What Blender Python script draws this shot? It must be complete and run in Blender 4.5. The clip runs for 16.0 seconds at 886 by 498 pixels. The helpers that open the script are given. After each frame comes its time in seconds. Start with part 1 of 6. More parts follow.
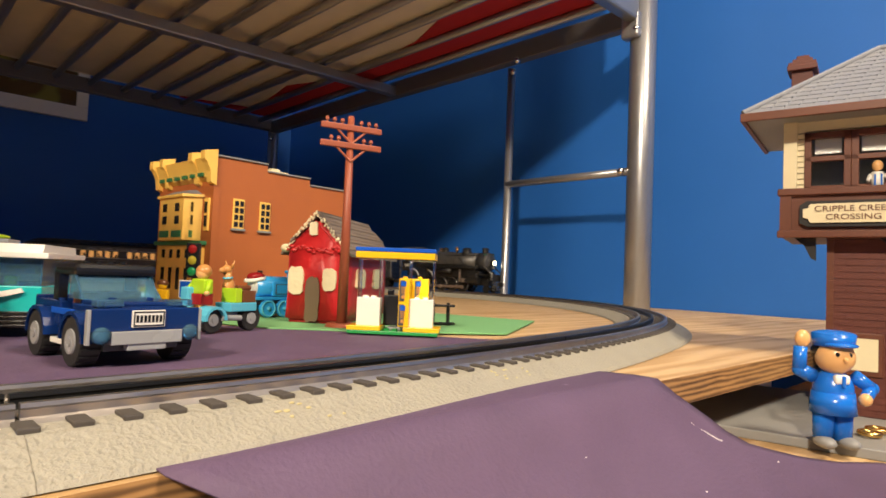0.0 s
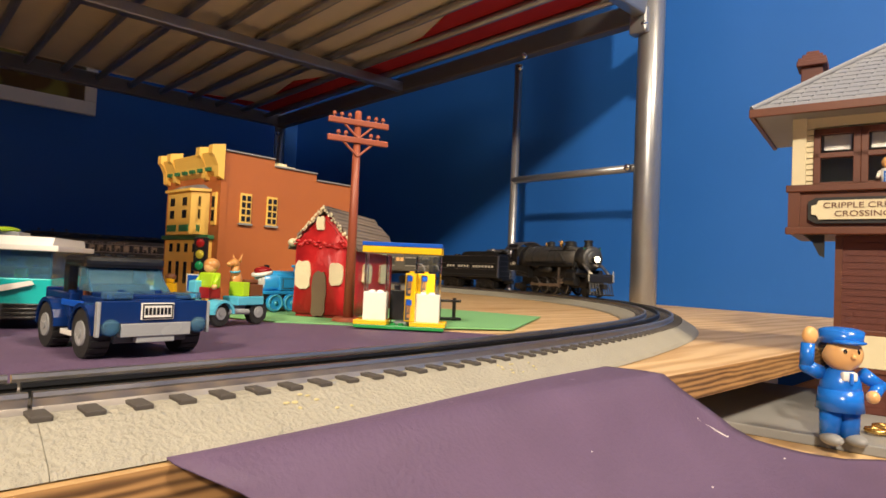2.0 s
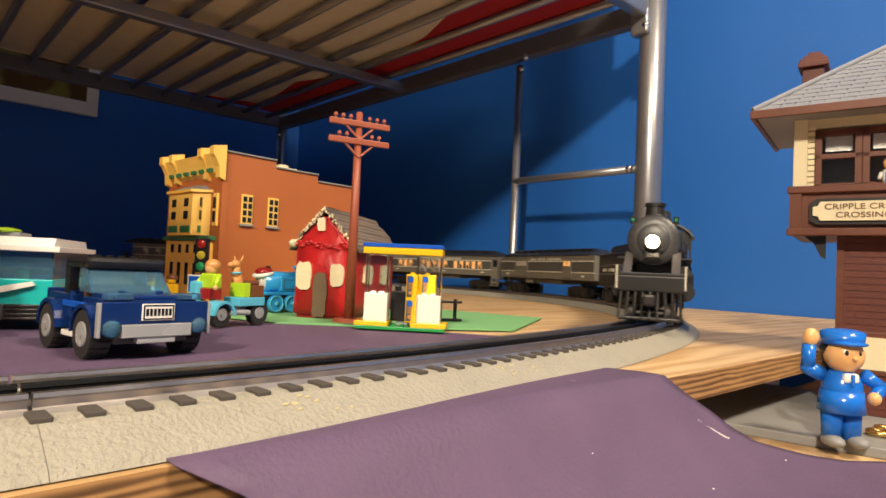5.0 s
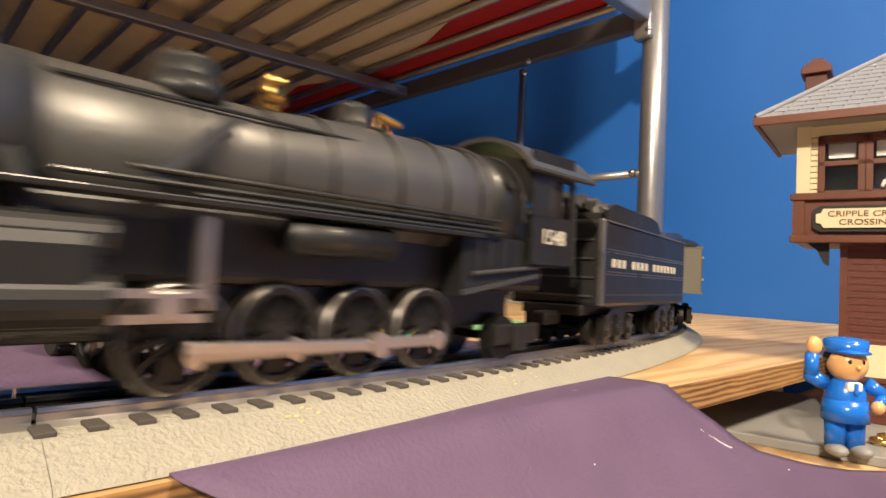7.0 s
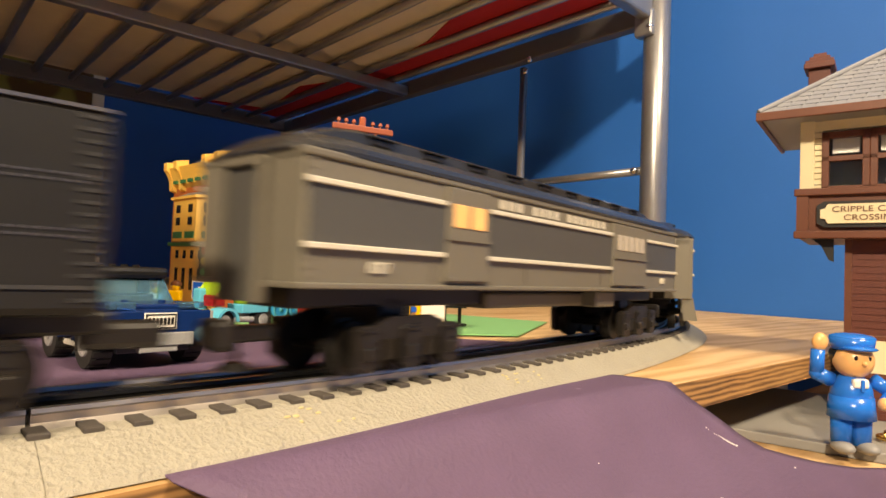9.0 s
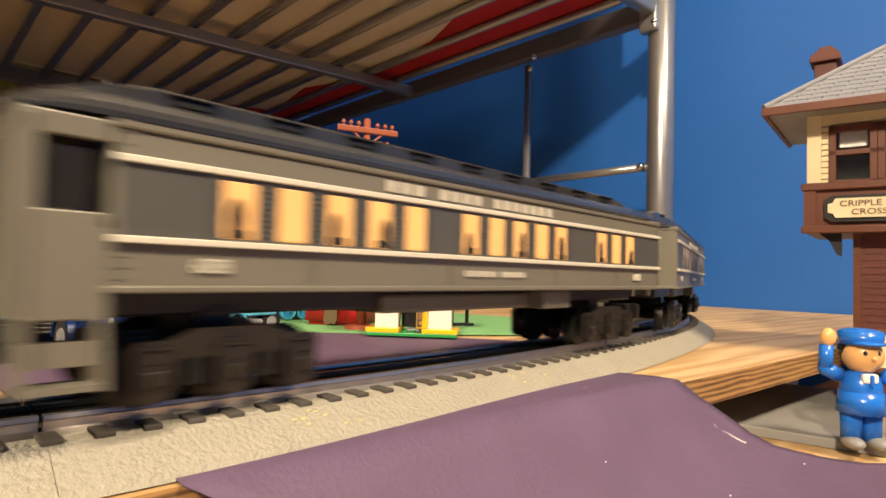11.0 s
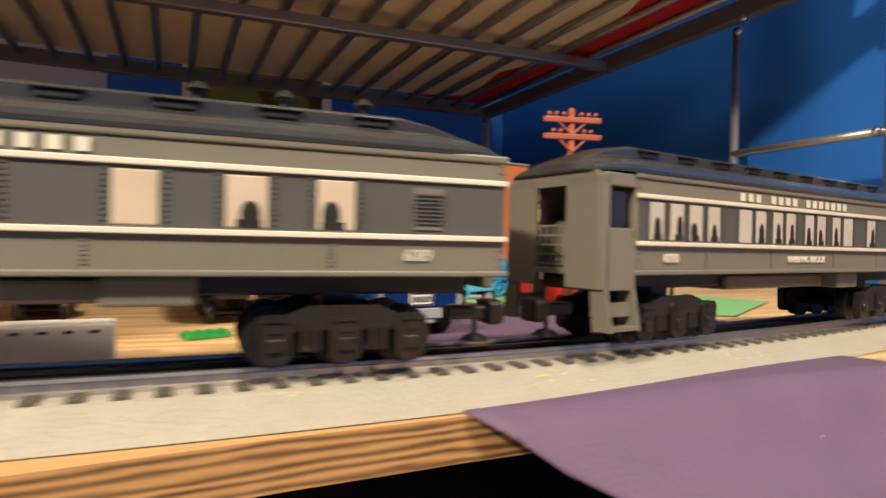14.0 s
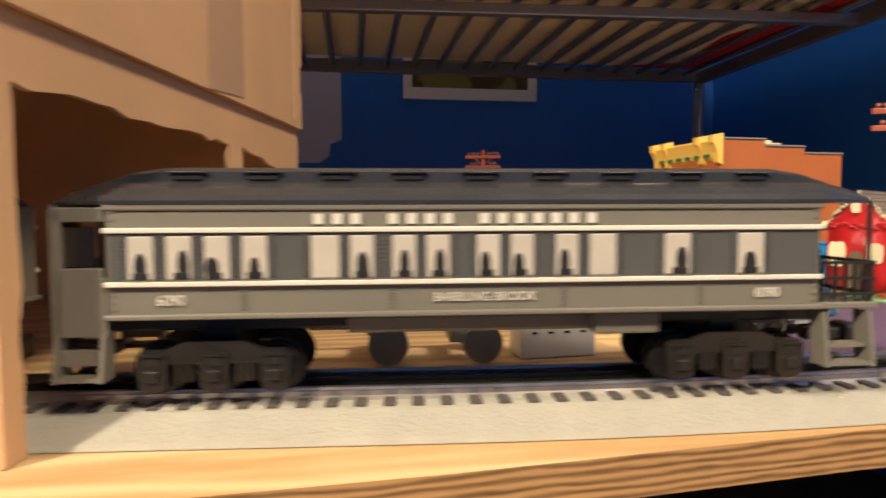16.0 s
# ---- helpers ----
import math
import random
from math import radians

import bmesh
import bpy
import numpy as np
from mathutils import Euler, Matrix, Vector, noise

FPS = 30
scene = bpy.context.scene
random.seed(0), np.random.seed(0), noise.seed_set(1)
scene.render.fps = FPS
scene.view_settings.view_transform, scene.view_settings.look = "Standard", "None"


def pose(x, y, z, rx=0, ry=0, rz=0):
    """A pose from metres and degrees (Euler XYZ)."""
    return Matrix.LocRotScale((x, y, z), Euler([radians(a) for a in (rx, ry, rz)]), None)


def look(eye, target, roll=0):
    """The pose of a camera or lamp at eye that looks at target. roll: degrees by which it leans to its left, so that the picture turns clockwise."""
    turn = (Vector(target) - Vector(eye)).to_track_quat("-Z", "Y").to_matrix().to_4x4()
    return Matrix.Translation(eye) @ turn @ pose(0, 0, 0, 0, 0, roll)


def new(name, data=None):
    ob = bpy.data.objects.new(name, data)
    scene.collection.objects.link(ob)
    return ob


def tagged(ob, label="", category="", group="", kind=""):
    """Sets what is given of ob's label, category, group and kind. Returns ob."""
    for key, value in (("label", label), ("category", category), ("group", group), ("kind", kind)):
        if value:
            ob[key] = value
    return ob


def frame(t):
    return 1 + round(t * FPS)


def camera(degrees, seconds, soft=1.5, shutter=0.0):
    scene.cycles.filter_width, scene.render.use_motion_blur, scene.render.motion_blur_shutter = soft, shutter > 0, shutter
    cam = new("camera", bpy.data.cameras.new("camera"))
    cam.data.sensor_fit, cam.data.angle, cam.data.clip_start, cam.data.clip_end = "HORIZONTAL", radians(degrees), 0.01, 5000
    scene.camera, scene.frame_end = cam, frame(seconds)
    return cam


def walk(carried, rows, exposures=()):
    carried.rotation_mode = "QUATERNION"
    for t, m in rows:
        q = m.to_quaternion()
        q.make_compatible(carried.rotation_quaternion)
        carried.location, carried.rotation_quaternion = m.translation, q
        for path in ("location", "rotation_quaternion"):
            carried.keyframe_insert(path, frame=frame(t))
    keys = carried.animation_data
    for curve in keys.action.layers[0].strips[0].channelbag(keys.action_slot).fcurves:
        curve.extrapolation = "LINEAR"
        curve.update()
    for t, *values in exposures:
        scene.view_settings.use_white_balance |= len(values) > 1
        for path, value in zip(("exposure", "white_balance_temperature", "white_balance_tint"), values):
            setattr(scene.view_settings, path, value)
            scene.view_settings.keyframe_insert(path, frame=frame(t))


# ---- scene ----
cam = camera(72.4, 16.0, soft=1.6, shutter=0.8)
PATH = [
    (0, (0.109, 0.108, 0.061), (1.489, 1.553, 0.148), 2.3),
    (0.5, (0.107, 0.107, 0.06), (1.474, 1.563, 0.167), 2.7),
    (1, (0.107, 0.107, 0.06), (1.475, 1.563, 0.149), 2.8),
    (1.5, (0.108, 0.108, 0.06), (1.475, 1.566, 0.135), 2.8),
    (2, (0.108, 0.108, 0.06), (1.475, 1.566, 0.133), 2.6),
    (2.5, (0.108, 0.108, 0.06), (1.473, 1.568, 0.133), 2.6),
    (3, (0.108, 0.107, 0.06), (1.472, 1.569, 0.127), 2.5),
    (3.5, (0.108, 0.107, 0.06), (1.472, 1.568, 0.133), 2.6),
    (4, (0.108, 0.107, 0.06), (1.473, 1.567, 0.133), 2.7),
    (6.5, (0.109, 0.109, 0.062), (1.467, 1.574, 0.145), 2.6),
    (7, (0.108, 0.107, 0.064), (1.464, 1.575, 0.148), 2.7),
    (7.5, (0.111, 0.109, 0.064), (1.463, 1.581, 0.145), 2.3),
    (8, (0.11, 0.108, 0.064), (1.462, 1.58, 0.146), 2.4),
    (8.5, (0.111, 0.108, 0.064), (1.461, 1.582, 0.146), 2.2),
    (9, (0.111, 0.109, 0.063), (1.461, 1.581, 0.146), 2.3),
    (9.5, (0.111, 0.109, 0.064), (1.46, 1.583, 0.138), 2.2),
    (10, (0.111, 0.108, 0.064), (1.455, 1.588, 0.138), 1.8),
    (12.5, (0.109, 0.104, 0.065), (1.378, 1.649, 0.121), 1.2),
    (13, (0.106, 0.099, 0.065), (1.212, 1.766, 0.055), 0.6),
    (13.5, (0.098, 0.089, 0.067), (1.031, 1.858, 0.094), 0.6),
    (14, (0.064, 0.072, 0.069), (0.882, 1.897, 0.055), 1.2),
    (14.5, (0.012, 0.063, 0.083), (0.668, 1.952, 0.02), -0.2),
    (14.6, (0.007, 0.064, 0.086), (0.624, 1.965, 0.013), -0.4),
    (15, (-0.028, 0.055, 0.093), (0.511, 1.978, -0.023), -0.4),
    (15.3, (-0.053, 0.054, 0.096), (0.399, 1.998, -0.031), 0.2),
    (15.5, (-0.082, 0.048, 0.099), (0.322, 2.003, -0.024), -0.2),
    (16, (-0.134, 0.041, 0.104), (0.162, 2.015, -0.023), -0.2),
]
walk(cam, [(t, look(eye, target, roll)) for t, eye, target, roll in PATH], [(0, 0.0, 6350, 10), (4.2, 0.0, 6300, 10), (6.5, 0.12, 6350, 10), (7.2, 0.28, 6450, 10), (7.7, 0.26, 6600, 10), (8.5, 0.22, 7200, 10), (10.2, 0.12, 7200, 10), (12.5, 0.14, 6200, 10), (14, 0.14, 6250, 10), (15, 0.18, 6300, 10), (16, 0.10, 6300, 10)])


# ---- light ----
world = bpy.data.worlds.new("room_air")
scene.world = world
world.use_nodes = True
world.node_tree.nodes["Background"].inputs[0].default_value = (0.9, 0.95, 1.0, 1)
world.node_tree.nodes["Background"].inputs[1].default_value = 0.002


def area_lamp(name, eye, target, size, watts, colour):
    data = bpy.data.lights.new(name, "AREA")
    data.shape, data.size, data.energy, data.color = "DISK", size, watts, colour
    ob = new(name, data)
    ob.matrix_world = look(eye, target)
    return ob


area_lamp("ceiling_lamp", (-1.78, -0.92, 1.65), (0.5, 0.5, 0.1), 0.20, 104, (1.0, 0.83, 0.62))
area_lamp("second_ceiling_lamp", (0.62, -0.85, 1.70), (0.25, 0.25, 0.0), 0.45, 56, (1.0, 0.81, 0.58))


# ---- materials ----
def mat(name, colour, rough=0.5, metal=0.0, vary=0.12, scale=40.0, bump=0.0, bump_scale=400.0, glow=0.0, glow_colour=None, coat=0.0, spots=None, rand=0.0):
    m = bpy.data.materials.new(name)
    m.use_nodes = True
    nt = m.node_tree
    b = nt.nodes["Principled BSDF"]
    b.inputs["Roughness"].default_value, b.inputs["Metallic"].default_value = rough, metal
    b.inputs["Coat Weight"].default_value = coat
    tc = nt.nodes.new("ShaderNodeTexCoord")
    n = nt.nodes.new("ShaderNodeTexNoise")
    n.inputs["Scale"].default_value, n.inputs["Detail"].default_value = scale, 5.0
    nt.links.new(tc.outputs["Object"], n.inputs["Vector"])
    ramp = nt.nodes.new("ShaderNodeMix")
    ramp.data_type = "RGBA"
    lo = tuple(c * (1 - vary) for c in colour)
    hi = tuple(min(1.0, c * (1 + vary)) for c in colour)
    ramp.inputs[6].default_value, ramp.inputs[7].default_value = (*lo, 1), (*hi, 1)
    nt.links.new(n.outputs["Fac"], ramp.inputs[0])
    out = ramp.outputs[2]
    if spots:
        s = nt.nodes.new("ShaderNodeTexNoise")
        s.inputs["Scale"].default_value, s.inputs["Detail"].default_value = spots[1], 2.0
        nt.links.new(tc.outputs["Object"], s.inputs["Vector"])
        r = nt.nodes.new("ShaderNodeValToRGB")
        r.color_ramp.elements[0].position, r.color_ramp.elements[1].position = spots[2], spots[2] + 0.05
        nt.links.new(s.outputs["Fac"], r.inputs[0])
        mix = nt.nodes.new("ShaderNodeMix")
        mix.data_type = "RGBA"
        mix.inputs[7].default_value = (*spots[0], 1)
        nt.links.new(r.outputs[0], mix.inputs[0])
        nt.links.new(out, mix.inputs[6])
        out = mix.outputs[2]
    nt.links.new(out, b.inputs["Base Color"])
    rr = nt.nodes.new("ShaderNodeMapRange")
    rr.inputs[3].default_value, rr.inputs[4].default_value = max(0.02, rough - 0.08), min(1.0, rough + 0.08)
    nt.links.new(n.outputs["Fac"], rr.inputs[0])
    nt.links.new(rr.outputs[0], b.inputs["Roughness"])
    if bump:
        f = nt.nodes.new("ShaderNodeTexNoise")
        f.inputs["Scale"].default_value, f.inputs["Detail"].default_value = bump_scale, 4.0
        nt.links.new(tc.outputs["Object"], f.inputs["Vector"])
        bp = nt.nodes.new("ShaderNodeBump")
        bp.inputs["Strength"].default_value, bp.inputs["Distance"].default_value = bump, 0.002
        nt.links.new(f.outputs["Fac"], bp.inputs["Height"])
        nt.links.new(bp.outputs[0], b.inputs["Normal"])
    if glow:
        b.inputs["Emission Color"].default_value = (*(glow_colour or colour), 1)
        b.inputs["Emission Strength"].default_value = glow
    return m


def wood_mat(name, light, dark, axis=0, scale=9.0, rough=0.55, edge=False):
    m = bpy.data.materials.new(name)
    m.use_nodes = True
    nt = m.node_tree
    b = nt.nodes["Principled BSDF"]
    b.inputs["Roughness"].default_value = rough
    tc = nt.nodes.new("ShaderNodeTexCoord")
    mp = nt.nodes.new("ShaderNodeMapping")
    st = [1.0, 1.0, 1.0]
    st[axis] = 0.12
    mp.inputs["Scale"].default_value = st
    nt.links.new(tc.outputs["Object"], mp.inputs["Vector"])
    big = nt.nodes.new("ShaderNodeTexNoise")
    big.inputs["Scale"].default_value, big.inputs["Detail"].default_value = scale, 3.0
    nt.links.new(mp.outputs[0], big.inputs["Vector"])
    wv = nt.nodes.new("ShaderNodeTexWave")
    wv.bands_direction = "Y" if axis == 0 else "X"
    if edge:
        wv.bands_direction = "Z"
    wv.inputs["Scale"].default_value = scale * (9.0 if edge else 1.6)
    wv.inputs["Distortion"].default_value, wv.inputs["Detail"].default_value = (5.0 if edge else 12.0), 3.0
    wv.inputs["Detail Scale"].default_value = 1.5
    nt.links.new(mp.outputs[0], wv.inputs["Vector"])
    fine = nt.nodes.new("ShaderNodeTexNoise")
    fine.inputs["Scale"].default_value, fine.inputs["Detail"].default_value = scale * 30, 6.0
    nt.links.new(mp.outputs[0], fine.inputs["Vector"])
    add = nt.nodes.new("ShaderNodeMath")
    add.operation = "MULTIPLY"
    nt.links.new(wv.outputs["Fac"], add.inputs[0])
    nt.links.new(big.outputs["Fac"], add.inputs[1])
    add2 = nt.nodes.new("ShaderNodeMath")
    add2.operation = "MULTIPLY_ADD"
    add2.inputs[1].default_value = 0.35
    nt.links.new(fine.outputs["Fac"], add2.inputs[0])
    nt.links.new(add.outputs[0], add2.inputs[2])
    ramp = nt.nodes.new("ShaderNodeValToRGB")
    ramp.color_ramp.elements[0].color, ramp.color_ramp.elements[1].color = (*light, 1), (*dark, 1)
    ramp.color_ramp.elements[0].position, ramp.color_ramp.elements[1].position = 0.2, 0.75
    nt.links.new(add2.outputs[0], ramp.inputs[0])
    nt.links.new(ramp.outputs[0], b.inputs["Base Color"])
    bp = nt.nodes.new("ShaderNodeBump")
    bp.inputs["Strength"].default_value, bp.inputs["Distance"].default_value = 0.25, 0.001
    nt.links.new(fine.outputs["Fac"], bp.inputs["Height"])
    nt.links.new(bp.outputs[0], b.inputs["Normal"])
    return m


def glass_mat(name, colour, rough=0.05, alpha=0.3):
    m = mat(name, colour, rough, vary=0.02)
    m.node_tree.nodes["Principled BSDF"].inputs["Transmission Weight"].default_value = 1.0 - alpha
    m.node_tree.nodes["Principled BSDF"].inputs["IOR"].default_value = 1.2
    return m


BLUE_WALL = mat("blue_wall_paint", (0.015, 0.130, 0.50), 0.55, vary=0.06, scale=6, bump=0.12, bump_scale=220)
GREY_PAINT = mat("pale_grey_paint", (0.50, 0.48, 0.56), 0.6, vary=0.06, scale=8, bump=0.1, bump_scale=200)
PLASTER = mat("ceiling_plaster", (0.72, 0.70, 0.66), 0.8, vary=0.04, scale=6)
CARPET = mat("floor_carpet", (0.16, 0.13, 0.10), 0.95, vary=0.3, scale=90)
PLY = wood_mat("plywood_face", (0.66, 0.46, 0.24), (0.44, 0.26, 0.10), 0, 7.0)
PLY_EDGE = wood_mat("plywood_edge", (0.42, 0.23, 0.085), (0.09, 0.040, 0.013), 0, 9.0, 0.7, True)
STEEL = mat("painted_grey_steel", (0.36, 0.36, 0.37), 0.33, 0.75, vary=0.08, scale=30, bump=0.03)
RAIL_PAINT = mat("brown_grey_steel", (0.16, 0.15, 0.15), 0.45, 0.3, vary=0.1)
CHROME = mat("bright_bolt_metal", (0.7, 0.7, 0.7), 0.2, 1.0)
TICKING = mat("cream_mattress_cloth", (0.74, 0.66, 0.53), 0.9, vary=0.08, scale=14, bump=0.25, bump_scale=300)
RED_CLOTH = mat("red_sheet_cloth", (0.42, 0.012, 0.018), 0.85, vary=0.15, scale=30, bump=0.2)
PURPLE = mat("purple_paper", (0.108, 0.067, 0.128), 0.70, vary=0.22, scale=26, bump=0.35, bump_scale=420, spots=((0.22, 0.15, 0.24), 55, 0.72))
GREEN_PAPER = mat("green_paper", (0.18, 0.42, 0.17), 0.8, vary=0.08, scale=20)
BALLAST = mat("grey_roadbed_plastic", (0.335, 0.315, 0.255), 0.72, vary=0.12, scale=60, bump=0.8, bump_scale=480, spots=((0.50, 0.46, 0.30), 30, 0.78))
TIE = mat("dark_tie_plastic", (0.060, 0.051, 0.044), 0.75, vary=0.2, scale=120)
RAIL = mat("rail_steel", (0.50, 0.47, 0.44), 0.38, 1.0, vary=0.2, scale=60)
RAIL_DARK = mat("blackened_rail", (0.02, 0.02, 0.02), 0.35, 0.6)
CARD = mat("corrugated_cardboard", (0.56, 0.335, 0.165), 0.80, vary=0.20, scale=9, bump=0.2, bump_scale=120)
CARD_IN = mat("cardboard_edge", (0.55, 0.37, 0.20), 0.9, vary=0.15, scale=80, bump=0.4)
TAPE = mat("clear_tape", (0.50, 0.32, 0.19), 0.16, vary=0.03)
CAR_GREY = mat("two_tone_grey_plastic", (0.150, 0.138, 0.108), 0.42, vary=0.05, scale=25)
CAR_DARK = mat("dark_grey_band", (0.072, 0.071, 0.065), 0.42, vary=0.05, scale=25)
CAR_ROOF = mat("black_roof_plastic", (0.026, 0.0265, 0.029), 0.24, vary=0.2, scale=30)
CREAM_LINE = mat("cream_lettering", (0.58, 0.55, 0.46), 0.5, vary=0.06)
BLACK = mat("black_plastic", (0.013, 0.0115, 0.010), 0.42, vary=0.2, scale=60)
TRUCK = mat("worn_dark_truck", (0.022, 0.019, 0.016), 0.34, 0.3, vary=0.3, scale=90, bump=0.15)
LOCO_BLACK = mat("black_engine_paint", (0.018, 0.0175, 0.017), 0.46, 0.35, vary=0.2, scale=30, coat=0.15)
# engine black lightened to grey: the lamp's sheen is put into the colour
LOCO_SHEEN = mat("engine_black_with_sheen", (0.095, 0.091, 0.085), 0.42, 0.55, vary=0.25, scale=45, bump=0.08, bump_scale=260)
LOCO_GREY = mat("graphite_smokebox", (0.075, 0.075, 0.075), 0.42, 0.5, vary=0.2, scale=40)
WHEEL = mat("blackened_wheel", (0.03, 0.028, 0.026), 0.4, 0.6, vary=0.2)
TYRE_METAL = mat("worn_steel_and_lip_highlight", (0.36, 0.33, 0.30), 0.3, 0.9, vary=0.15)
ROD = mat("nickel_rod", (0.55, 0.48, 0.42), 0.3, 0.9, vary=0.12)
MARKER = mat("green_marker_lens", (0.02, 0.22, 0.10), 0.15)
BRASS = mat("brass", (0.72, 0.45, 0.14), 0.25, 1.0)
WINDOW_PALE = mat("frosted_window", (0.40, 0.36, 0.30), 0.5, vary=0.12, scale=90, glow=0.03, glow_colour=(1.0, 0.8, 0.55))
WINDOW_LIT = mat("lit_window", (0.55, 0.32, 0.13), 0.5, vary=0.25, scale=60, glow=0.55, glow_colour=(1.0, 0.45, 0.12))
WINDOW_WARM = mat("warm_window", (0.42, 0.35, 0.27), 0.5, vary=0.16, scale=50, glow=0.06, glow_colour=(1.0, 0.55, 0.25))
HEADLAMP = mat("headlamp_glow", (1, 0.95, 0.8), 0.3, glow=6.0, glow_colour=(1.0, 0.82, 0.5))
BRICK_ORANGE = mat("orange_brick_plastic", (0.42, 0.12, 0.028), 0.5, vary=0.07, scale=30, bump=0.15, bump_scale=700)
YELLOW_TRIM = mat("yellow_trim", (0.85, 0.53, 0.11), 0.45, vary=0.06)
GREEN_TRIM = mat("green_trim", (0.03, 0.17, 0.07), 0.5)
DARK_GLASS = mat("dark_window", (0.02, 0.017, 0.014), 0.15)
CREAM = mat("cream_paint", (0.75, 0.66, 0.42), 0.55, vary=0.06, scale=40)
RED_PAINT = mat("red_brushed_paint", (0.45, 0.014, 0.016), 0.42, vary=0.22, scale=25, bump=0.6, bump_scale=90)
BROWN_PAINT = mat("brown_door_paint", (0.13, 0.085, 0.045), 0.6, vary=0.15)
CREAM_BLOB = mat("cream_brushed_paint", (0.72, 0.62, 0.40), 0.5, vary=0.12, scale=60, bump=0.4, bump_scale=120)
SHINGLE = mat("grey_brown_stick", (0.19, 0.145, 0.11), 0.75, vary=0.2, scale=70, rand=0.2)
POLE = mat("red_brown_plastic", (0.30, 0.075, 0.035), 0.45, vary=0.06)
BK_BLUE = mat("royal_blue_brick", (0.012, 0.09, 0.50), 0.22, vary=0.02)
BK_NAVY = mat("navy_brick", (0.005, 0.024, 0.12), 0.2, vary=0.02)
BK_YELLOW = mat("yellow_brick", (0.85, 0.50, 0.01), 0.22, vary=0.02)
BK_WHITE = mat("white_brick", (0.80, 0.78, 0.72), 0.22, vary=0.02)
BK_GREEN = mat("green_brick", (0.02, 0.26, 0.06), 0.25, vary=0.02)
BK_LIME = mat("lime_brick", (0.40, 0.62, 0.02), 0.25, vary=0.02)
BK_TEAL = mat("teal_brick", (0.01, 0.42, 0.42), 0.25, vary=0.02)
BK_AZURE = mat("azure_brick", (0.10, 0.45, 0.62), 0.25, vary=0.02)
BK_GREY = mat("grey_brick", (0.30, 0.31, 0.32), 0.25, vary=0.02)
BK_DARKGREY = mat("dark_grey_brick", (0.07, 0.07, 0.075), 0.3, vary=0.03)
BK_BLACK = mat("black_brick", (0.012, 0.012, 0.013), 0.22, vary=0.05)
BK_BROWN = mat("brown_brick", (0.16, 0.055, 0.02), 0.3, vary=0.04)
BK_TAN = mat("tan_brick", (0.55, 0.25, 0.07), 0.3, vary=0.04)
BK_SKIN = mat("yellow_figure_plastic", (0.75, 0.42, 0.16), 0.3, vary=0.03)
BK_RED = mat("dark_red_brick", (0.28, 0.01, 0.012), 0.25, vary=0.03)
RUBBER = mat("black_rubber", (0.016, 0.016, 0.016), 0.7, vary=0.2, bump=0.2)
CLEAR = glass_mat("clear_plastic", (0.95, 0.96, 0.97), 0.02, 0.0)
CLEAR_BLUE = glass_mat("clear_blue_plastic", (0.30, 0.62, 0.85), 0.06, 0.12)
ENGINE_BLUE = mat("toy_engine_blue", (0.03, 0.34, 0.74), 0.3, vary=0.04)
FACE_GREY = mat("toy_face_grey", (0.55, 0.54, 0.50), 0.4, vary=0.03)
TOWER_BRICK = mat("dark_red_brick_wall", (0.11, 0.025, 0.014), 0.55, vary=0.2, scale=60)
TOWER_BROWN = mat("brown_trim_paint", (0.12, 0.034, 0.013), 0.45, vary=0.15)
SLATE = mat("grey_slate_plastic", (0.24, 0.25, 0.28), 0.35, vary=0.15, scale=80)
FIG_BLUE = mat("glossy_blue_figure", (0.012, 0.15, 0.62), 0.22, vary=0.03)
STONE_GREY = mat("grey_plastic_base", (0.24, 0.24, 0.235), 0.5, vary=0.1, scale=50)


# ---- building helpers ----
def thing(name, m, label, category, group="", kind=""):
    ob = new(name)
    ob.empty_display_size = 0.02
    ob.matrix_world = m
    return tagged(ob, label, category, group, kind)


def part(name, bm, material, parent=None, label="", smooth=False, at=None):
    me = bpy.data.meshes.new(name)
    bm.to_mesh(me)
    bm.free()
    for mt in (material if isinstance(material, (list, tuple)) else [material]):
        me.materials.append(mt)
    if smooth:
        for p in me.polygons:
            p.use_smooth = True
    ob = new(name, me)
    if parent is not None:
        ob.parent = parent
    if at is not None:
        ob.matrix_basis = at
    if label:
        tagged(ob, label)
    return ob


def box(bm, c, s, bevel=0.0, turn=None, idx=0):
    r = bmesh.ops.create_cube(bm, size=1.0)
    vs = r["verts"]
    m = Matrix.Translation(c) @ (turn or Matrix.Identity(4)) @ Matrix.Diagonal((*s, 1))
    bmesh.ops.transform(bm, matrix=m, verts=vs)
    fs = set(f for v in vs for f in v.link_faces)
    for f in fs:
        f.material_index = idx
    if bevel:
        es = list(set(e for v in vs for e in v.link_edges))
        bmesh.ops.bevel(bm, geom=es, offset=bevel, segments=2, affect="EDGES", profile=0.5)
    return bm


def cyl(bm, a, b, r, r2=None, seg=20, cap=True):
    a, b = Vector(a), Vector(b)
    d = b - a
    q = d.to_track_quat("Z", "Y").to_matrix().to_4x4()
    m = Matrix.Translation((a + b) / 2) @ q
    bmesh.ops.create_cone(bm, cap_ends=cap, segments=seg, radius1=r, radius2=r if r2 is None else r2, depth=d.length, matrix=m)
    return bm


def ball(bm, c, s, seg=18):
    m = Matrix.Translation(c) @ Matrix.Diagonal((*s, 1))
    bmesh.ops.create_uvsphere(bm, u_segments=seg, v_segments=max(8, seg // 2), radius=1.0, matrix=m)
    return bm


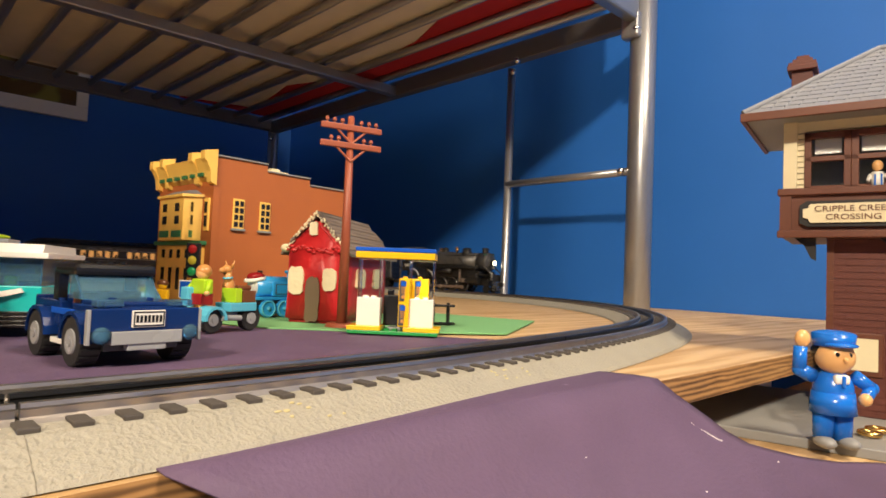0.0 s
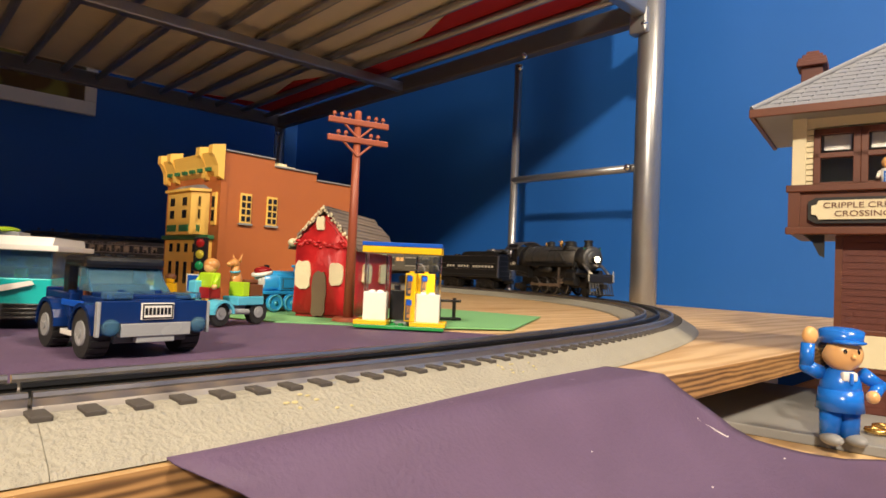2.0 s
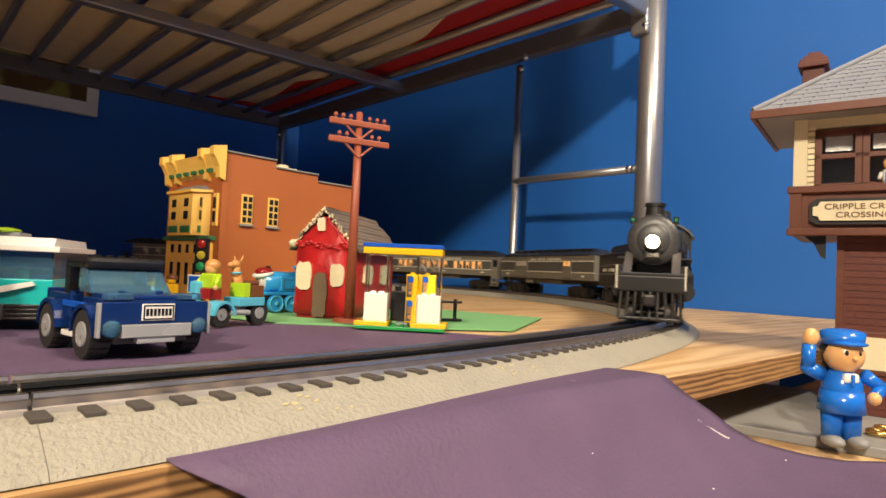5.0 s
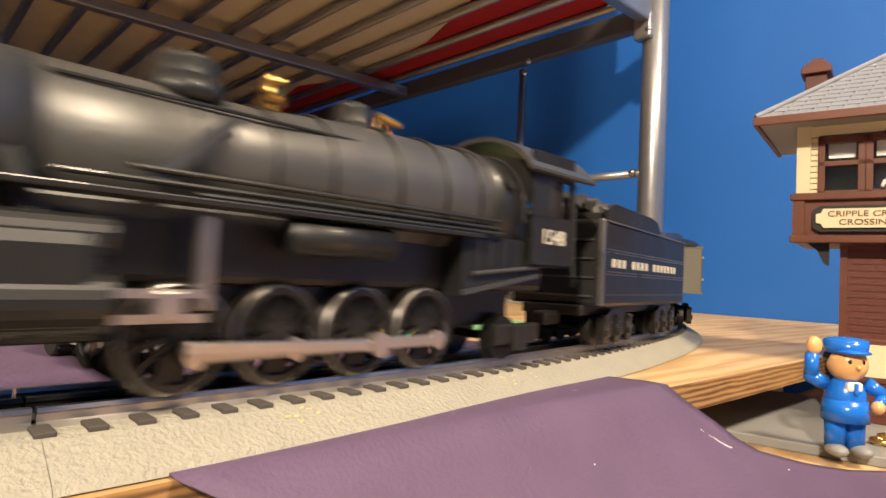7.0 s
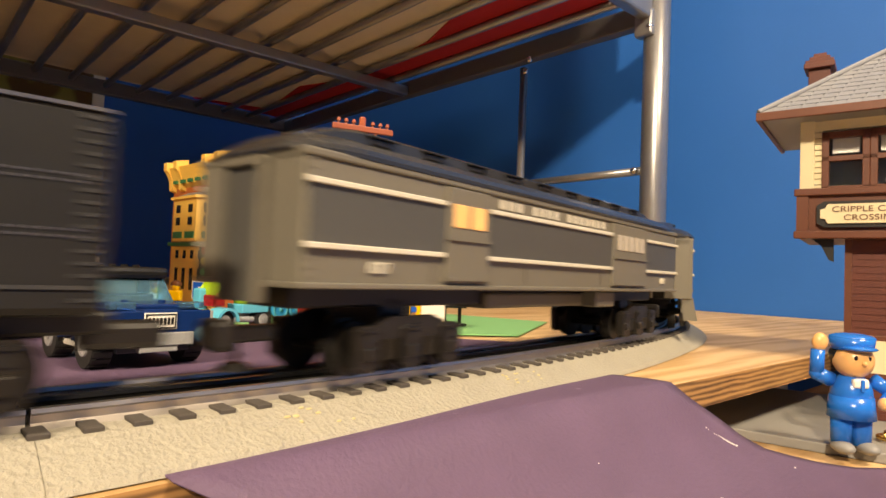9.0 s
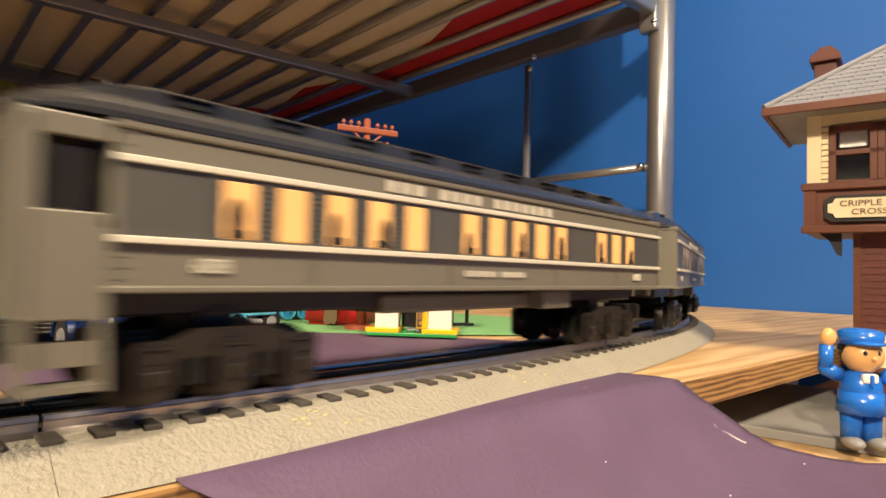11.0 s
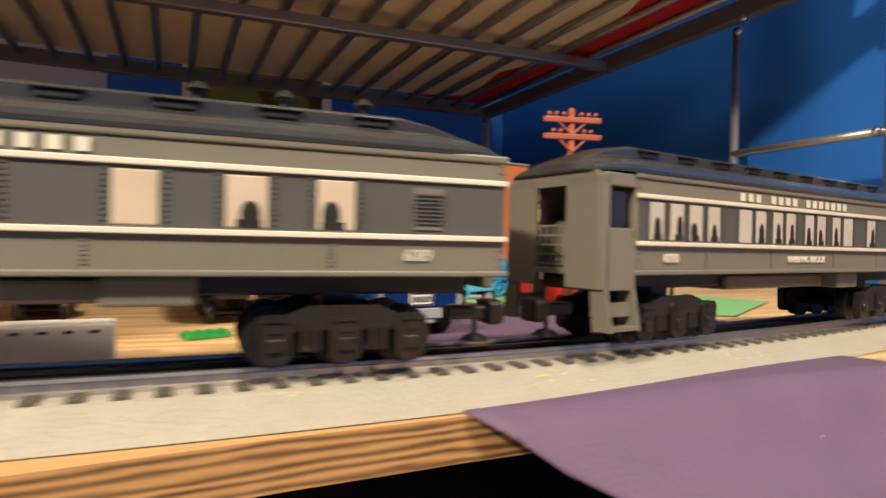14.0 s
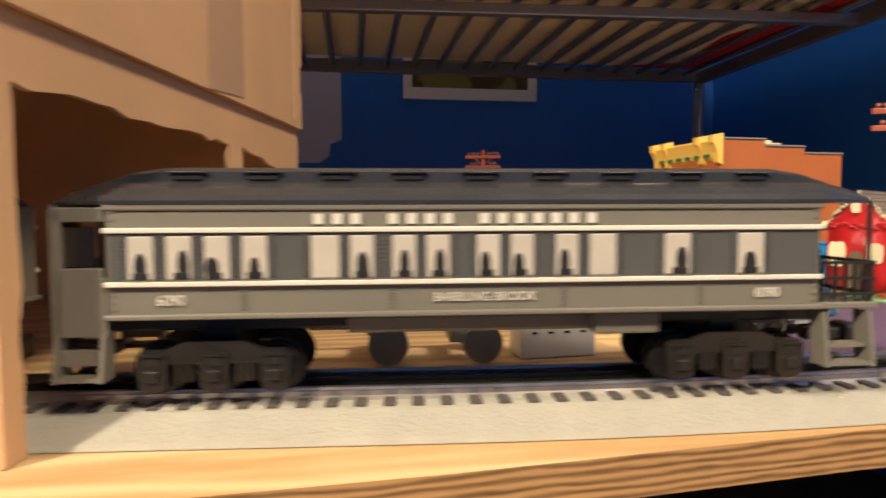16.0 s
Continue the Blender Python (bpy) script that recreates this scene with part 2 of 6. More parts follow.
def torus(bm, c, axis, R, r, seg=32, sub=8, a0=0.0, a1=6.2832):
    q = Vector(axis).to_track_quat("Z", "Y").to_matrix().to_4x4()
    m = Matrix.Translation(c) @ q
    full = abs(a1 - a0) > 6.28
    n = seg if full else seg + 1
    rings = []
    for i in range(n):
        a = a0 + (a1 - a0) * i / seg
        rings.append([bm.verts.new(m @ Vector(((R + r * math.cos(t)) * math.cos(a), (R + r * math.cos(t)) * math.sin(a), r * math.sin(t)))) for t in [6.2832 * j / sub for j in range(sub)]])
    for i in range(n if full else n - 1):
        p, q2 = rings[i], rings[(i + 1) % n]
        for j in range(sub):
            bm.faces.new((p[j], q2[j], q2[(j + 1) % sub], p[(j + 1) % sub]))
    return bm


def loft(bm, rings, close=True, caps=True):
    """Skin over rings of equal count."""
    vv = [[bm.verts.new(p) for p in ring] for ring in rings]
    n = len(vv[0])
    for a, b in zip(vv[:-1], vv[1:]):
        for j in range(n if close else n - 1):
            bm.faces.new((a[j], a[(j + 1) % n], b[(j + 1) % n], b[j]))
    if caps and close:
        bm.faces.new(list(reversed(vv[0])))
        bm.faces.new(vv[-1])
    return bm


def prism(bm, poly, axis, a, b):
    """A polygon of pairs, drawn out along an axis from a to b."""
    def p3(p, h):
        return {"x": (h, p[0], p[1]), "y": (p[0], h, p[1]), "z": (p[0], p[1], h)}[axis]
    loft(bm, [[p3(p, a) for p in poly], [p3(p, b) for p in poly]])
    bmesh.ops.recalc_face_normals(bm, faces=bm.faces[:])
    return bm


def B():
    return bmesh.new()


def lettering(text, size, material, parent, m, name="lettering", depth=0.0003, stretch=1.0, label=""):
    cu = bpy.data.curves.new("letters", "FONT")
    cu.body, cu.size, cu.extrude, cu.align_x, cu.align_y = text, size, depth, "CENTER", "CENTER"
    tmp = bpy.data.objects.new("letters", cu)
    scene.collection.objects.link(tmp)
    me = bpy.data.meshes.new_from_object(tmp.evaluated_get(bpy.context.evaluated_depsgraph_get()))
    bpy.data.objects.remove(tmp)
    bpy.data.curves.remove(cu)
    me.materials.clear()
    me.materials.append(material)
    me.transform(Matrix.Diagonal((stretch, 1, 1, 1)))
    ob = new(name, me)
    ob.parent = parent
    ob.matrix_basis = m
    if label:
        tagged(ob, label)
    return ob


# ---- the room ----
def structure(name, bm, material, label, category="wall", smooth=False):
    return tagged(part(name, bm, material, smooth=smooth), label, category, kind="structure")


EAST, BACK, WEST, SOUTH, FLOOR, CEIL = 1.56, 2.72, -3.2, -2.6, -0.76, 1.78
structure("wall_east", box(B(), (EAST + 0.05, (BACK + SOUTH) / 2, 0.5), (0.1, BACK - SOUTH + 0.2, 2.6)), BLUE_WALL, "bright blue painted bedroom wall beside the bed")
structure("wall_north", box(B(), ((EAST + WEST) / 2, BACK + 0.05, 0.5), (EAST - WEST, 0.1, 2.6)), BLUE_WALL, "blue painted bedroom wall with framed picture")
structure("wall_west", box(B(), (WEST - 0.05, (BACK + SOUTH) / 2, 0.5), (0.1, BACK - SOUTH + 0.2, 2.6)), BLUE_WALL, "plain blue painted bedroom wall")
structure("wall_south", box(B(), ((EAST + WEST) / 2, SOUTH - 0.05, 0.5), (EAST - WEST, 0.1, 2.6)), BLUE_WALL, "plain blue painted bedroom wall behind the viewer")
structure("floor", box(B(), ((EAST + WEST) / 2, (BACK + SOUTH) / 2, FLOOR - 0.05), (EAST - WEST + 0.2, BACK - SOUTH + 0.2, 0.1)), CARPET, "dark brown carpet floor", "floor")
structure("ceiling", box(B(), ((EAST + WEST) / 2, (BACK + SOUTH) / 2, CEIL + 0.05), (EAST - WEST + 0.2, BACK - SOUTH + 0.2, 0.1)), PLASTER, "plain white ceiling", "ceiling")

# pale unpainted patch of the north wall
bm = B()
prism(bm, [(-1.2, 0.311), (-0.268, 0.311), (-0.228, 0.341), (-0.223, 0.391), (-0.173, 0.411), (-0.173, 0.95), (-1.2, 0.95)], "y", BACK - 0.006, BACK - 0.0005)
structure("wall_panel", bm, GREY_PAINT, "pale lilac grey patch on the blue wall", "wall panel")

# framed picture on the north wall
pic = thing("framed_picture", pose(0.392, BACK - 0.012, 0.810), "white-framed landscape picture hanging on blue wall", "picture")
for nm, c, s in (("frame_bar", (0, 0, -0.195), (0.60, 0.022, 0.05)), ("frame_bar", (0, 0, 0.195), (0.60, 0.022, 0.05)), ("frame_bar", (-0.28, 0, 0), (0.04, 0.022, 0.34)), ("frame_bar", (0.28, 0, 0), (0.04, 0.022, 0.34))):
    part(nm, box(B(), c, s, 0.003), BK_WHITE, pic)
ART = mat("dark_landscape_print", (0.10, 0.055, 0.015), 0.3, vary=0.6, scale=7, spots=((0.22, 0.20, 0.04), 5, 0.52))
part("print", box(B(), (0, 0.004, 0), (0.54, 0.008, 0.36)), ART, pic, "dark green and brown landscape print")

# ---- bed above the table ----
PX, PY0, PY1, RZ = 1.365, 0.80, 2.52, 0.655
bed = thing("loft_bed", pose(PX, PY0, FLOOR), "grey metal loft bed frame over the train table", "bed")
HF = -FLOOR


def bedpart(name, bm, material, label="", smooth=False):
    return part(name, bm, material, bed, label, smooth, at=pose(-PX, -PY0, HF))


bedpart("post", cyl(B(), (PX + 0.006, PY0 - 0.008, FLOOR), (PX + 0.006, PY0 - 0.008, 1.45), 0.029, seg=32), STEEL, "thick round silver post", True)
bedpart("post", cyl(B(), (PX, PY1, FLOOR), (PX, PY1, 1.3), 0.022, seg=24), STEEL, "", True)
bedpart("post", cyl(B(), (-0.75, PY0, 0.69), (-0.75, PY0, 1.45), 0.029, seg=24), STEEL, "", True)
bedpart("post", cyl(B(), (-1.35, PY1, FLOOR), (-1.35, PY1, 1.3), 0.022, seg=24), STEEL, "", True)
bedpart("ladder_post", cyl(B(), (PX + 0.005, 1.182, FLOOR), (PX + 0.005, 1.182, 0.636), 0.0105, seg=20), STEEL, "thin round silver ladder post", True)
for z in (-0.1, 0.316):
    bedpart("rung", cyl(B(), (PX + 0.003, 1.182, z), (PX, PY0, z), 0.0095, seg=16), STEEL, "", True)
bedpart("side_rail", box(B(), (PX - 0.004, (PY0 + PY1) / 2, RZ + 0.017), (0.032, PY1 - PY0, 0.05), 0.004), RAIL_PAINT, "brown grey steel side rail")
bedpart("end_rail", box(B(), (0.0, PY0, RZ + 0.040), (2.68, 0.03, 0.085), 0.006), STEEL)
bedpart("end_rail", box(B(), (0.0, PY1, RZ + 0.025), (2.70, 0.03, 0.05), 0.004), RAIL_PAINT)
bedpart("middle_bar", box(B(), (0.0, 1.672, RZ - 0.016), (2.72, 0.032, 0.03), 0.004, Matrix.Rotation(-0.018, 4, "Y")), STEEL, "square grey middle bar under the slats")
for i in range(24):
    x = 1.289 - i * 0.1065
    bedpart("slat", cyl(B(), (x, PY0 + 0.015, RZ + 0.033), (x, PY1 - 0.015, RZ + 0.033), 0.0105, seg=10), STEEL, "", True)
for p in ((PX - 0.03, PY0 - 0.01, 0.634), (PX - 0.03, PY0 + 0.012, 0.672), (PX - 0.018, 1.672, RZ + 0.012), (PX - 0.006, 1.167, 0.622), (PX - 0.020, 1.142, 0.645), (PX - 0.012, 0.83, 0.316), (PX - 0.02, PY1 - 0.02, 0.62)):
    bedpart("bolt", ball(B(), p, (0.009, 0.009, 0.009), 12), CHROME, "", True)
bedpart("bracket", box(B(), (PX - 0.022, PY0 + 0.004, 0.645), (0.03, 0.045, 0.06), 0.006), STEEL)

mattress = thing("mattress", pose(0, 1.66, RZ + 0.046), "cream cloth mattress lying on metal bed slats", "mattress")
bm = B()
box(bm, (0, 0, 0.1), (2.62, 1.62, 0.2), 0.03)
part("cover", bm, TICKING, mattress)
for z in (0.006, 0.194):
    bm = B()
    for a, b in (((-1.29, -0.80), (1.29, -0.80)), ((1.29, -0.80), (1.29, 0.80)), ((1.29, 0.80), (-1.29, 0.80)), ((-1.29, 0.80), (-1.29, -0.80))):
        cyl(bm, (*a, z), (*b, z), 0.005, seg=8)
    part("piping", bm, TICKING, mattress)
sheet = thing("bed_sheet", pose(1.19, 1.66, RZ + 0.050), "dark red sheet tucked under the mattress edge", "bed sheet")
bm = B()
prism(bm, [(0.0 - 0.02, -0.80), (0.12, -0.80), (0.145, 0.80), (-0.25, 0.80), (0.02, 0.72), (-0.05, 0.35), (0.04, 0.1), (-0.02, -0.3), (-0.14, -0.62)], "z", -0.008, -0.002)
part("cloth", bm, RED_CLOTH, sheet)

# ---- table ----
table = thing("train_table", pose(0, 0, 0), "plywood train table top with raw layered edge", "table")


def slab(name, poly, z0, z1, material, label=""):
    bm = B()
    prism(bm, poly, "z", z0, z1)
    for f in bm.faces:
        if abs(f.normal.z) < 0.5:
            f.material_index = 1
    return part(name, bm, [material, PLY_EDGE], table, label)


slab("upper_board", [(-2.6, 0.10), (-0.9, 0.205), (-0.20, 0.266), (-0.10, 0.271), (0.0, 0.279), (0.10, 0.2875), (0.155, 0.2895), (0.172, 0.2905), (0.47, 0.2895), (0.77, 0.292), (EAST - 0.005, 0.300), (EAST - 0.005, BACK - 0.01), (-2.6, BACK - 0.01)], -0.019, 0.0, PLY)
slab("lower_board", [(0.20, -0.4), (1.3, -0.4), (1.3, 0.36), (0.70, 0.345), (0.20, 0.20)], -0.078, -0.059, PLY, "lower plywood board beside the table")
for x in (-2.4, 1.2):
    part("leg", box(B(), (x, 0.5, (FLOOR - 0.02) / 2), (0.07, 0.07, -FLOOR - 0.025), 0.004), PLY, table)
    part("leg", box(B(), (x, 2.5, (FLOOR - 0.02) / 2), (0.07, 0.07, -FLOOR - 0.025), 0.004), PLY, table)
part("leg", box(B(), (0.9, -0.3, (FLOOR - 0.079) / 2), (0.07, 0.07, -FLOOR - 0.084), 0.004), PLY, table)


def drape(y):
    """Height of the draped paper over the edge of the table."""
    if y >= 0.285:
        return 0.0025
    return float(np.interp(y, [-0.2, 0.19, 0.222, 0.239, 0.254, 0.267, 0.277, 0.282, 0.285], [-0.0575, -0.0565, -0.053, -0.047, -0.038, -0.025, -0.0085, -0.0005, 0.0025]))


bm = B()
cols, rows_n = 26, 60
grid = []
for j in range(rows_n + 1):
    y = 0.345 - 0.50 * j / rows_n
    row = []
    xl = float(np.interp(y, [-0.16, 0.15, 0.20, 0.26, 0.275, 0.2865, 0.345], [0.62, 0.47, 0.38, 0.234, 0.197, 0.1745, 0.1735]))
    xr = float(np.interp(y, [-0.16, 0.1, 0.2, 0.241, 0.2505, 0.261, 0.272, 0.2795, 0.283, 0.300, 0.345], [0.74, 0.70, 0.63, 0.5535, 0.531, 0.512, 0.495, 0.471, 0.466, 0.470, 0.455]))
    for i in range(cols + 1):
        x = xl + (xr - xl) * i / cols
        row.append(bm.verts.new((x, y, drape(y) + 0.0012 * math.sin(14 * x + 9 * y))))
    grid.append(row)
for a, b in zip(grid[:-1], grid[1:]):
    for i in range(cols):
        bm.faces.new((a[i], b[i], b[i + 1], a[i + 1]))
ext = bmesh.ops.extrude_face_region(bm, geom=bm.faces[:])
bmesh.ops.translate(bm, vec=(0, 0, -0.0006), verts=[v for v in ext["geom"] if isinstance(v, bmesh.types.BMVert)])
bmesh.ops.recalc_face_normals(bm, faces=bm.faces[:])
paper = thing("purple_paper", pose(0, 0, 0), "purple craft paper draped over the table edge", "paper")
part("sheet", bm, PURPLE, paper, smooth=True)
rnd = random.Random(4)
pale = mat("pale_scuff", (0.72, 0.68, 0.66), 0.8, vary=0.1)
bm = B()
for k in range(16):
    u = k / 15
    x, y = 0.4752 + 0.0188 * u + rnd.uniform(-0.0006, 0.0006), 0.2685 - 0.0101 * u
    ball(bm, (x, y, drape(y) + 0.0012 * math.sin(14 * x + 9 * y) + 0.0003), (0.0006 + 0.0008 * u * u, 0.0006, 0.0004), 8)
part("scuff", bm, pale, paper, "pale scuff mark")
for x, y in ((0.5306, 0.2374), (0.36, 0.268), (0.43, 0.24), (0.30, 0.20), (0.47, 0.20)):
    bm = B()
    ball(bm, (x, y, drape(y) + 0.0012 * math.sin(14 * x + 9 * y) + 0.0003), (0.0009, 0.0007, 0.0003), 8)
    part("speck", bm, pale, paper)
bm = B()
prism(bm, [(0.158, 0.392), (0.25, 0.388), (0.60, 0.43), (0.47, 0.595), (0.40, 0.66), (0.32, 0.80), (0.18, 0.84), (0.158, 0.66), (0.148, 0.50)], "z", 0.0003, 0.0015)
road = thing("purple_road_paper", pose(0, 0, 0), "flat purple paper road lying on plywood", "paper")
part("sheet", bm, PURPLE, road)
bm = B()
prism(bm, [(0.48, 0.59), (0.60, 0.52), (0.79, 0.63), (0.74, 0.80), (0.55, 0.93), (0.36, 0.80), (0.40, 0.66)], "z", 0.0016, 0.0028)
lawn = thing("green_paper", pose(0, 0, 0), "green paper lawn lying on plywood table", "paper")
part("sheet", bm, GREEN_PAPER, lawn)

# ---- track ----
W, RAIL_Z = 0.047, 0.0185
LINE, AT = [], []


def lay():
    def run(x, y, h, L, R, s):
        n = max(1, int(round(L / 0.01)))
        for i in range(n):
            LINE.append((x, y, h))
            AT.append(s)
            d = L / n
            h2 = h + (d / R if R else 0.0)
            x, y, h, s = x + d * math.cos((h + h2) / 2), y + d * math.sin((h + h2) / 2), h2, s + d
        return x, y, h, s
    h0 = radians(-5.5)
    ex, ey = -0.3 - 0.9 * math.cos(h0), 0.368 + 0.9 * math.sin(-h0)
    R = 0.80
    h1 = h0 - math.pi / 2
    x, y, h, s = run(ex - R * (math.sin(h0) - math.sin(h1)), ey + R * (math.cos(h0) - math.cos(h1)), h1, R * math.pi / 2, R, -R * math.pi / 2)
    x, y, h, s = run(x, y, h, 1.1, None, s)
    x, y, h, s = run(x, y, h, 0.80, 2.1, s)
    x, y, h, s = run(x, y, h, 0.914 * (math.pi - h), 0.914, s)
    x, y, h, s = run(x, y, h, 2.6, None, s)
    LINE.append((x, y, h))
    AT.append(s)


lay()
LX, LY, LH = (np.array([p[k] for p in LINE]) for k in range(3))
SA = np.array(AT)


def on_line(s):
    return float(np.interp(s, SA, LX)), float(np.interp(s, SA, LY)), float(np.interp(s, SA, LH))


def sweep(bm, profile, s0, s1, step=0.02, jitter=0.0):
    """Draw a profile of (to the outside, up) along the line."""
    n = max(2, int((s1 - s0) / step))
    rings = []
    for i in range(n + 1):
        x, y, h = on_line(s0 + (s1 - s0) * i / n)
        rings.append([(x + o * math.sin(h), y - o * math.cos(h), z) for o, z in profile])
    loft(bm, rings)
    bmesh.ops.recalc_face_normals(bm, faces=bm.faces[:])
    return bm


def track_section(s0, s1, label):
    tr = thing("track_section", pose(0, 0, 0), label, "toy railway track", "sections of the railway loop")
    g = 0.0001
    part("roadbed", sweep(B(), [(-W, 0.0006), (W, 0.0006), (W - 0.002, 0.003), (0.030, 0.0115), (0.026, 0.0125), (-0.026, 0.0125), (-0.030, 0.0115), (-W + 0.002, 0.003)], s0 + g, s1 - g), BALLAST, tr, "grey textured plastic roadbed")
    for o, mt, nm in ((0.0165, RAIL, "rail"), (-0.0165, RAIL, "rail"), (0.0, RAIL_DARK, "centre_rail")):
        part(nm, sweep(B(), [(o - 0.0032, 0.0125), (o + 0.0032, 0.0125), (o + 0.0011, 0.0142), (o + 0.0011, 0.0165), (o + 0.0017, 0.0172), (o + 0.0014, RAIL_Z), (o - 0.0014, RAIL_Z), (o - 0.0017, 0.0172), (o - 0.0011, 0.0165), (o - 0.0011, 0.0142)], s0 + 0.0006, s1 - 0.0006), mt, tr)
    return tr


SECTIONS = [-1.25, -0.9, -0.55, -0.2, 0.15, 0.5, 0.85, 1.345, 1.70, 2.05, 2.41, 2.77, 3.13, 3.49, 3.85, 4.2, 4.6, 5.0]
for a, b in zip(SECTIONS[:-1], SECTIONS[1:]):
    track_section(a, b, "curved grey roadbed track with three metal rails" if a > 1.2 else "straight grey roadbed track with three metal rails")


# ---- the train ----
def bar_text(parent, x0, x1, z, hgt, y, n, material, gaps=()):
    """Unlettered marks: a row of small plates."""
    bm = B()
    w = (x1 - x0) / n
    for i in range(n):
        if i in gaps:
            continue
        box(bm, (x0 + w * (i + 0.5), y, z), (w * 0.52, 0.0005, hgt * 0.74))
    return part("lettering", bm, material, parent, "cream painted lettering marks")


def wheelset(parent, x, r, gauge=0.033, name="wheelset", tread=WHEEL, spokes=0):
    bm = B()
    wheels = []
    for sgn in (-1, 1):
        y = sgn * gauge / 2
        if spokes:
            bm = B()
            wheels.append(bm)
        if spokes:
            torus(bm, (0, y + sgn * 0.001, 0), (0, 1, 0), r - 0.0022, 0.0022, 30, 6)
            torus(bm, (0, y - sgn * 0.001, 0), (0, 1, 0), r - 0.0012, 0.0022, 30, 6)
            cyl(bm, (0, y - 0.002, 0), (0, y + 0.002, 0), r * 0.24, seg=14)
            for k in range(spokes):
                a = 6.2832 * k / spokes
                box(bm, (r * 0.55 * math.cos(a), y, r * 0.55 * math.sin(a)), (r * 0.75, 0.0022, 0.0018), turn=Matrix.Rotation(-a, 4, "Y"))
            box(bm, (r * 0.55 * 0.7, y, -r * 0.55 * 0.7), (r * 0.6, 0.003, r * 0.55), 0.001, Matrix.Rotation(math.pi / 4, 4, "Y"))
        else:
            cyl(bm, (0, y - 0.0025, 0), (0, y + 0.0025, 0), r, seg=24)
            cyl(bm, (0, y - sgn * 0.0035, 0), (0, y - sgn * 0.0022, 0), r * 1.12, seg=24)
    if spokes:
        bm = B()
    cyl(bm, (0, -gauge / 2, 0), (0, gauge / 2, 0), 0.0022, seg=8)
    ob = part(name, bm, tread, parent, at=pose(x, 0, r))
    for w in wheels:
        part("spoked_wheel", w, tread, ob, "black spoked driving wheel")
    return ob


def truck(parent, x, r=0.0105, axles=(-0.0275, 0.0, 0.0275)):
    bm = B()
    L = axles[-1] - axles[0]
    for sgn in (-1, 1):
        y = sgn * 0.0245
        box(bm, (0, y, r + 0.0050), (L + 0.012, 0.003, 0.0040), 0.001)
        prism(bm, [(-L / 2 - 0.004, r + 0.006), (L / 2 + 0.004, r + 0.006), (L / 4, r + 0.0125), (-L / 4, r + 0.0125)], "y", y - 0.0015, y + 0.0015)
        for ax in axles:
            prism(bm, [(ax - 0.0068, r + 0.0075), (ax - 0.0060, r - 0.0060), (ax - 0.0030, r - 0.0082), (ax + 0.0030, r - 0.0082), (ax + 0.0060, r - 0.0060), (ax + 0.0068, r + 0.0075), (ax + 0.0045, r + 0.0092), (ax - 0.0045, r + 0.0092)], "y", y + sgn * 0.0005 - 0.0022, y + sgn * 0.0005 + 0.0022)
            box(bm, (ax, y + sgn * 0.0032, r - 0.0012), (0.0062, 0.0022, 0.0050), 0.0008)
            box(bm, (ax, y + sgn * 0.0026, r + 0.0048), (0.0060, 0.0012, 0.0036), 0, None, 1)
            box(bm, (ax, y + sgn * 0.0030, r + 0.0074), (0.0090, 0.0016, 0.0010))
        for k in range(len(axles) - 1):
            xm = (axles[k] + axles[k + 1]) / 2
            for j in range(3):
                cyl(bm, (xm - 0.003 + 0.003 * j, y + sgn * 0.001, r - 0.004), (xm - 0.003 + 0.003 * j, y + sgn * 0.001, r + 0.004), 0.0013, seg=8)
    box(bm, (0, 0, r + 0.004), (0.012, 0.046, 0.006), 0.001)
    box(bm, (0, 0, r + 0.012), (0.016, 0.030, 0.016), 0.001)
    tk = part("truck", bm, [TRUCK, BLACK], parent, "dark six-wheel truck", at=pose(x, 0, 0))
    for ax in axles:
        wheelset(tk, ax, r)
    return tk


def car_roof(bm, L, zb, zt, hw, rear_over=0.0, front_over=0.0):
    """Clerestory roof with rounded ends."""
    x0, x1 = -L / 2 - rear_over, L / 2 + front_over

    def sect(k, c):
        h = (zt - zb)
        pts = []
        half = [(1.04, 0.0), (1.04, 0.10), (0.98, 0.24), (0.86, 0.40), (0.66, 0.54)]
        cl = [(0.50, 0.60), (0.49, 0.86 * c + 0.60 * (1 - c)), (0.40, 0.96 * c + 0.63 * (1 - c)), (0.2, 1.0 * c + 0.66 * (1 - c)), (0.0, 1.01 * c + 0.67 * (1 - c))]
        for o, z in half + cl:
            pts.append((o * hw * (0.75 + 0.25 * k), zb + z * h * k))
        return pts
    rings = []
    for x, k, c in ((x0, 0.10, 0.0), (x0 + 0.003, 0.42, 0.0), (x0 + 0.009, 0.72, 0.0), (x0 + 0.018, 0.92, 0.15), (x0 + 0.030, 1.0, 0.62), (x0 + 0.045, 1.0, 1.0), (x1 - 0.045, 1.0, 1.0), (x1 - 0.030, 1.0, 0.62), (x1 - 0.018, 0.92, 0.15), (x1 - 0.009, 0.72, 0.0), (x1 - 0.003, 0.42, 0.0), (x1, 0.10, 0.0)):
        p = sect(k, c)
        rings.append([(x, o, z) for o, z in p] + [(x, -o, z) for o, z in reversed(p[:-1])])
    loft(bm, rings)
    bmesh.ops.recalc_face_normals(bm, faces=bm.faces[:])
    return bm


HWC = 0.0315


def rivet_rows(bm, xs, z0, z1, y, n=7):
    for x in xs:
        for i in range(n):
            box(bm, (x, y, z0 + (z1 - z0) * i / (n - 1)), (0.0022, 0.0008, 0.0009))
    return bm


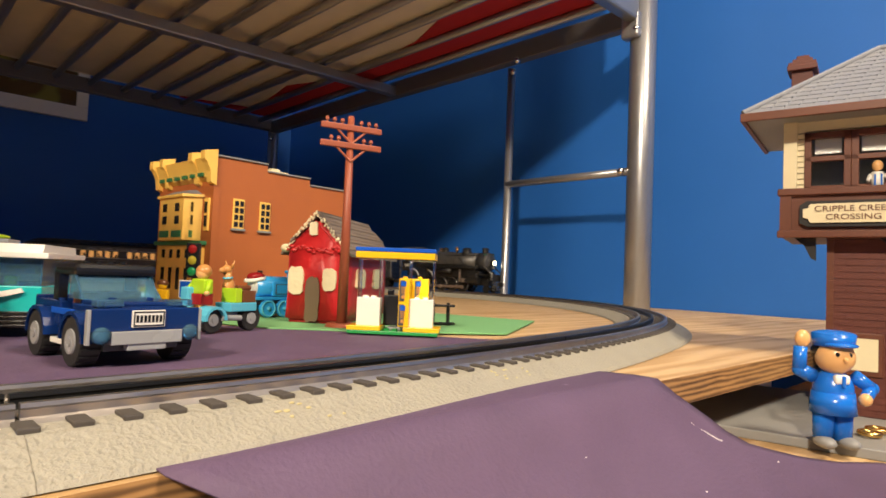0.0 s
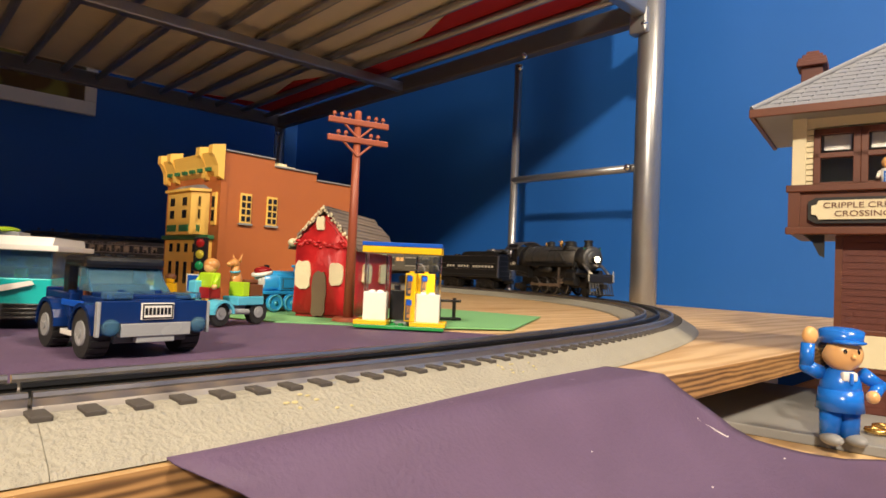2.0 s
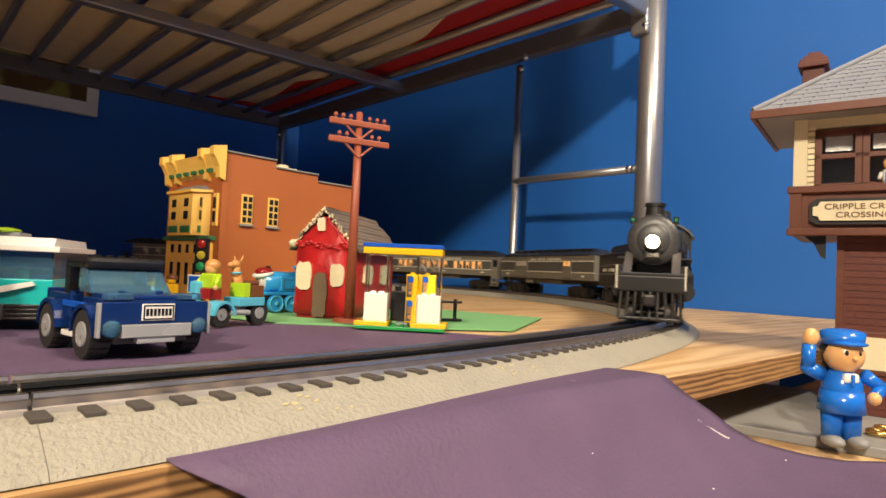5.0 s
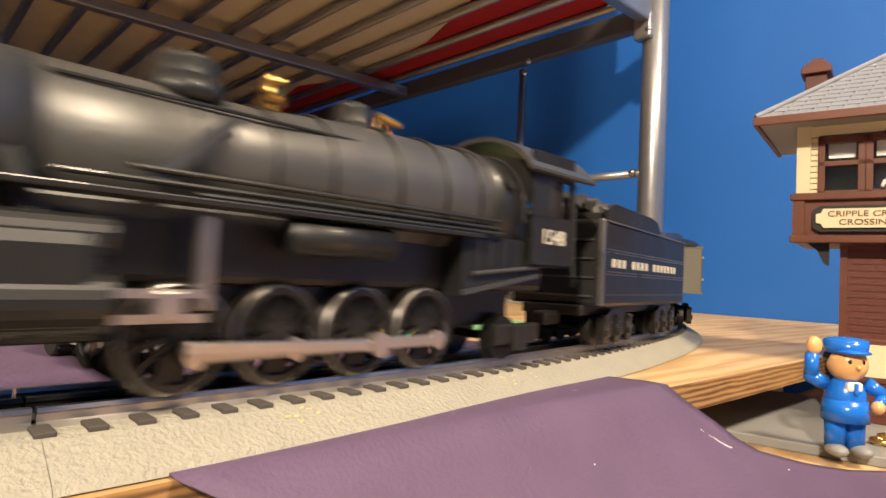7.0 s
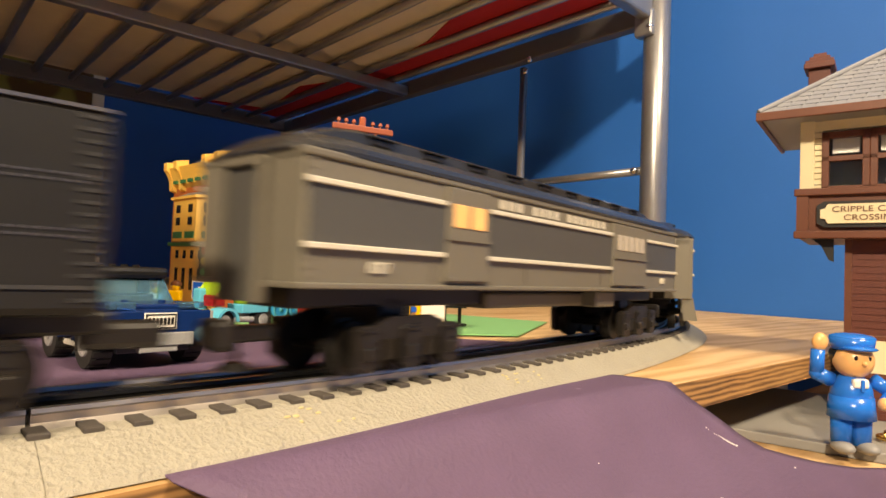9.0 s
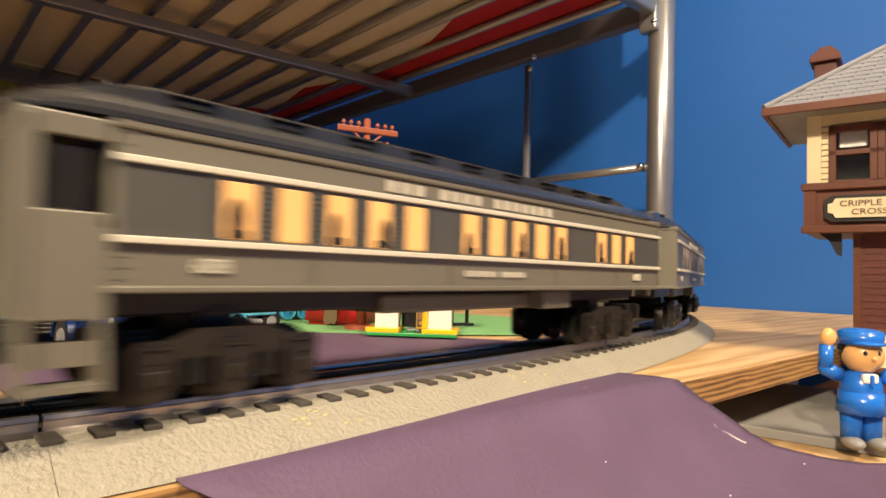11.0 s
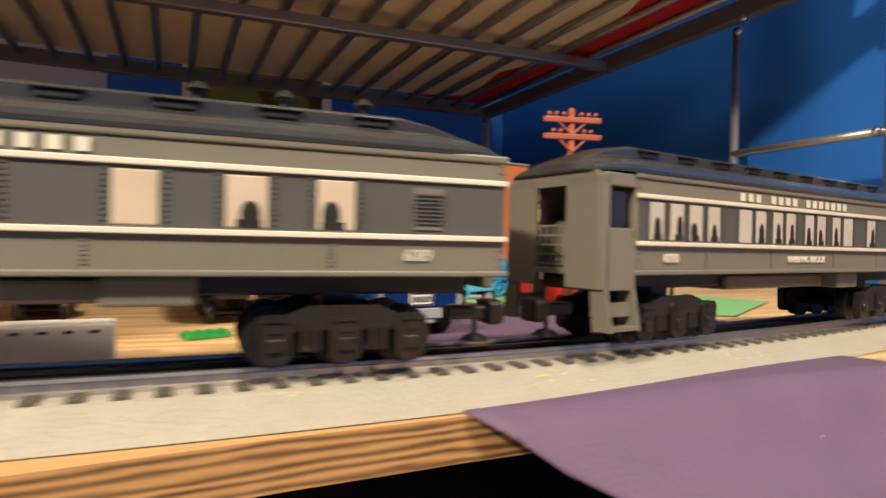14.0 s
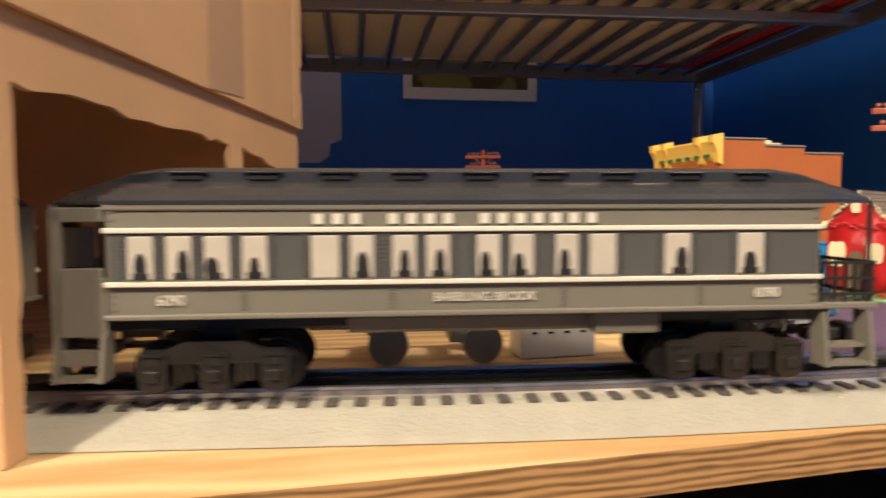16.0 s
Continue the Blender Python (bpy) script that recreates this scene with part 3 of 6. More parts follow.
def car(kind, label):
    """A passenger car: x ahead, z from the rail head."""
    L = {"baggage": 0.408, "observation": 0.386}.get(kind, 0.420)
    c = thing("passenger_car", pose(0, 0, 0), label, "toy train car", "cars of the passenger train")
    ZB, Z1, Z2, ZE = 0.0341, 0.0484, 0.0701, 0.0785
    rear_open = kind == "observation"
    vest_f = kind in ("coach", "observation")
    xb = -L / 2 + (0.030 if rear_open else 0.0)
    xf = L / 2 - (0.024 if vest_f else 0.0)
    cx, cl = (xb + xf) / 2, xf - xb
    bm = B()
    box(bm, (cx, 0, (ZB + ZE) / 2), (cl, 2 * HWC, ZE - ZB), 0.0012)
    part("body", bm, CAR_GREY, c, "grey plastic car body")
    bm = B()
    for s in (-1, 1):
        box(bm, (cx, s * (HWC + 0.0002), (Z1 + Z2) / 2), (cl - 0.004, 0.0012, Z2 - Z1 - 0.0005))
    part("window_band", bm, CAR_DARK, c, "dark grey window band")
    doors = [(0.106, 0.036), (-0.097, 0.066)] if kind == "baggage" else []
    for z in (Z1, Z2):
        segs = [(-cl / 2 + cx, cl / 2 + cx)]
        for dx, dw in doors:
            segs = [q for a, b in segs for q in ((a, min(b, dx - dw / 2)), (max(a, dx + dw / 2), b)) if q[1] - q[0] > 0.002]
        for a, b in segs:
            for s in (-1, 1):
                part("stripe", box(B(), ((a + b) / 2, s * (HWC + 0.0012), z), (b - a, 0.0016, 0.0021), 0.0004), CREAM_LINE, c)
    part("sill", box(B(), (cx, 0, ZB + 0.0008), (cl + 0.002, 2 * HWC + 0.003, 0.0022), 0.0006), CAR_GREY, c)
    part("letter_board", box(B(), (cx, 0, ZE + 0.001), (cl + 0.001, 2 * HWC + 0.002, 0.003), 0.0008), CAR_GREY, c)
    part("roof", car_roof(B(), L, ZE + 0.002, ZE + 0.0185, HWC, 0.002, 0.002), CAR_ROOF, c, "glossy black clerestory roof")
    for i in range(9):
        x = -L / 2 + 0.055 + i * (L - 0.11) / 8
        for s in (-1, 1):
            bm = B()
            box(bm, (x, s * HWC * 0.50, ZE + 0.0140), (0.014, 0.0015, 0.0030), 0.0006)
            box(bm, (x, s * HWC * 0.50, ZE + 0.0158), (0.018, 0.0035, 0.0009), 0.0003)
            part("roof_vent", bm, BLACK, c)
    if kind in ("diner",):
        for x in (-0.155, -0.12, -0.085):
            bm = B()
            cyl(bm, (x, 0, ZE + 0.017), (x, 0, ZE + 0.025), 0.0018, seg=10)
            cyl(bm, (x, 0, ZE + 0.0235), (x, 0, ZE + 0.0265), 0.005, 0.002, seg=12)
            part("roof_chimney", bm, BLACK, c)
    bm = B()
    for s in (-1, 1):
        rivet_rows(bm, [xb + 0.003, xf - 0.003], ZB + 0.004, ZE - 0.001, s * HWC, 14)
        rivet_rows(bm, [cx - cl * 0.32, cx - cl * 0.12, cx + cl * 0.12, cx + cl * 0.32], ZB + 0.004, Z1 - 0.003, s * HWC, 6)
    part("rivets", bm, CAR_GREY, c)
    # windows
    lit = {"baggage": WINDOW_WARM, "coach": WINDOW_LIT, "diner": WINDOW_WARM, "observation": WINDOW_PALE}[kind]
    if kind == "baggage":
        wins = []
    elif kind == "coach":
        wins = [(0.146 - 0.0213 * i, 0.0125, i % 3 != 1) for i in range(5)] + [(0.022 - 0.0213 * i, 0.0125, i % 2 == 0) for i in range(5)] + [(-0.115 - 0.0213 * i, 0.0125, i != 1) for i in range(3)]
    elif kind == "diner":
        wins = [(0.152, 0.0165, True), (0.127, 0.0145, True), (0.102, 0.0145, True), (0.074, 0.0150, False)] + [(0.050 - 0.0227 * i, 0.0140, True) for i in range(4)] + [(-0.066, 0.0150, False), (-0.103, 0.0150, True), (-0.136, 0.0150, True)]
    else:
        wins = [(0.1535 - 0.0165 * i, 0.0112, True) for i in range(4)] + [(0.0728, 0.0128, False)] + [(x, 0.0108, True) for x in (0.0564, 0.0373, 0.0218, -0.0014, -0.0172, -0.0382)] + [(-0.0553, 0.0128, False), (-0.0913, 0.0128, True), (-0.1273, 0.0130, True)]
    zc = (Z1 + Z2) / 2 - 0.0003
    rnd = random.Random(len(kind))
    pitch_bm = B()
    for x, w, dark in wins:
        for s in (-1, 1):
            win = part("window", box(B(), (x, s * (HWC + 0.0006), zc), (w, 0.0010, 0.0178), 0.0006), lit, c, "frosted window pane")
            part("sill", box(B(), (x, s * (HWC + 0.0012), zc - 0.0094), (w + 0.002, 0.0012, 0.0008)), CAR_GREY, win)
            if dark:
                bm = B()
                hh = rnd.uniform(0.009, 0.0130)
                dx = rnd.uniform(-0.2, 0.2) * w
                ball(bm, (x + dx, s * (HWC + 0.0012), zc - 0.0088 + hh / 2), (w * rnd.uniform(0.20, 0.27), 0.0003, hh / 2), 12)
                box(bm, (x + dx * 0.6, s * (HWC + 0.0012), zc - 0.0072), (w * 0.60, 0.0005, 0.0028), 0.0002)
                part("dark_shape", bm, BLACK, win, "plain dark shape behind the pane")
        for s in (-1, 1):
            rivet_rows(pitch_bm, [x - w / 2 - 0.0022, x + w / 2 + 0.0022], zc - 0.009, zc + 0.009, s * (HWC + 0.0008), 11)
    part("window_rivets", pitch_bm, CAR_DARK, c)
    if kind == "baggage":
        for dx, dw in doors:
            for s in (-1, 1):
                d = part("sliding_door", box(B(), (dx, s * (HWC + 0.0006), (ZB + ZE) / 2 + 0.001), (dw - 0.002, 0.0024, ZE - ZB - 0.004), 0.0005), CAR_GREY, c, "recessed sliding door")
                n = 2 if dw < 0.05 else 5
                for i in range(n):
                    wx = dx + (i - (n - 1) / 2) * dw * 0.8 / n
                    part("pane", box(B(), (wx, s * (HWC + 0.0020), 0.0655), (dw * 0.62 / n, 0.0008, 0.0100), 0.0004), WINDOW_LIT if dw < 0.05 else WINDOW_PALE, d)
                part("door_rail", box(B(), (dx, s * (HWC + 0.0022), 0.0555), (dw * 0.94, 0.0012, 0.0012)), CAR_GREY, d)
                part("door_rail", box(B(), (dx, s * (HWC + 0.0022), 0.0385), (dw * 0.94, 0.0012, 0.0012)), CAR_GREY, d)
    # lettering marks
    for s in (-1, 1):
        bar_text(c, -0.054, 0.080, 0.0745, 0.0058, s * (HWC + 0.0006), 16, CREAM_LINE, (7, 12) if s > 0 else (3, 8))
        for x in (0.141 if rear_open else 0.155 if vest_f else 0.165, -0.136 if rear_open else -0.17):
            lettering({"baggage": "6087", "coach": "6088", "diner": "6089", "observation": "6090"}[kind], 0.0062, CREAM_LINE, c, pose(x, s * (HWC + 0.0006), 0.0415, 90, 0, 0 if s < 0 else 180), "car_number")
        if kind != "baggage":
            if kind == "observation":
                lettering("BABBLING BROOK", 0.0052, CREAM_LINE, c, pose(0.0, s * (HWC + 0.0006), 0.0415, 90, 0, 0 if s < 0 else 180), "car_name", stretch=1.1)
            else:
                bar_text(c, -0.026, 0.026, 0.0415, 0.0036, s * (HWC + 0.0006), 14, CREAM_LINE, (6,))
    if kind == "diner":
        for s in (-1, 1):
            v = part("vent_grille", box(B(), (-0.174, s * (HWC + 0.0008), zc), (0.013, 0.0012, 0.0155)), CAR_GREY, c)
            bm = B()
            for i in range(8):
                box(bm, (-0.174, s * (HWC + 0.0016), zc - 0.0052 + i * 0.0015), (0.012, 0.0012, 0.0006))
            part("louvres", bm, CAR_DARK, v)
    # ends
    for e, x in ((1, L / 2), (-1, -L / 2)):
        open_end = (e == 1 and vest_f) or (e == -1 and kind == "coach")
        if e == -1 and rear_open:
            plat = part("platform", box(B(), (x + 0.015, 0, ZB + 0.001), (0.032, 2 * HWC, 0.003), 0.0006), CAR_GREY, c, "open rear observation platform")
            bm = B()
            for y in np.linspace(-HWC + 0.002, HWC - 0.002, 12):
                cyl(bm, (x + 0.0015, float(y), ZB), (x + 0.0015, float(y), ZB + 0.020), 0.0007, seg=6)
            for z in (0.006, 0.020):
                box(bm, (x + 0.0015, 0, ZB + z), (0.0016, 2 * HWC - 0.002, 0.0016))
            for s in (-1, 1):
                for z in (0.006, 0.013, 0.020):
                    box(bm, (x + 0.014, s * (HWC - 0.002), ZB + z), (0.028, 0.0012, 0.0014))
                for k in range(5):
                    cyl(bm, (x + 0.003 + 0.006 * k, s * (HWC - 0.002), ZB), (x + 0.003 + 0.006 * k, s * (HWC - 0.002), ZB + 0.020), 0.0007, seg=6)
            part("railing", bm, BLACK, plat, "black wire railing")
            for s in (-1, 1):
                part("roof_post", cyl(B(), (x + 0.003, s * (HWC - 0.003), ZB), (x + 0.003, s * (HWC - 0.003), ZE + 0.002), 0.001, seg=8), BLACK, plat)
            for s in (-1, 1):
                bm = B()
                box(bm, (x + 0.016, s * (HWC - 0.003), 0.0175), (0.0225, 0.0075, 0.0016))
                box(bm, (x + 0.016, s * (HWC - 0.001), 0.0100), (0.0225, 0.010, 0.0016))
                for k in (-0.0115, 0.0115):
                    prism(bm, [(s * (HWC - 0.008), 0.0325), (s * (HWC + 0.001), 0.0325), (s * (HWC + 0.0045), 0.0088), (s * (HWC - 0.006), 0.0088)], "x", x + 0.016 + k - 0.0009, x + 0.016 + k + 0.0009)
                part("step_pair", bm, CAR_GREY, plat)
        elif open_end:
            bm = B()
            if e == 1:
                for s in (-1, 1):
                    box(bm, (x - 0.0215, s * HWC * 0.98, 0.039), (0.005, 0.002, 0.024))
                    box(bm, (x - 0.0125, s * HWC * 0.96, 0.041), (0.020, 0.003, 0.028), 0.0006)
                    box(bm, (x - 0.0125, s * HWC * 0.96, ZE - 0.002), (0.022, 0.003, 0.006), 0.0006)
                    box(bm, (x - 0.003, s * HWC * 0.96, 0.053), (0.005, 0.003, 0.051), 0.0006)
                    box(bm, (x - 0.001, s * HWC * 0.63, 0.053), (0.0025, HWC * 0.64, 0.051), 0.0006)
                box(bm, (x - 0.001, 0, ZE - 0.001), (0.0025, 2 * HWC * 0.9, 0.006))
                box(bm, (x - 0.012, 0, ZB + 0.001), (0.024, 2 * HWC * 0.95, 0.003))
                v = part("vestibule", bm, CAR_GREY, c, "grey open-sided vestibule")
                bm = B()
                for k in range(5):
                    box(bm, (x - 0.002, 0, ZB + 0.004 + 0.0045 * k), (0.0014, 0.021, 0.0009))
                for k in range(5):
                    box(bm, (x - 0.002, -0.008 + 0.004 * k, ZB + 0.0125), (0.0012, 0.0009, 0.020))
                part("gate", bm, CAR_GREY, v, "folding lattice gate")
                for s in (-1, 1):
                    bm = B()
                    box(bm, (x - 0.0125, s * (HWC - 0.004), 0.0185), (0.0192, 0.008, 0.0060))
                    box(bm, (x - 0.0125, s * (HWC - 0.0005), 0.0105), (0.0192, 0.010, 0.0016))
                    for k in (-0.0098, 0.0098):
                        prism(bm, [(s * (HWC - 0.008), 0.0285), (s * (HWC + 0.001), 0.0285), (s * (HWC + 0.0045), 0.0092), (s * (HWC - 0.006), 0.0092)], "x", x - 0.0125 + k - 0.0009, x - 0.0125 + k + 0.0009)
                    part("step_pair", bm, CAR_GREY, v)
                for s in (-1, 1):
                    part("door_glass", box(B(), (x - 0.0125, s * HWC * 0.93, 0.0635), (0.013, 0.001, 0.016)), DARK_GLASS, v)
        if not (e == -1 and rear_open) and not (e == 1 and vest_f):
            bm = B()
            for s in (-1, 1):
                box(bm, (x + e * 0.002, s * 0.0115, 0.053), (0.005, 0.003, 0.050), 0.0006)
            box(bm, (x + e * 0.002, 0, 0.0775), (0.005, 0.026, 0.003), 0.0006)
            dd = part("end_frame", bm, CAR_GREY, c)
            part("end_door", box(B(), (x + e * 0.0006, 0, 0.0520), (0.002, 0.020, 0.048), 0.0004), CAR_DARK, dd)
    # underframe and couplers
    under = part("underframe", box(B(), (0, 0, 0.0300), (L - 0.02, 0.030, 0.008), 0.001), BLACK, c)
    bm = B()
    box(bm, (0.0, 0, 0.0280), (0.13, 0.036, 0.008), 0.0015)
    box(bm, (-0.070, 0.0, 0.0285), (0.032, 0.054, 0.010), 0.0012)
    part("equipment_box", bm, CAR_GREY, under)
    for e in (1, -1):
        bm = B()
        box(bm, (e * (L / 2 - 0.002), 0, 0.0165), (0.024, 0.007, 0.006), 0.0012)
        box(bm, (e * (L / 2 + 0.0105), 0, 0.0165), (0.009, 0.013, 0.011), 0.0022)
        cyl(bm, (e * (L / 2 + 0.002), 0, 0.006), (e * (L / 2 + 0.002), 0, 0.016), 0.0012, seg=8)
        cyl(bm, (e * (L / 2 + 0.002), 0, 0.004), (e * (L / 2 + 0.002), 0, 0.0065), 0.007, 0.004, seg=14)
        part("coupler", bm, BLACK, c)
        truck(c, e * (L / 2 - 0.068))
    return c


def locomotive():
    """A steam engine: x ahead from its middle, z from the rail head."""
    e = thing("steam_locomotive", pose(0, 0, 0), "black toy steam locomotive with lit headlamp", "toy locomotive")
    zb = 0.073
    rb = 0.0245

    def ring(x, r, z=zb):
        return [(x, r * math.cos(a), z + r * math.sin(a)) for a in [6.2832 * k / 28 for k in range(28)]]
    bm = B()
    loft(bm, [ring(0.122, 0.0225), ring(0.045, 0.0228), ring(0.0, 0.0262), ring(-0.085, 0.0275), ring(-0.09, 0.0275)])
    bmesh.ops.recalc_face_normals(bm, faces=bm.faces[:])
    boiler = part("boiler", bm, LOCO_SHEEN, e, "satin black boiler barrel with bands", True)
    for x, r in ((0.075, 0.0229), (0.045, 0.0232), (0.02, 0.0252), (-0.015, 0.0270), (-0.045, 0.0275), (-0.07, 0.028)):
        bm = B()
        torus(bm, (x, 0, zb), (1, 0, 0), r, 0.0006, 36, 6)
        part("boiler_band", bm, LOCO_BLACK, boiler, "", True)
    bm = B()
    loft(bm, [ring(0.158, 0.015), ring(0.1565, 0.0215), ring(0.154, 0.0228), ring(0.122, 0.0228)])
    bmesh.ops.recalc_face_normals(bm, faces=bm.faces[:])
    sb = part("smokebox", bm, LOCO_GREY, e, "graphite grey smokebox", True)
    bm = B()
    for k in range(18):
        a = 6.2832 * k / 18
        ball(bm, (0.156, 0.0195 * math.cos(a), zb + 0.0195 * math.sin(a)), (0.0012, 0.0012, 0.0012), 8)
    ball(bm, (0.1575, 0, zb), (0.004, 0.0145, 0.0145), 22)
    part("smokebox_door", bm, LOCO_GREY, sb, "", True)
    bm = B()
    cyl(bm, (0.155, 0, zb - 0.002), (0.171, 0, zb - 0.002), 0.0066, 0.0072, seg=22)
    box(bm, (0.158, 0, zb - 0.009), (0.010, 0.018, 0.003), 0.0008)
    hl = part("headlamp", bm, BLACK, e, "round headlamp with bright lens")
    bm = B()
    ball(bm, (0.1712, 0, zb - 0.002), (0.0018, 0.0060, 0.0060), 18)
    part("lens", bm, HEADLAMP, hl, "glowing headlamp lens", True)
    pl = part("number_plate", box(B(), (0.1645, 0, zb - 0.0135), (0.002, 0.014, 0.006), 0.0004), BLACK, e)
    lettering("1548", 0.0052, CREAM_LINE, pl, pose(0.1657, 0, zb - 0.0135, 90, 0, 90), "plate_number")
    # chimney, domes, bell, valves
    bm = B()
    cyl(bm, (0.138, 0, zb + 0.020), (0.138, 0, zb + 0.0335), 0.0088, 0.0078, seg=24)
    cyl(bm, (0.138, 0, zb + 0.0315), (0.138, 0, zb + 0.0345), 0.0092, seg=24)
    cyl(bm, (0.138, 0, zb + 0.018), (0.138, 0, zb + 0.024), 0.012, 0.0085, seg=24)
    part("chimney", bm, LOCO_BLACK, e)
    for x, rr, h in ((0.072, 0.0125, 0.032), (-0.008, 0.0085, 0.033)):
        bm = B()
        cyl(bm, (x, 0, zb + 0.016), (x, 0, zb + h), rr, rr * 0.96, seg=26)
        ball(bm, (x, 0, zb + h), (rr * 0.96, rr * 0.96, 0.0035), 22)
        cyl(bm, (x, 0, zb + 0.018), (x, 0, zb + 0.027), rr * 1.35, rr, seg=26)
        part("dome", bm, LOCO_BLACK, e, "", True)
    bm = B()
    cyl(bm, (0.035, 0, zb + 0.027), (0.035, 0, zb + 0.035), 0.0056, 0.0030, seg=18)
    ball(bm, (0.035, 0, zb + 0.035), (0.003, 0.003, 0.003), 12)
    box(bm, (0.035, 0, zb + 0.034), (0.003, 0.015, 0.0018))
    cyl(bm, (0.035, 0, zb + 0.024), (0.035, 0, zb + 0.029), 0.0035, seg=10)
    part("bell", bm, BRASS, e, "polished brass bell", True)
    bm = B()
    for k in (-0.004, 0.002):
        cyl(bm, (-0.026 + k, 0, zb + 0.026), (-0.026 + k, 0, zb + 0.0345), 0.002, seg=10)
    cyl(bm, (-0.034, 0.004, zb + 0.031), (-0.020, 0.004, zb + 0.033), 0.0016, seg=8)
    part("safety_valve", bm, BRASS, e)
    # running board, pipes, tanks
    for s in (-1, 1):
        part("running_board", box(B(), (0.035, s * 0.027, 0.0575), (0.205, 0.012, 0.002), 0.0005), LOCO_BLACK, e)
        bm = B()
        cyl(bm, (-0.008, s * 0.027, 0.050), (0.042, s * 0.027, 0.050), 0.0062, seg=18)
        part("air_tank", bm, LOCO_BLACK, e, "", True)
        bm = B()
        for k, (z, o) in enumerate(((0.062, 0.0262), (0.0655, 0.0258), (0.0595, 0.0285))):
            cyl(bm, (-0.085, s * (o + 0.002), z), (0.118 - 0.02 * k, s * o, z), 0.0009, seg=8)
        cyl(bm, (-0.08, s * 0.0215, zb + 0.0155), (0.12, s * 0.0175, zb + 0.0155), 0.0007, seg=6)
        cyl(bm, (0.13, s * 0.022, zb - 0.008), (0.122, s * 0.027, 0.045), 0.0036, seg=12)
        part("pipework", bm, LOCO_BLACK, e)
        bm = B()
        prism(bm, [(0.060, zb + 0.012), (0.068, zb + 0.012), (0.094, zb - 0.010), (0.086, zb - 0.010)], "y", s * 0.0245 - 0.001, s * 0.0245 + 0.001)
        part("diagonal_strut", bm, LOCO_GREY, e)
        # cylinders
        bm = B()
        box(bm, (0.124, s * 0.0265, 0.034), (0.034, 0.016, 0.026), 0.004)
        cyl(bm, (0.104, s * 0.0275, 0.0285), (0.144, s * 0.0275, 0.0285), 0.0085, seg=22)
        cyl(bm, (0.104, s * 0.0265, 0.0455), (0.146, s * 0.0265, 0.0455), 0.0058, seg=18)
        part("cylinder", bm, LOCO_BLACK, e)
        bm = B()
        box(bm, (0.090, s * 0.0285, 0.031), (0.032, 0.003, 0.0025))
        box(bm, (0.090, s * 0.0285, 0.024), (0.032, 0.003, 0.0025))
        box(bm, (0.086, s * 0.0285, 0.0275), (0.010, 0.005, 0.009), 0.001)
        box(bm, (0.074, s * 0.0275, 0.040), (0.004, 0.005, 0.028), 0.001)
        part("crosshead_guide", bm, ROD, e)
    # frame, pilot
    part("frame", box(B(), (0.02, 0, 0.026), (0.28, 0.022, 0.020), 0.002), BLACK, e)
    part("saddle", box(B(), (-0.01, 0, 0.046), (0.27, 0.034, 0.026), 0.003), BLACK, e)
    bm = B()
    box(bm, (0.182, 0, 0.0345), (0.008, 0.060, 0.014), 0.0015)
    box(bm, (0.165, 0, 0.0425), (0.040, 0.058, 0.003), 0.0008)
    part("buffer_beam", bm, LOCO_BLACK, e)
    bm = B()
    box(bm, (0.190, 0, 0.0055), (0.010, 0.050, 0.003), 0.001)
    pilot = part("pilot", bm, BLACK, e, "slatted cowcatcher")
    for k in range(9):
        y = -0.024 + 0.006 * k
        part("bar", cyl(B(), (0.184, y, 0.029), (0.196 - 0.25 * abs(y), y * 1.05, 0.0055), 0.0012, seg=6), BLACK, pilot)
    for s in (-1, 1):
        part("pilot_strut", prism(B(), [(0.184, 0.0425), (0.181, 0.0425), (0.150, zb - 0.010), (0.153, zb - 0.010)], "y", s * 0.020 - 0.0035, s * 0.020 + 0.0035), TYRE_METAL, e, "bright flat pilot brace")
        lamp_m = pose(0.150, s * 0.0185, zb + 0.0175)
        mk = part("marker_lamp", cyl(B(), (0, 0, -0.003), (0, 0, 0.004), 0.0024, seg=12), BLACK, e, "small marker lamp with green lens", at=lamp_m)
        part("lens", ball(B(), (0.0022, 0, 0.0006), (0.0012, 0.0017, 0.0017), 10), MARKER, mk, "", True)
        part("handrail", cyl(B(), (0.186, s * 0.028, 0.030), (0.186, s * 0.028, 0.050), 0.0008, seg=6), CREAM_LINE, e)
    bm = B()
    box(bm, (0.194, 0, 0.021), (0.018, 0.010, 0.010), 0.002)
    part("coupler", bm, BLACK, pilot)
    # firebox and cab
    bm = B()
    prism(bm, [(-0.0278, 0.050), (0.0278, 0.050)] + [(0.0282 * math.cos(0.2618 * k), zb + 0.0282 * math.sin(0.2618 * k)) for k in range(13)], "x", -0.108, -0.078)
    part("firebox", bm, LOCO_BLACK, e, "", True)
    for x in (-0.079, -0.106):
        part("firebox_band", torus(B(), (x, 0, zb), (1, 0, 0), 0.0284, 0.0006, 36, 6), LOCO_GREY, e)
    for s in (-1, 1):
        part("washout_plug", cyl(B(), (-0.093, s * 0.024, zb + 0.010), (-0.093, s * 0.0285, zb + 0.0115), 0.0030, seg=12), BLACK, e)
        part("roof_edge", box(B(), (-0.135, s * 0.0350, 0.0930), (0.067, 0.0030, 0.0022), 0.0006), LOCO_GREY, e)
    bm = B()
    prism(bm, [(-0.118, 0.040), (-0.056, 0.031), (-0.056, 0.058), (-0.118, 0.058)], "y", -0.0285, 0.0285)
    part("ashpan", bm, LOCO_BLACK, e)
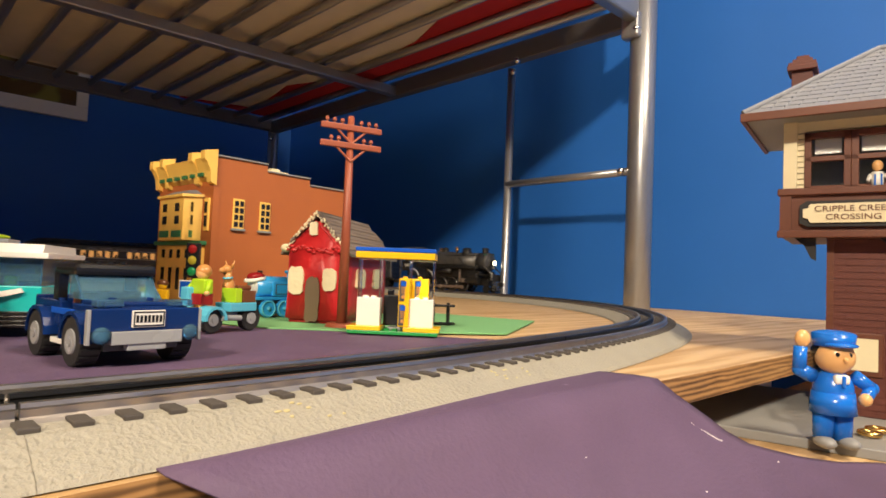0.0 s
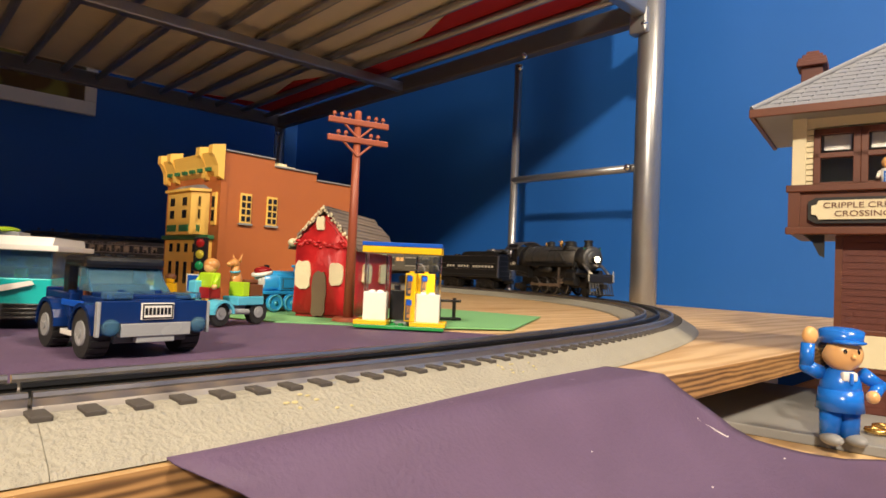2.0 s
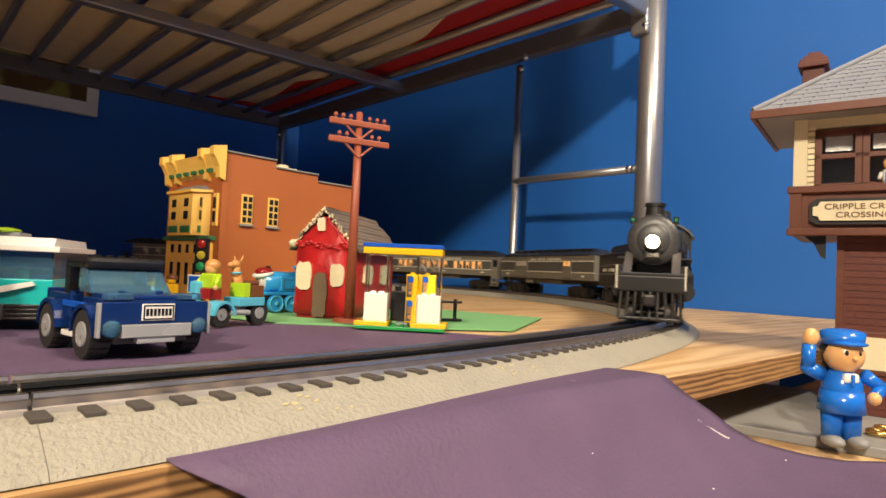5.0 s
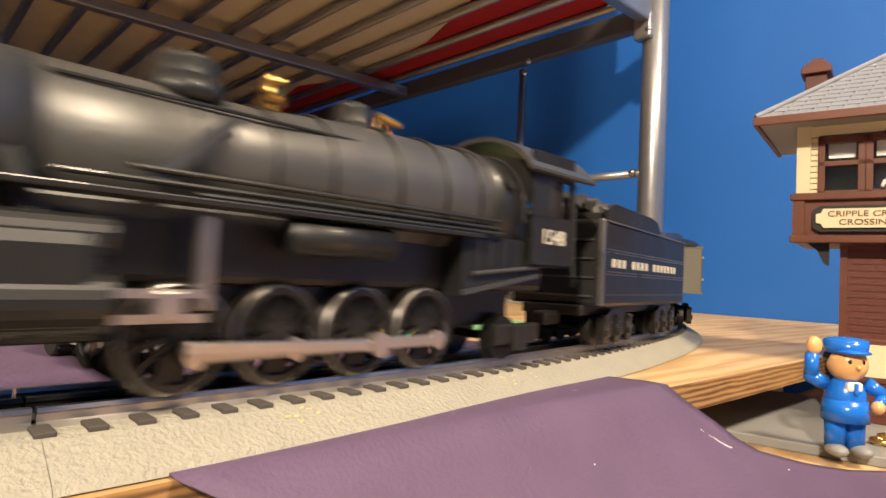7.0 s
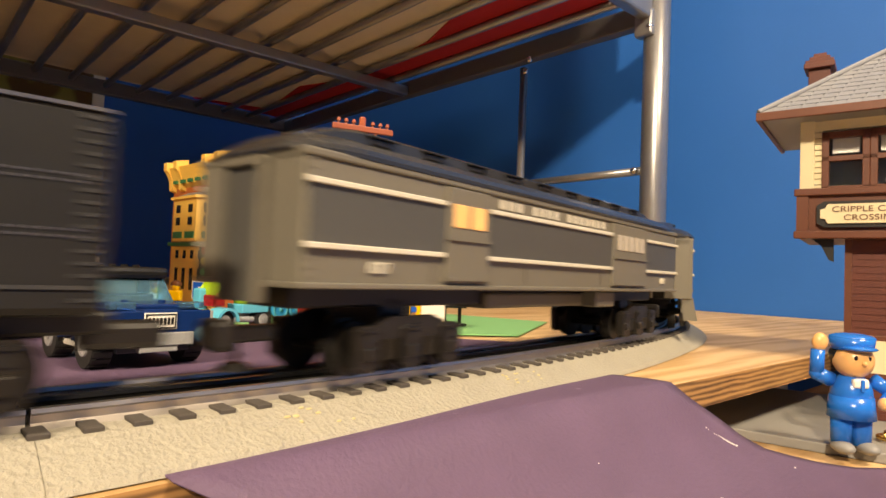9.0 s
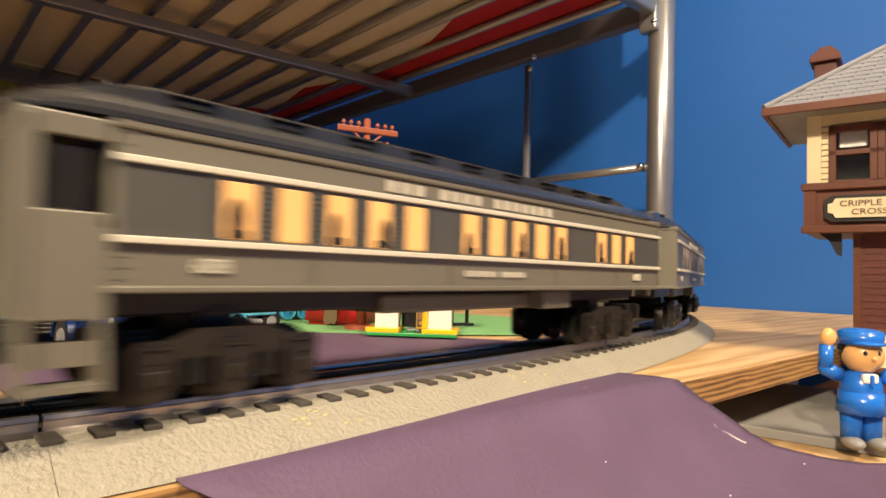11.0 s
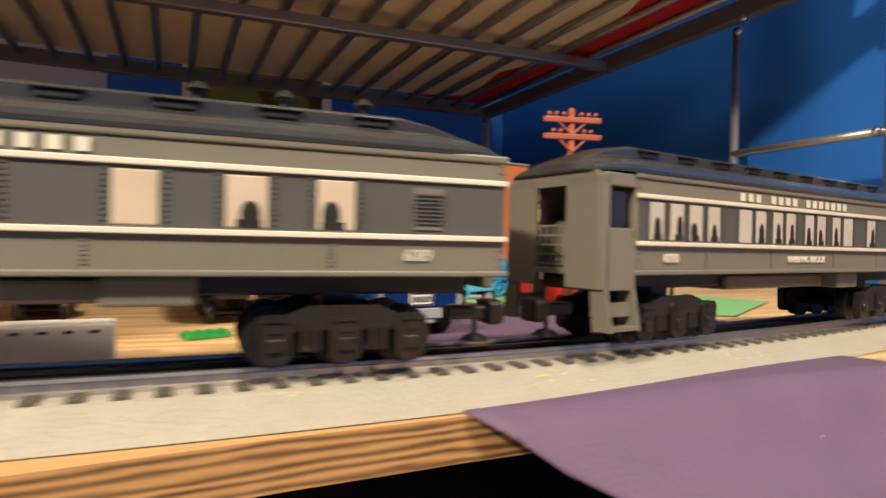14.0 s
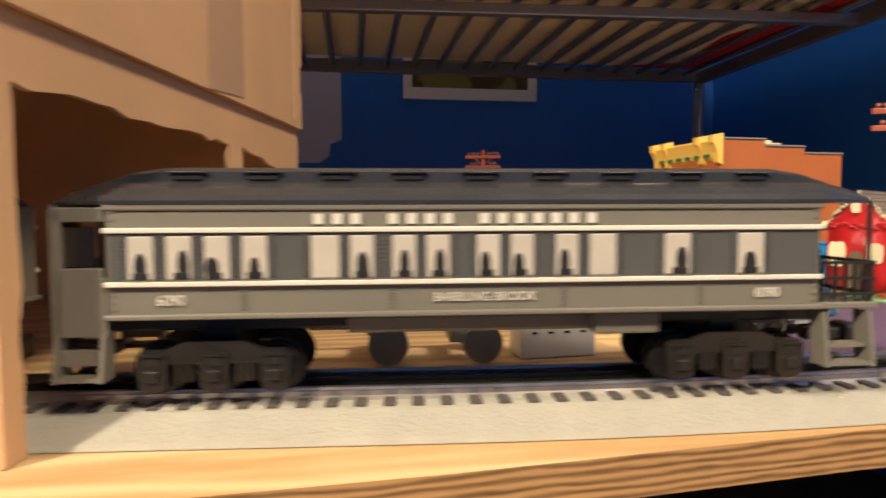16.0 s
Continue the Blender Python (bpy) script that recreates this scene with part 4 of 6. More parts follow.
    for s in (-1, 1):
        bm = B()
        prism(bm, [(-0.120, 0.0425), (-0.056, 0.0335), (-0.056, 0.0315), (-0.120, 0.0405)], "y", s * 0.0285, s * 0.0300)
        part("ashpan_flange", bm, LOCO_GREY, e)
        for k in range(5):
            part("rib", box(B(), (-0.062 - 0.011 * k, s * 0.0288, 0.0490), (0.0010, 0.0010, 0.016)), LOCO_BLACK, e)
        part("injector_pipe", cyl(B(), (-0.118, s * 0.0300, 0.0455), (-0.062, s * 0.0300, 0.0410), 0.0010, seg=8), LOCO_GREY, e)
    sides = []
    for s in (-1, 1):
        y = s * 0.0315
        bm = B()
        box(bm, (-0.129, y, 0.0590), (0.042, 0.002, 0.024))
        box(bm, (-0.129, y, 0.0965), (0.042, 0.002, 0.013))
        box(bm, (-0.1165, y, 0.0805), (0.017, 0.002, 0.021))
        for x in (-0.1370, -0.149):
            box(bm, (x, y, 0.0805), (0.002, 0.002, 0.021))
        sides.append(bm)
    bm = B()
    box(bm, (-0.109, 0, 0.088), (0.002, 0.062, 0.022))
    box(bm, (-0.129, 0, 0.0475), (0.044, 0.060, 0.003))
    cab = part("cab", bm, LOCO_BLACK, e, "black engine cab")
    for w in sides:
        part("cab_side", w, LOCO_BLACK, cab)
    bm = B()
    arc = [(0.037 * math.sin(a), 0.0850 + 0.026 * math.cos(a)) for a in [-1.22 + 2.44 * k / 12 for k in range(13)]]
    prism(bm, arc + [(o * 0.96, z - 0.002) for o, z in reversed(arc)], "x", -0.168, -0.102)
    # lighter than the cab sides: lamp reflection painted in as grey
    part("roof", bm, LOCO_SHEEN, cab)
    for s in (-1, 1):
        part("window_glass", box(B(), (-0.131, s * 0.031, 0.080), (0.011, 0.0008, 0.020)), DARK_GLASS, cab)
        lettering("1548", 0.0108, CREAM_LINE, cab, pose(-0.129, s * 0.0327, 0.0605, 90, 0, 0 if s < 0 else 180), "cab_number", stretch=1.15)
        part("handrail", cyl(B(), (-0.1515, s * 0.0325, 0.042), (-0.1515, s * 0.0325, 0.09), 0.0005, seg=6), LOCO_GREY, cab)
    bm = B()
    ball(bm, (-0.143, -0.024, 0.079), (0.004, 0.004, 0.006), 10)
    ball(bm, (-0.143, -0.024, 0.0875), (0.003, 0.003, 0.0034), 10)
    part("driver_figure", bm, BK_AZURE, cab, "plain pale blue figure shape", True)
    # wheels
    drivers = []
    for x in (0.078, 0.038, -0.002, -0.042):
        w = wheelset(e, x, 0.0170, 0.034, "driving_wheelset", WHEEL, 12)
        drivers.append((w, x))
        for s in (-1, 1):
            bm = B()
            torus(bm, (0, s * 0.0185, 0), (0, 1, 0), 0.0158, 0.0012, 34, 6)
            part("tyre", bm, TYRE_METAL, w, "bright worn tyre", True)
    wheelset(e, 0.158, 0.0088)
    wheelset(e, -0.105, 0.0105)
    bm = B()
    for s in (-1, 1):
        box(bm, (-0.112, s * 0.022, 0.0125), (0.040, 0.004, 0.010), 0.001)
        box(bm, (-0.112, s * 0.024, 0.011), (0.012, 0.004, 0.013), 0.001)
    part("trailing_truck", bm, BLACK, e)
    rods = []
    for s, ph in ((-1, 0.0), (1, math.pi / 2)):
        bm = B()
        box(bm, (0.018, s * 0.0225, 0), (0.124, 0.002, 0.0046), 0.0006)
        for x in (0.078, 0.038, -0.002, -0.042):
            cyl(bm, (x, s * 0.0210, 0), (x, s * 0.0240, 0), 0.0040, seg=14)
        r = part("side_rod", bm, ROD, e, "bright coupling rod")
        bm = B()
        box(bm, (0.040, s * 0.0252, 0.001), (0.086, 0.002, 0.0042), 0.0006, Matrix.Rotation(-0.03, 4, "Y"))
        cyl(bm, (-0.002, s * 0.0235, 0), (-0.002, s * 0.0272, 0), 0.0048, seg=14)
        part("main_rod", bm, ROD, r)
        rods.append((r, s, ph))
    return e, drivers, rods


def tender():
    e = thing("coal_tender", pose(0, 0, 0), "black toy tender with coal behind the engine", "toy train tender")
    L, hw = 0.232, 0.0315
    part("tank", box(B(), (0, 0, 0.0495), (L, 2 * hw, 0.051), 0.0022), LOCO_BLACK, e, "black riveted tender tank")
    for s in (-1, 1):
        bm = B()
        rear = [(-0.022 + 0.020 * (1 - math.cos(a)), 0.0735 + 0.0105 * math.sin(a)) for a in [math.pi / 2 * k / 6 for k in range(7)]]
        prism(bm, [(0.112, 0.0735), (0.112, 0.0805), (0.098, 0.0852)] + [(0.010, 0.0848)] + rear[::-1], "y", s * (hw - 0.0005) - 0.001, s * (hw - 0.0005) + 0.001)
        part("coal_board", bm, LOCO_BLACK, e)
        bm = B()
        rivet_rows(bm, [-0.112, -0.109, 0.112], 0.028, 0.072, s * hw, 16)
        part("rivets", bm, LOCO_GREY, e)
        bm = B()
        for k in range(7):
            box(bm, (0.060 - 0.0026 * k, s * (hw + 0.0006), 0.0765 + 0.0009 * k), (0.0016, 0.0008, 0.0006))
            box(bm, (0.038, s * (hw + 0.0006), 0.0765 + 0.0009 * k), (0.0045, 0.0008, 0.0003))
        part("brace_rivets", bm, LOCO_GREY, e)
        # bright steel colour on the black lip paints in its edge highlight
        part("tank_lip", box(B(), (0, s * hw, 0.0742), (L - 0.002, 0.0014, 0.0009)), TYRE_METAL, e, "lip along the tank top with its highlight in the colour")
        for z in (0.0431, 0.0447, 0.0562, 0.0578):
            bm = B()
            for k in range(74):
                box(bm, (-0.110 + 0.003 * k, s * hw, z), (0.0012, 0.0008, 0.0006))
            part("rivet_row", bm, TYRE_METAL, e)
        part("side_line", box(B(), (0, s * hw, 0.031), (L - 0.01, 0.0010, 0.0009)), LOCO_GREY, e)
        bar_text(e, -0.082, 0.102, 0.050, 0.0068, s * (hw + 0.0002), 16, CREAM_LINE, (7, 12) if s > 0 else (3, 8))
        part("corner_post", box(B(), (0.1165, s * 0.030, 0.05), (0.003, 0.004, 0.05), 0.0008), TYRE_METAL, e)
    bm = B()
    rnd = random.Random(5)
    for i in range(150):
        x, y = rnd.uniform(0.035, 0.108), rnd.uniform(-0.027, 0.027)
        r = rnd.uniform(0.003, 0.0055)
        box(bm, (x, y, 0.078 + 0.010 * (1 - (y / 0.03) ** 2) * min(1.0, (x - 0.03) / 0.03) + rnd.uniform(-0.002, 0.002)), (r, r, r), 0, Euler((rnd.random() * 3, rnd.random() * 3, 0)).to_matrix().to_4x4())
    # black coal coloured grey to stand in for its gloss under the lamp
    tagged(part("coal", bm, LOCO_SHEEN, e, "heap of black coal"), kind="stuff")
    bm = B()
    box(bm, (0.05, 0, 0.076), (0.125, 0.055, 0.006))
    part("coal_bed", bm, BLACK, e)
    part("water_hatch", cyl(B(), (-0.075, 0, 0.074), (-0.075, 0, 0.079), 0.008, seg=18), LOCO_BLACK, e)
    part("underframe", box(B(), (0, 0, 0.0215), (L + 0.01, 0.040, 0.006), 0.001), BLACK, e)
    for x in (0.066, -0.066):
        truck(e, x, 0.0095, (-0.026, 0.0, 0.026))
    for x in (0.128, -0.128):
        part("coupler", box(B(), (x, 0, 0.0165), (0.028, 0.010, 0.008), 0.002), BLACK, e)
    bm = B()
    for k in range(4):
        box(bm, (0.117, 0, 0.030 + 0.011 * k), (0.002, 0.050, 0.0012))
    part("front_steps", bm, LOCO_GREY, e)
    return e


ENGINE, DRIVERS, RODS = locomotive()
TENDER = tender()
CARS = [car("baggage", "grey baggage car with sliding doors and black roof"), car("coach", "grey passenger coach with warmly lit windows"), car("diner", "grey dining car with frosted windows and roof stacks"), car("observation", "grey observation car with open railed rear platform")]


TALL, TALL_ENGINE, TALL_TENDER = 1.10, 1.14, 1.18


def enlarge(ob, wide, tall):
    """Widen and heighten the stock; wheels stay round."""
    for ch in ob.children:
        loc, rot, _ = ch.matrix_basis.decompose()
        r = rot.to_matrix()
        s = Matrix.Diagonal((1.0, wide, tall))
        if "wheelset" in ch.name:
            for o in (ch, *ch.children_recursive):
                o.data.transform(Matrix.Diagonal((tall, wide, tall, 1)))
            ch.location = (loc.x, loc.y * wide, loc.z * tall)
            continue
        ch.data.transform((r.inverted() @ s @ r).to_4x4())
        ch.location = s @ loc
        for sub in ch.children:
            l2, r2, _ = sub.matrix_basis.decompose()
            q = r2.to_matrix()
            if "wheelset" in sub.name:
                sub.data.transform(Matrix.Diagonal((tall, wide, tall, 1)))
            else:
                sub.data.transform((q.inverted() @ s @ q).to_4x4())
            sub.location = s @ l2


for stock in (ENGINE, TENDER, *CARS):
    enlarge(stock, 1.12, TALL_ENGINE if stock is ENGINE else TALL_TENDER if stock is TENDER else TALL)


# ---- ties of the near track: one object each ----
tie_bm = B()
box(tie_bm, (0, 0.0, 0.0), (0.0058, 0.0570, 0.0020), 0.0005)
tie_me = bpy.data.meshes.new("tie")
tie_bm.to_mesh(tie_me)
tie_bm.free()
tie_me.materials.append(TIE)
beds = [o for o in scene.objects if o.name.split(".")[0] == "track_section"]
s_now = 0.62
while s_now < 4.2:
    x, y, h = on_line(s_now)
    k = max(i for i, a in enumerate(SECTIONS[:-1]) if a <= s_now)
    ob = new("tie", tie_me)
    ob.parent = beds[k]
    ob.matrix_basis = Matrix.Translation((x, y, 0.0126)) @ Matrix.Rotation(h, 4, "Z")
    s_now += 0.0137


stain = mat("yellow_glue", (0.50, 0.43, 0.22), 0.45, vary=0.2, scale=200)
rnd = random.Random(12)
for s_at, k_n in ((1.555, 7), (1.435, 6), (1.42, 3), (1.31, 4), (1.57, 4)):
    for k in range(k_n):
        o = rnd.uniform(0.031, 0.040)
        x, y, h = on_line(s_at + rnd.uniform(-0.012, 0.012))
        z = 0.0115 - (o - 0.030) * 0.0085 / 0.015
        bm = B()
        ball(bm, (0, 0, 0), (rnd.uniform(0.0007, 0.0018), rnd.uniform(0.0004, 0.0009), 0.0004), 8)
        ob = part("glue_spot", bm, stain, beds[max(i for i, a in enumerate(SECTIONS[:-1]) if a <= s_at)], "dried yellow glue spot", True)
        ob.matrix_basis = Matrix.Translation((x + o * math.sin(h), y - o * math.cos(h), z + 0.0002)) @ Matrix.Rotation(h, 4, "Z") @ Matrix.Rotation(0.5, 4, "X")


# ---- cardboard tunnel ----
box_c = thing("cardboard_box", pose(-0.287, 0.304, 0.0005), "cut brown cardboard box used as train tunnel", "cardboard box")
ux, uy = 0.180, 0.9836


def face(u, z, out=0.0):
    return (ux * u + uy * out, uy * u - ux * out, z)


def jag(pts, seed):
    rnd = random.Random(seed)
    out = []
    for (a, b), (c, d) in zip(pts[:-1], pts[1:]):
        n = max(1, int(math.hypot(c - a, d - b) / 0.012))
        for i in range(n):
            t = i / n
            out.append((a + (c - a) * t + (rnd.uniform(-0.0016, 0.0016) if i else 0), b + (d - b) * t + (rnd.uniform(-0.002, 0.002) if i else 0)))
    return out + [pts[-1]]


def sheet_face(bm, poly, o0, o1):
    loft(bm, [[face(u, z, o0) for u, z in poly], [face(u, z, o1) for u, z in poly]])
    bmesh.ops.recalc_face_normals(bm, faces=bm.faces[:])
    return bm


bm = B()
arch = jag([(0.013, 0.0), (0.013, 0.157), (0.245, 0.156), (0.247, 0.0)], 3) + [(0.276, 0.0)] + jag([(0.274, 0.158), (0.36, 0.147), (0.425, 0.143), (0.428, 0.10)], 4)
sheet_face(bm, [(0.0, 0.0)] + arch + [(0.445, 0.10), (0.445, 0.200), (0.0, 0.196)], 0.010, 0.014)
part("lower_flap", bm, [CARD], box_c, "torn cardboard flap with cut openings")
bm = B()
sheet_face(bm, [(0.0, 0.186), (0.445, 0.194), (0.445, 0.232), (0.439, 0.232), (0.439, 0.262), (0.446, 0.262), (0.446, 0.60), (0.0, 0.60)], 0.0155, 0.0195)
part("front_panel", bm, CARD, box_c)
bm = B()
sheet_face(bm, [(0.414, 0.20), (0.420, 0.20), (0.420, 0.60), (0.414, 0.60)], 0.0195, 0.0206)
part("crease", bm, CARD_IN, box_c)
bm = B()
sheet_face(bm, [(0.195, 0.190), (0.265, 0.196), (0.262, 0.42), (0.20, 0.42)], 0.0197, 0.0203)
part("tape_strip", bm, TAPE, box_c, "strip of clear packing tape")


def wall_sheet(name, a, b, z0, z1, th=0.004):
    d = Vector((b[0] - a[0], b[1] - a[1], 0)).normalized()
    n = Vector((-d.y, d.x, 0)) * th
    bm = B()
    prism(bm, [(a[0], a[1]), (b[0], b[1]), (b[0] + n.x, b[1] + n.y), (a[0] + n.x, a[1] + n.y)], "z", z0, z1)
    return part(name, bm, CARD, box_c)


wall_sheet("side_panel", (-0.80, 0.100), (0.0, 0.0), 0.0, 0.60)
wall_sheet("side_panel", (-0.75, 0.52), (0.079, 0.438), 0.0, 0.60)
bm = B()
prism(bm, [(0.0, 0.0), (0.077, 0.438), (-0.75, 0.52), (-0.80, 0.10)], "z", 0.60, 0.604)
part("top_panel", bm, CARD, box_c)


# ---- brick town building ----
def town_building():
    e = thing("town_building", pose(0.468, 0.970, 0, 0, 0, 4), "orange brick model shop building with yellow trim", "model building")
    L, Wd = 0.242, 0.180
    bm = B()
    prism(bm, [(0.0, 0.0), (L, 0.0), (L, 0.199), (0.166, 0.199), (0.166, 0.210), (0.087, 0.210), (0.087, 0.221), (0.0, 0.221)], "y", 0.0, 0.004)
    part("side_wall", bm, BRICK_ORANGE, e, "orange brick side wall with stepped top")
    bm = B()
    prism(bm, [(0.0, 0.0), (L, 0.0), (L, 0.199), (0.166, 0.199), (0.166, 0.210), (0.087, 0.210), (0.087, 0.221), (0.0, 0.221)], "y", Wd - 0.004, Wd)
    part("side_wall", bm, BRICK_ORANGE, e)
    part("front_wall", box(B(), (0.002, Wd / 2, 0.110), (0.004, Wd - 0.008, 0.22)), BRICK_ORANGE, e)
    part("back_wall", box(B(), (L - 0.002, Wd / 2, 0.0985), (0.004, Wd - 0.008, 0.197)), BRICK_ORANGE, e)
    part("roof", box(B(), (L / 2, Wd / 2, 0.190), (L - 0.008, Wd - 0.008, 0.004)), SLATE, e)
    for a, b, z in ((0.0, 0.087, 0.2222), (0.087, 0.166, 0.2112), (0.166, L, 0.2002)):
        part("coping", box(B(), ((a + b) / 2, 0.0015, z), (b - a, 0.009, 0.0024), 0.0006), STONE_GREY, e)
    bm = B()
    box(bm, (0.128, 0.05, 0.205), (0.030, 0.030, 0.028), 0.001)
    box(bm, (0.128, 0.05, 0.2185), (0.036, 0.036, 0.003), 0.001)
    box(bm, (0.128, 0.05, 0.2225), (0.016, 0.016, 0.006), 0.001)
    part("roof_vent", bm, CREAM, e)
    # corner strips on the side wall
    part("corner_strip", box(B(), (0.005, -0.0008, 0.105), (0.010, 0.0022, 0.205)), BRICK_ORANGE, e)
    for x in (0.041, 0.085):
        w = part("window", box(B(), (x, -0.0012, 0.140), (0.0185, 0.0028, 0.045), 0.0008), YELLOW_TRIM, e, "yellow multi-pane window")
        for i in range(2):
            for j in range(4):
                part("pane", box(B(), (x - 0.0042 + 0.0084 * i, -0.0028, 0.1245 + 0.0103 * j), (0.0058, 0.0014, 0.0076)), DARK_GLASS, w)
        part("window_sill", box(B(), (x, -0.0022, 0.1165), (0.0225, 0.005, 0.0032), 0.0006), STONE_GREY, w)
    # cornice
    bm = B()
    prism(bm, [(0.0, 0.185), (-0.006, 0.190), (-0.008, 0.200), (-0.012, 0.212), (-0.014, 0.217), (0.0, 0.222)], "y", 0.0, Wd)
    cn = part("cornice", bm, YELLOW_TRIM, e, "yellow bracketed cornice")
    for y in (0.0, 0.040, Wd - 0.040, Wd - 0.004):
        bm = B()
        prism(bm, [(0.002, 0.178), (-0.007, 0.182), (-0.008, 0.198), (-0.014, 0.210), (-0.018, 0.214), (-0.018, 0.226), (0.002, 0.230)], "y", y - 0.006, y + 0.006)
        part("bracket", bm, YELLOW_TRIM, cn)
    for k in range(6):
        part("panel", box(B(), (-0.0088, 0.022 + 0.0262 * k, 0.1935), (0.004, 0.013, 0.0052)), GREEN_TRIM, cn)
    # bay window
    bm = B()
    prism(bm, [(0.0, 0.03), (-0.020, 0.048), (-0.020, 0.128), (0.0, 0.146)], "z", 0.098, 0.162)
    bay = part("bay_window", bm, YELLOW_TRIM, e, "yellow bay window with green panels")
    bm = B()
    prism(bm, [(0.001, 0.024), (-0.024, 0.045), (-0.024, 0.131), (0.001, 0.152)], "z", 0.162, 0.166)
    part("bay_roof", bm, YELLOW_TRIM, bay)
    bm = B()
    loft(bm, [[(0.0, 0.03, 0.166), (-0.020, 0.05, 0.166), (-0.020, 0.126, 0.166), (0.0, 0.146, 0.166)], [(0.0, 0.05, 0.174), (-0.006, 0.065, 0.174), (-0.006, 0.111, 0.174), (0.0, 0.126, 0.174)]])
    part("bay_cap", bm, SLATE, bay)
    for y in (0.067, 0.109):
        for z in (0.128, 0.147):
            part("pane", box(B(), (-0.0205, y, z), (0.0016, 0.0125, 0.0120)), DARK_GLASS, bay)
        part("panel", box(B(), (-0.0205, y, 0.107), (0.0016, 0.030, 0.010)), GREEN_TRIM, bay)
    t45 = Matrix.Rotation(radians(-48), 4, "Z")
    for z in (0.128, 0.147):
        part("pane", box(B(), (-0.0106, 0.0382, z), (0.0016, 0.008, 0.0140), 0, t45), DARK_GLASS, bay)
    part("panel", box(B(), (-0.0106, 0.0382, 0.107), (0.0016, 0.016, 0.010), 0, t45), GREEN_TRIM, bay)
    w = part("window", box(B(), (-0.001, 0.012, 0.136), (0.004, 0.013, 0.048), 0.0008), YELLOW_TRIM, e)
    for z in (0.126, 0.146):
        part("pane", box(B(), (-0.0032, 0.012, z), (0.0016, 0.007, 0.016)), DARK_GLASS, w)
    # shop front
    part("shop_frieze", box(B(), (-0.004, Wd / 2, 0.094), (0.012, Wd - 0.02, 0.006), 0.0008), GREEN_TRIM, e)
    sf = part("shop_front", box(B(), (-0.002, Wd / 2, 0.045), (0.006, Wd - 0.03, 0.09)), YELLOW_TRIM, e, "yellow shop front with dark panes")
    for k in range(5):
        for z, h in ((0.078, 0.018), (0.040, 0.046)):
            part("pane", box(B(), (-0.0055, 0.034 + 0.0268 * k, z), (0.0016, 0.0085, h * 0.72)), DARK_GLASS, sf)
    return e


town_building()


# ---- painted red house ----
def red_house():
    e = thing("painted_house", pose(0.468, 0.688, 0.0030, 0, 0, 34.7) @ Matrix.Scale(0.96, 4), "hand-painted red clay model house with stick roof", "model house")
    Wd, L, he, hr = 0.068, 0.172, 0.086, 0.127
    rnd = random.Random(9)
    bm = B()
    prism(bm, [(-Wd / 2, 0.0), (Wd / 2, 0.0), (Wd / 2, he), (0.0, hr - 0.006), (-Wd / 2, he)], "x", 0.0, L)
    bmesh.ops.bevel(bm, geom=bm.edges[:], offset=0.004, segments=2, affect="EDGES")
    bmesh.ops.subdivide_edges(bm, edges=bm.edges[:], cuts=4, use_grid_fill=True)
    for v in bm.verts:
        if v.co.z > 0.004:
            v.co += Vector((noise.noise(v.co * 60), noise.noise(v.co * 60 + Vector((7, 0, 0))), noise.noise(v.co * 60 + Vector((0, 5, 0))))) * 0.0016
    part("wall_shell", bm, RED_PAINT, e, "glossy uneven red walls", True)

    def patch(name, c, w, h, mt, axis="x", label=""):
        n = 18
        ring = []
        for k in range(n):
            a = 6.2832 * k / n
            sq = 1.0 / max(abs(math.cos(a)), abs(math.sin(a))) ** 0.8
            r = sq * (1 + rnd.uniform(-0.07, 0.07))
            ring.append((c[0] + w / 2 * r * math.cos(a), c[1] + h / 2 * r * math.sin(a)))
        bm = B()
        if axis == "x":
            prism(bm, ring, "x", -0.0030, 0.001)
        else:
            prism(bm, ring, "y", -Wd / 2 - 0.0030, -Wd / 2 + 0.001)
        return part(name, bm, mt, e, label)
    patch("window", (0.021, 0.048), 0.019, 0.032, CREAM_BLOB, "x", "cream painted window patch")
    patch("window", (-0.020, 0.050), 0.016, 0.026, CREAM_BLOB)
    patch("window", (0.002, 0.108), 0.010, 0.016, CREAM_BLOB)
    patch("door", (0.0, 0.027), 0.017, 0.052, BROWN_PAINT, "x", "brown painted door patch")
    patch("window", (0.060, 0.052), 0.030, 0.024, CREAM_BLOB, "y")
    patch("window", (0.125, 0.052), 0.030, 0.026, CREAM_BLOB, "y")
    for s in (-1, 1):
        for k in range(10):
            u0, u1 = k / 10, (k + 1.25) / 10
            y0, z0 = (Wd / 2 + 0.010) * (1 - u0), he - 0.008 + (hr - he + 0.008) * u0
            y1, z1 = (Wd / 2 + 0.010) * (1 - u1), he - 0.008 + (hr - he + 0.008) * u1
            bm = B()
            x0, x1 = 0.004 + rnd.uniform(-0.006, 0.004), L + 0.012 + rnd.uniform(-0.006, 0.006)
            up = 0.0022
            loft(bm, [[(x, s * y0, z0 + 0.003 * (k % 2) * 0.3 + up), (x, s * y1, z1 + 0.001), (x, s * y1, z1 - 0.002), (x, s * y0, z0 - 0.001)] for x in (x0, (x0 + x1) / 2, x1)])
            bmesh.ops.recalc_face_normals(bm, faces=bm.faces[:])
            part("roof_stick", bm, SHINGLE, e)
    # rough white and red glue along the gable
    bm = B()
    for k in range(90):
        u = k / 89
        y = -Wd / 2 - 0.006 + (Wd + 0.012) * u
        z = he - 0.004 + (hr - he + 0.004) * (1 - abs(2 * u - 1))
        r = rnd.uniform(0.0007, 0.0017)
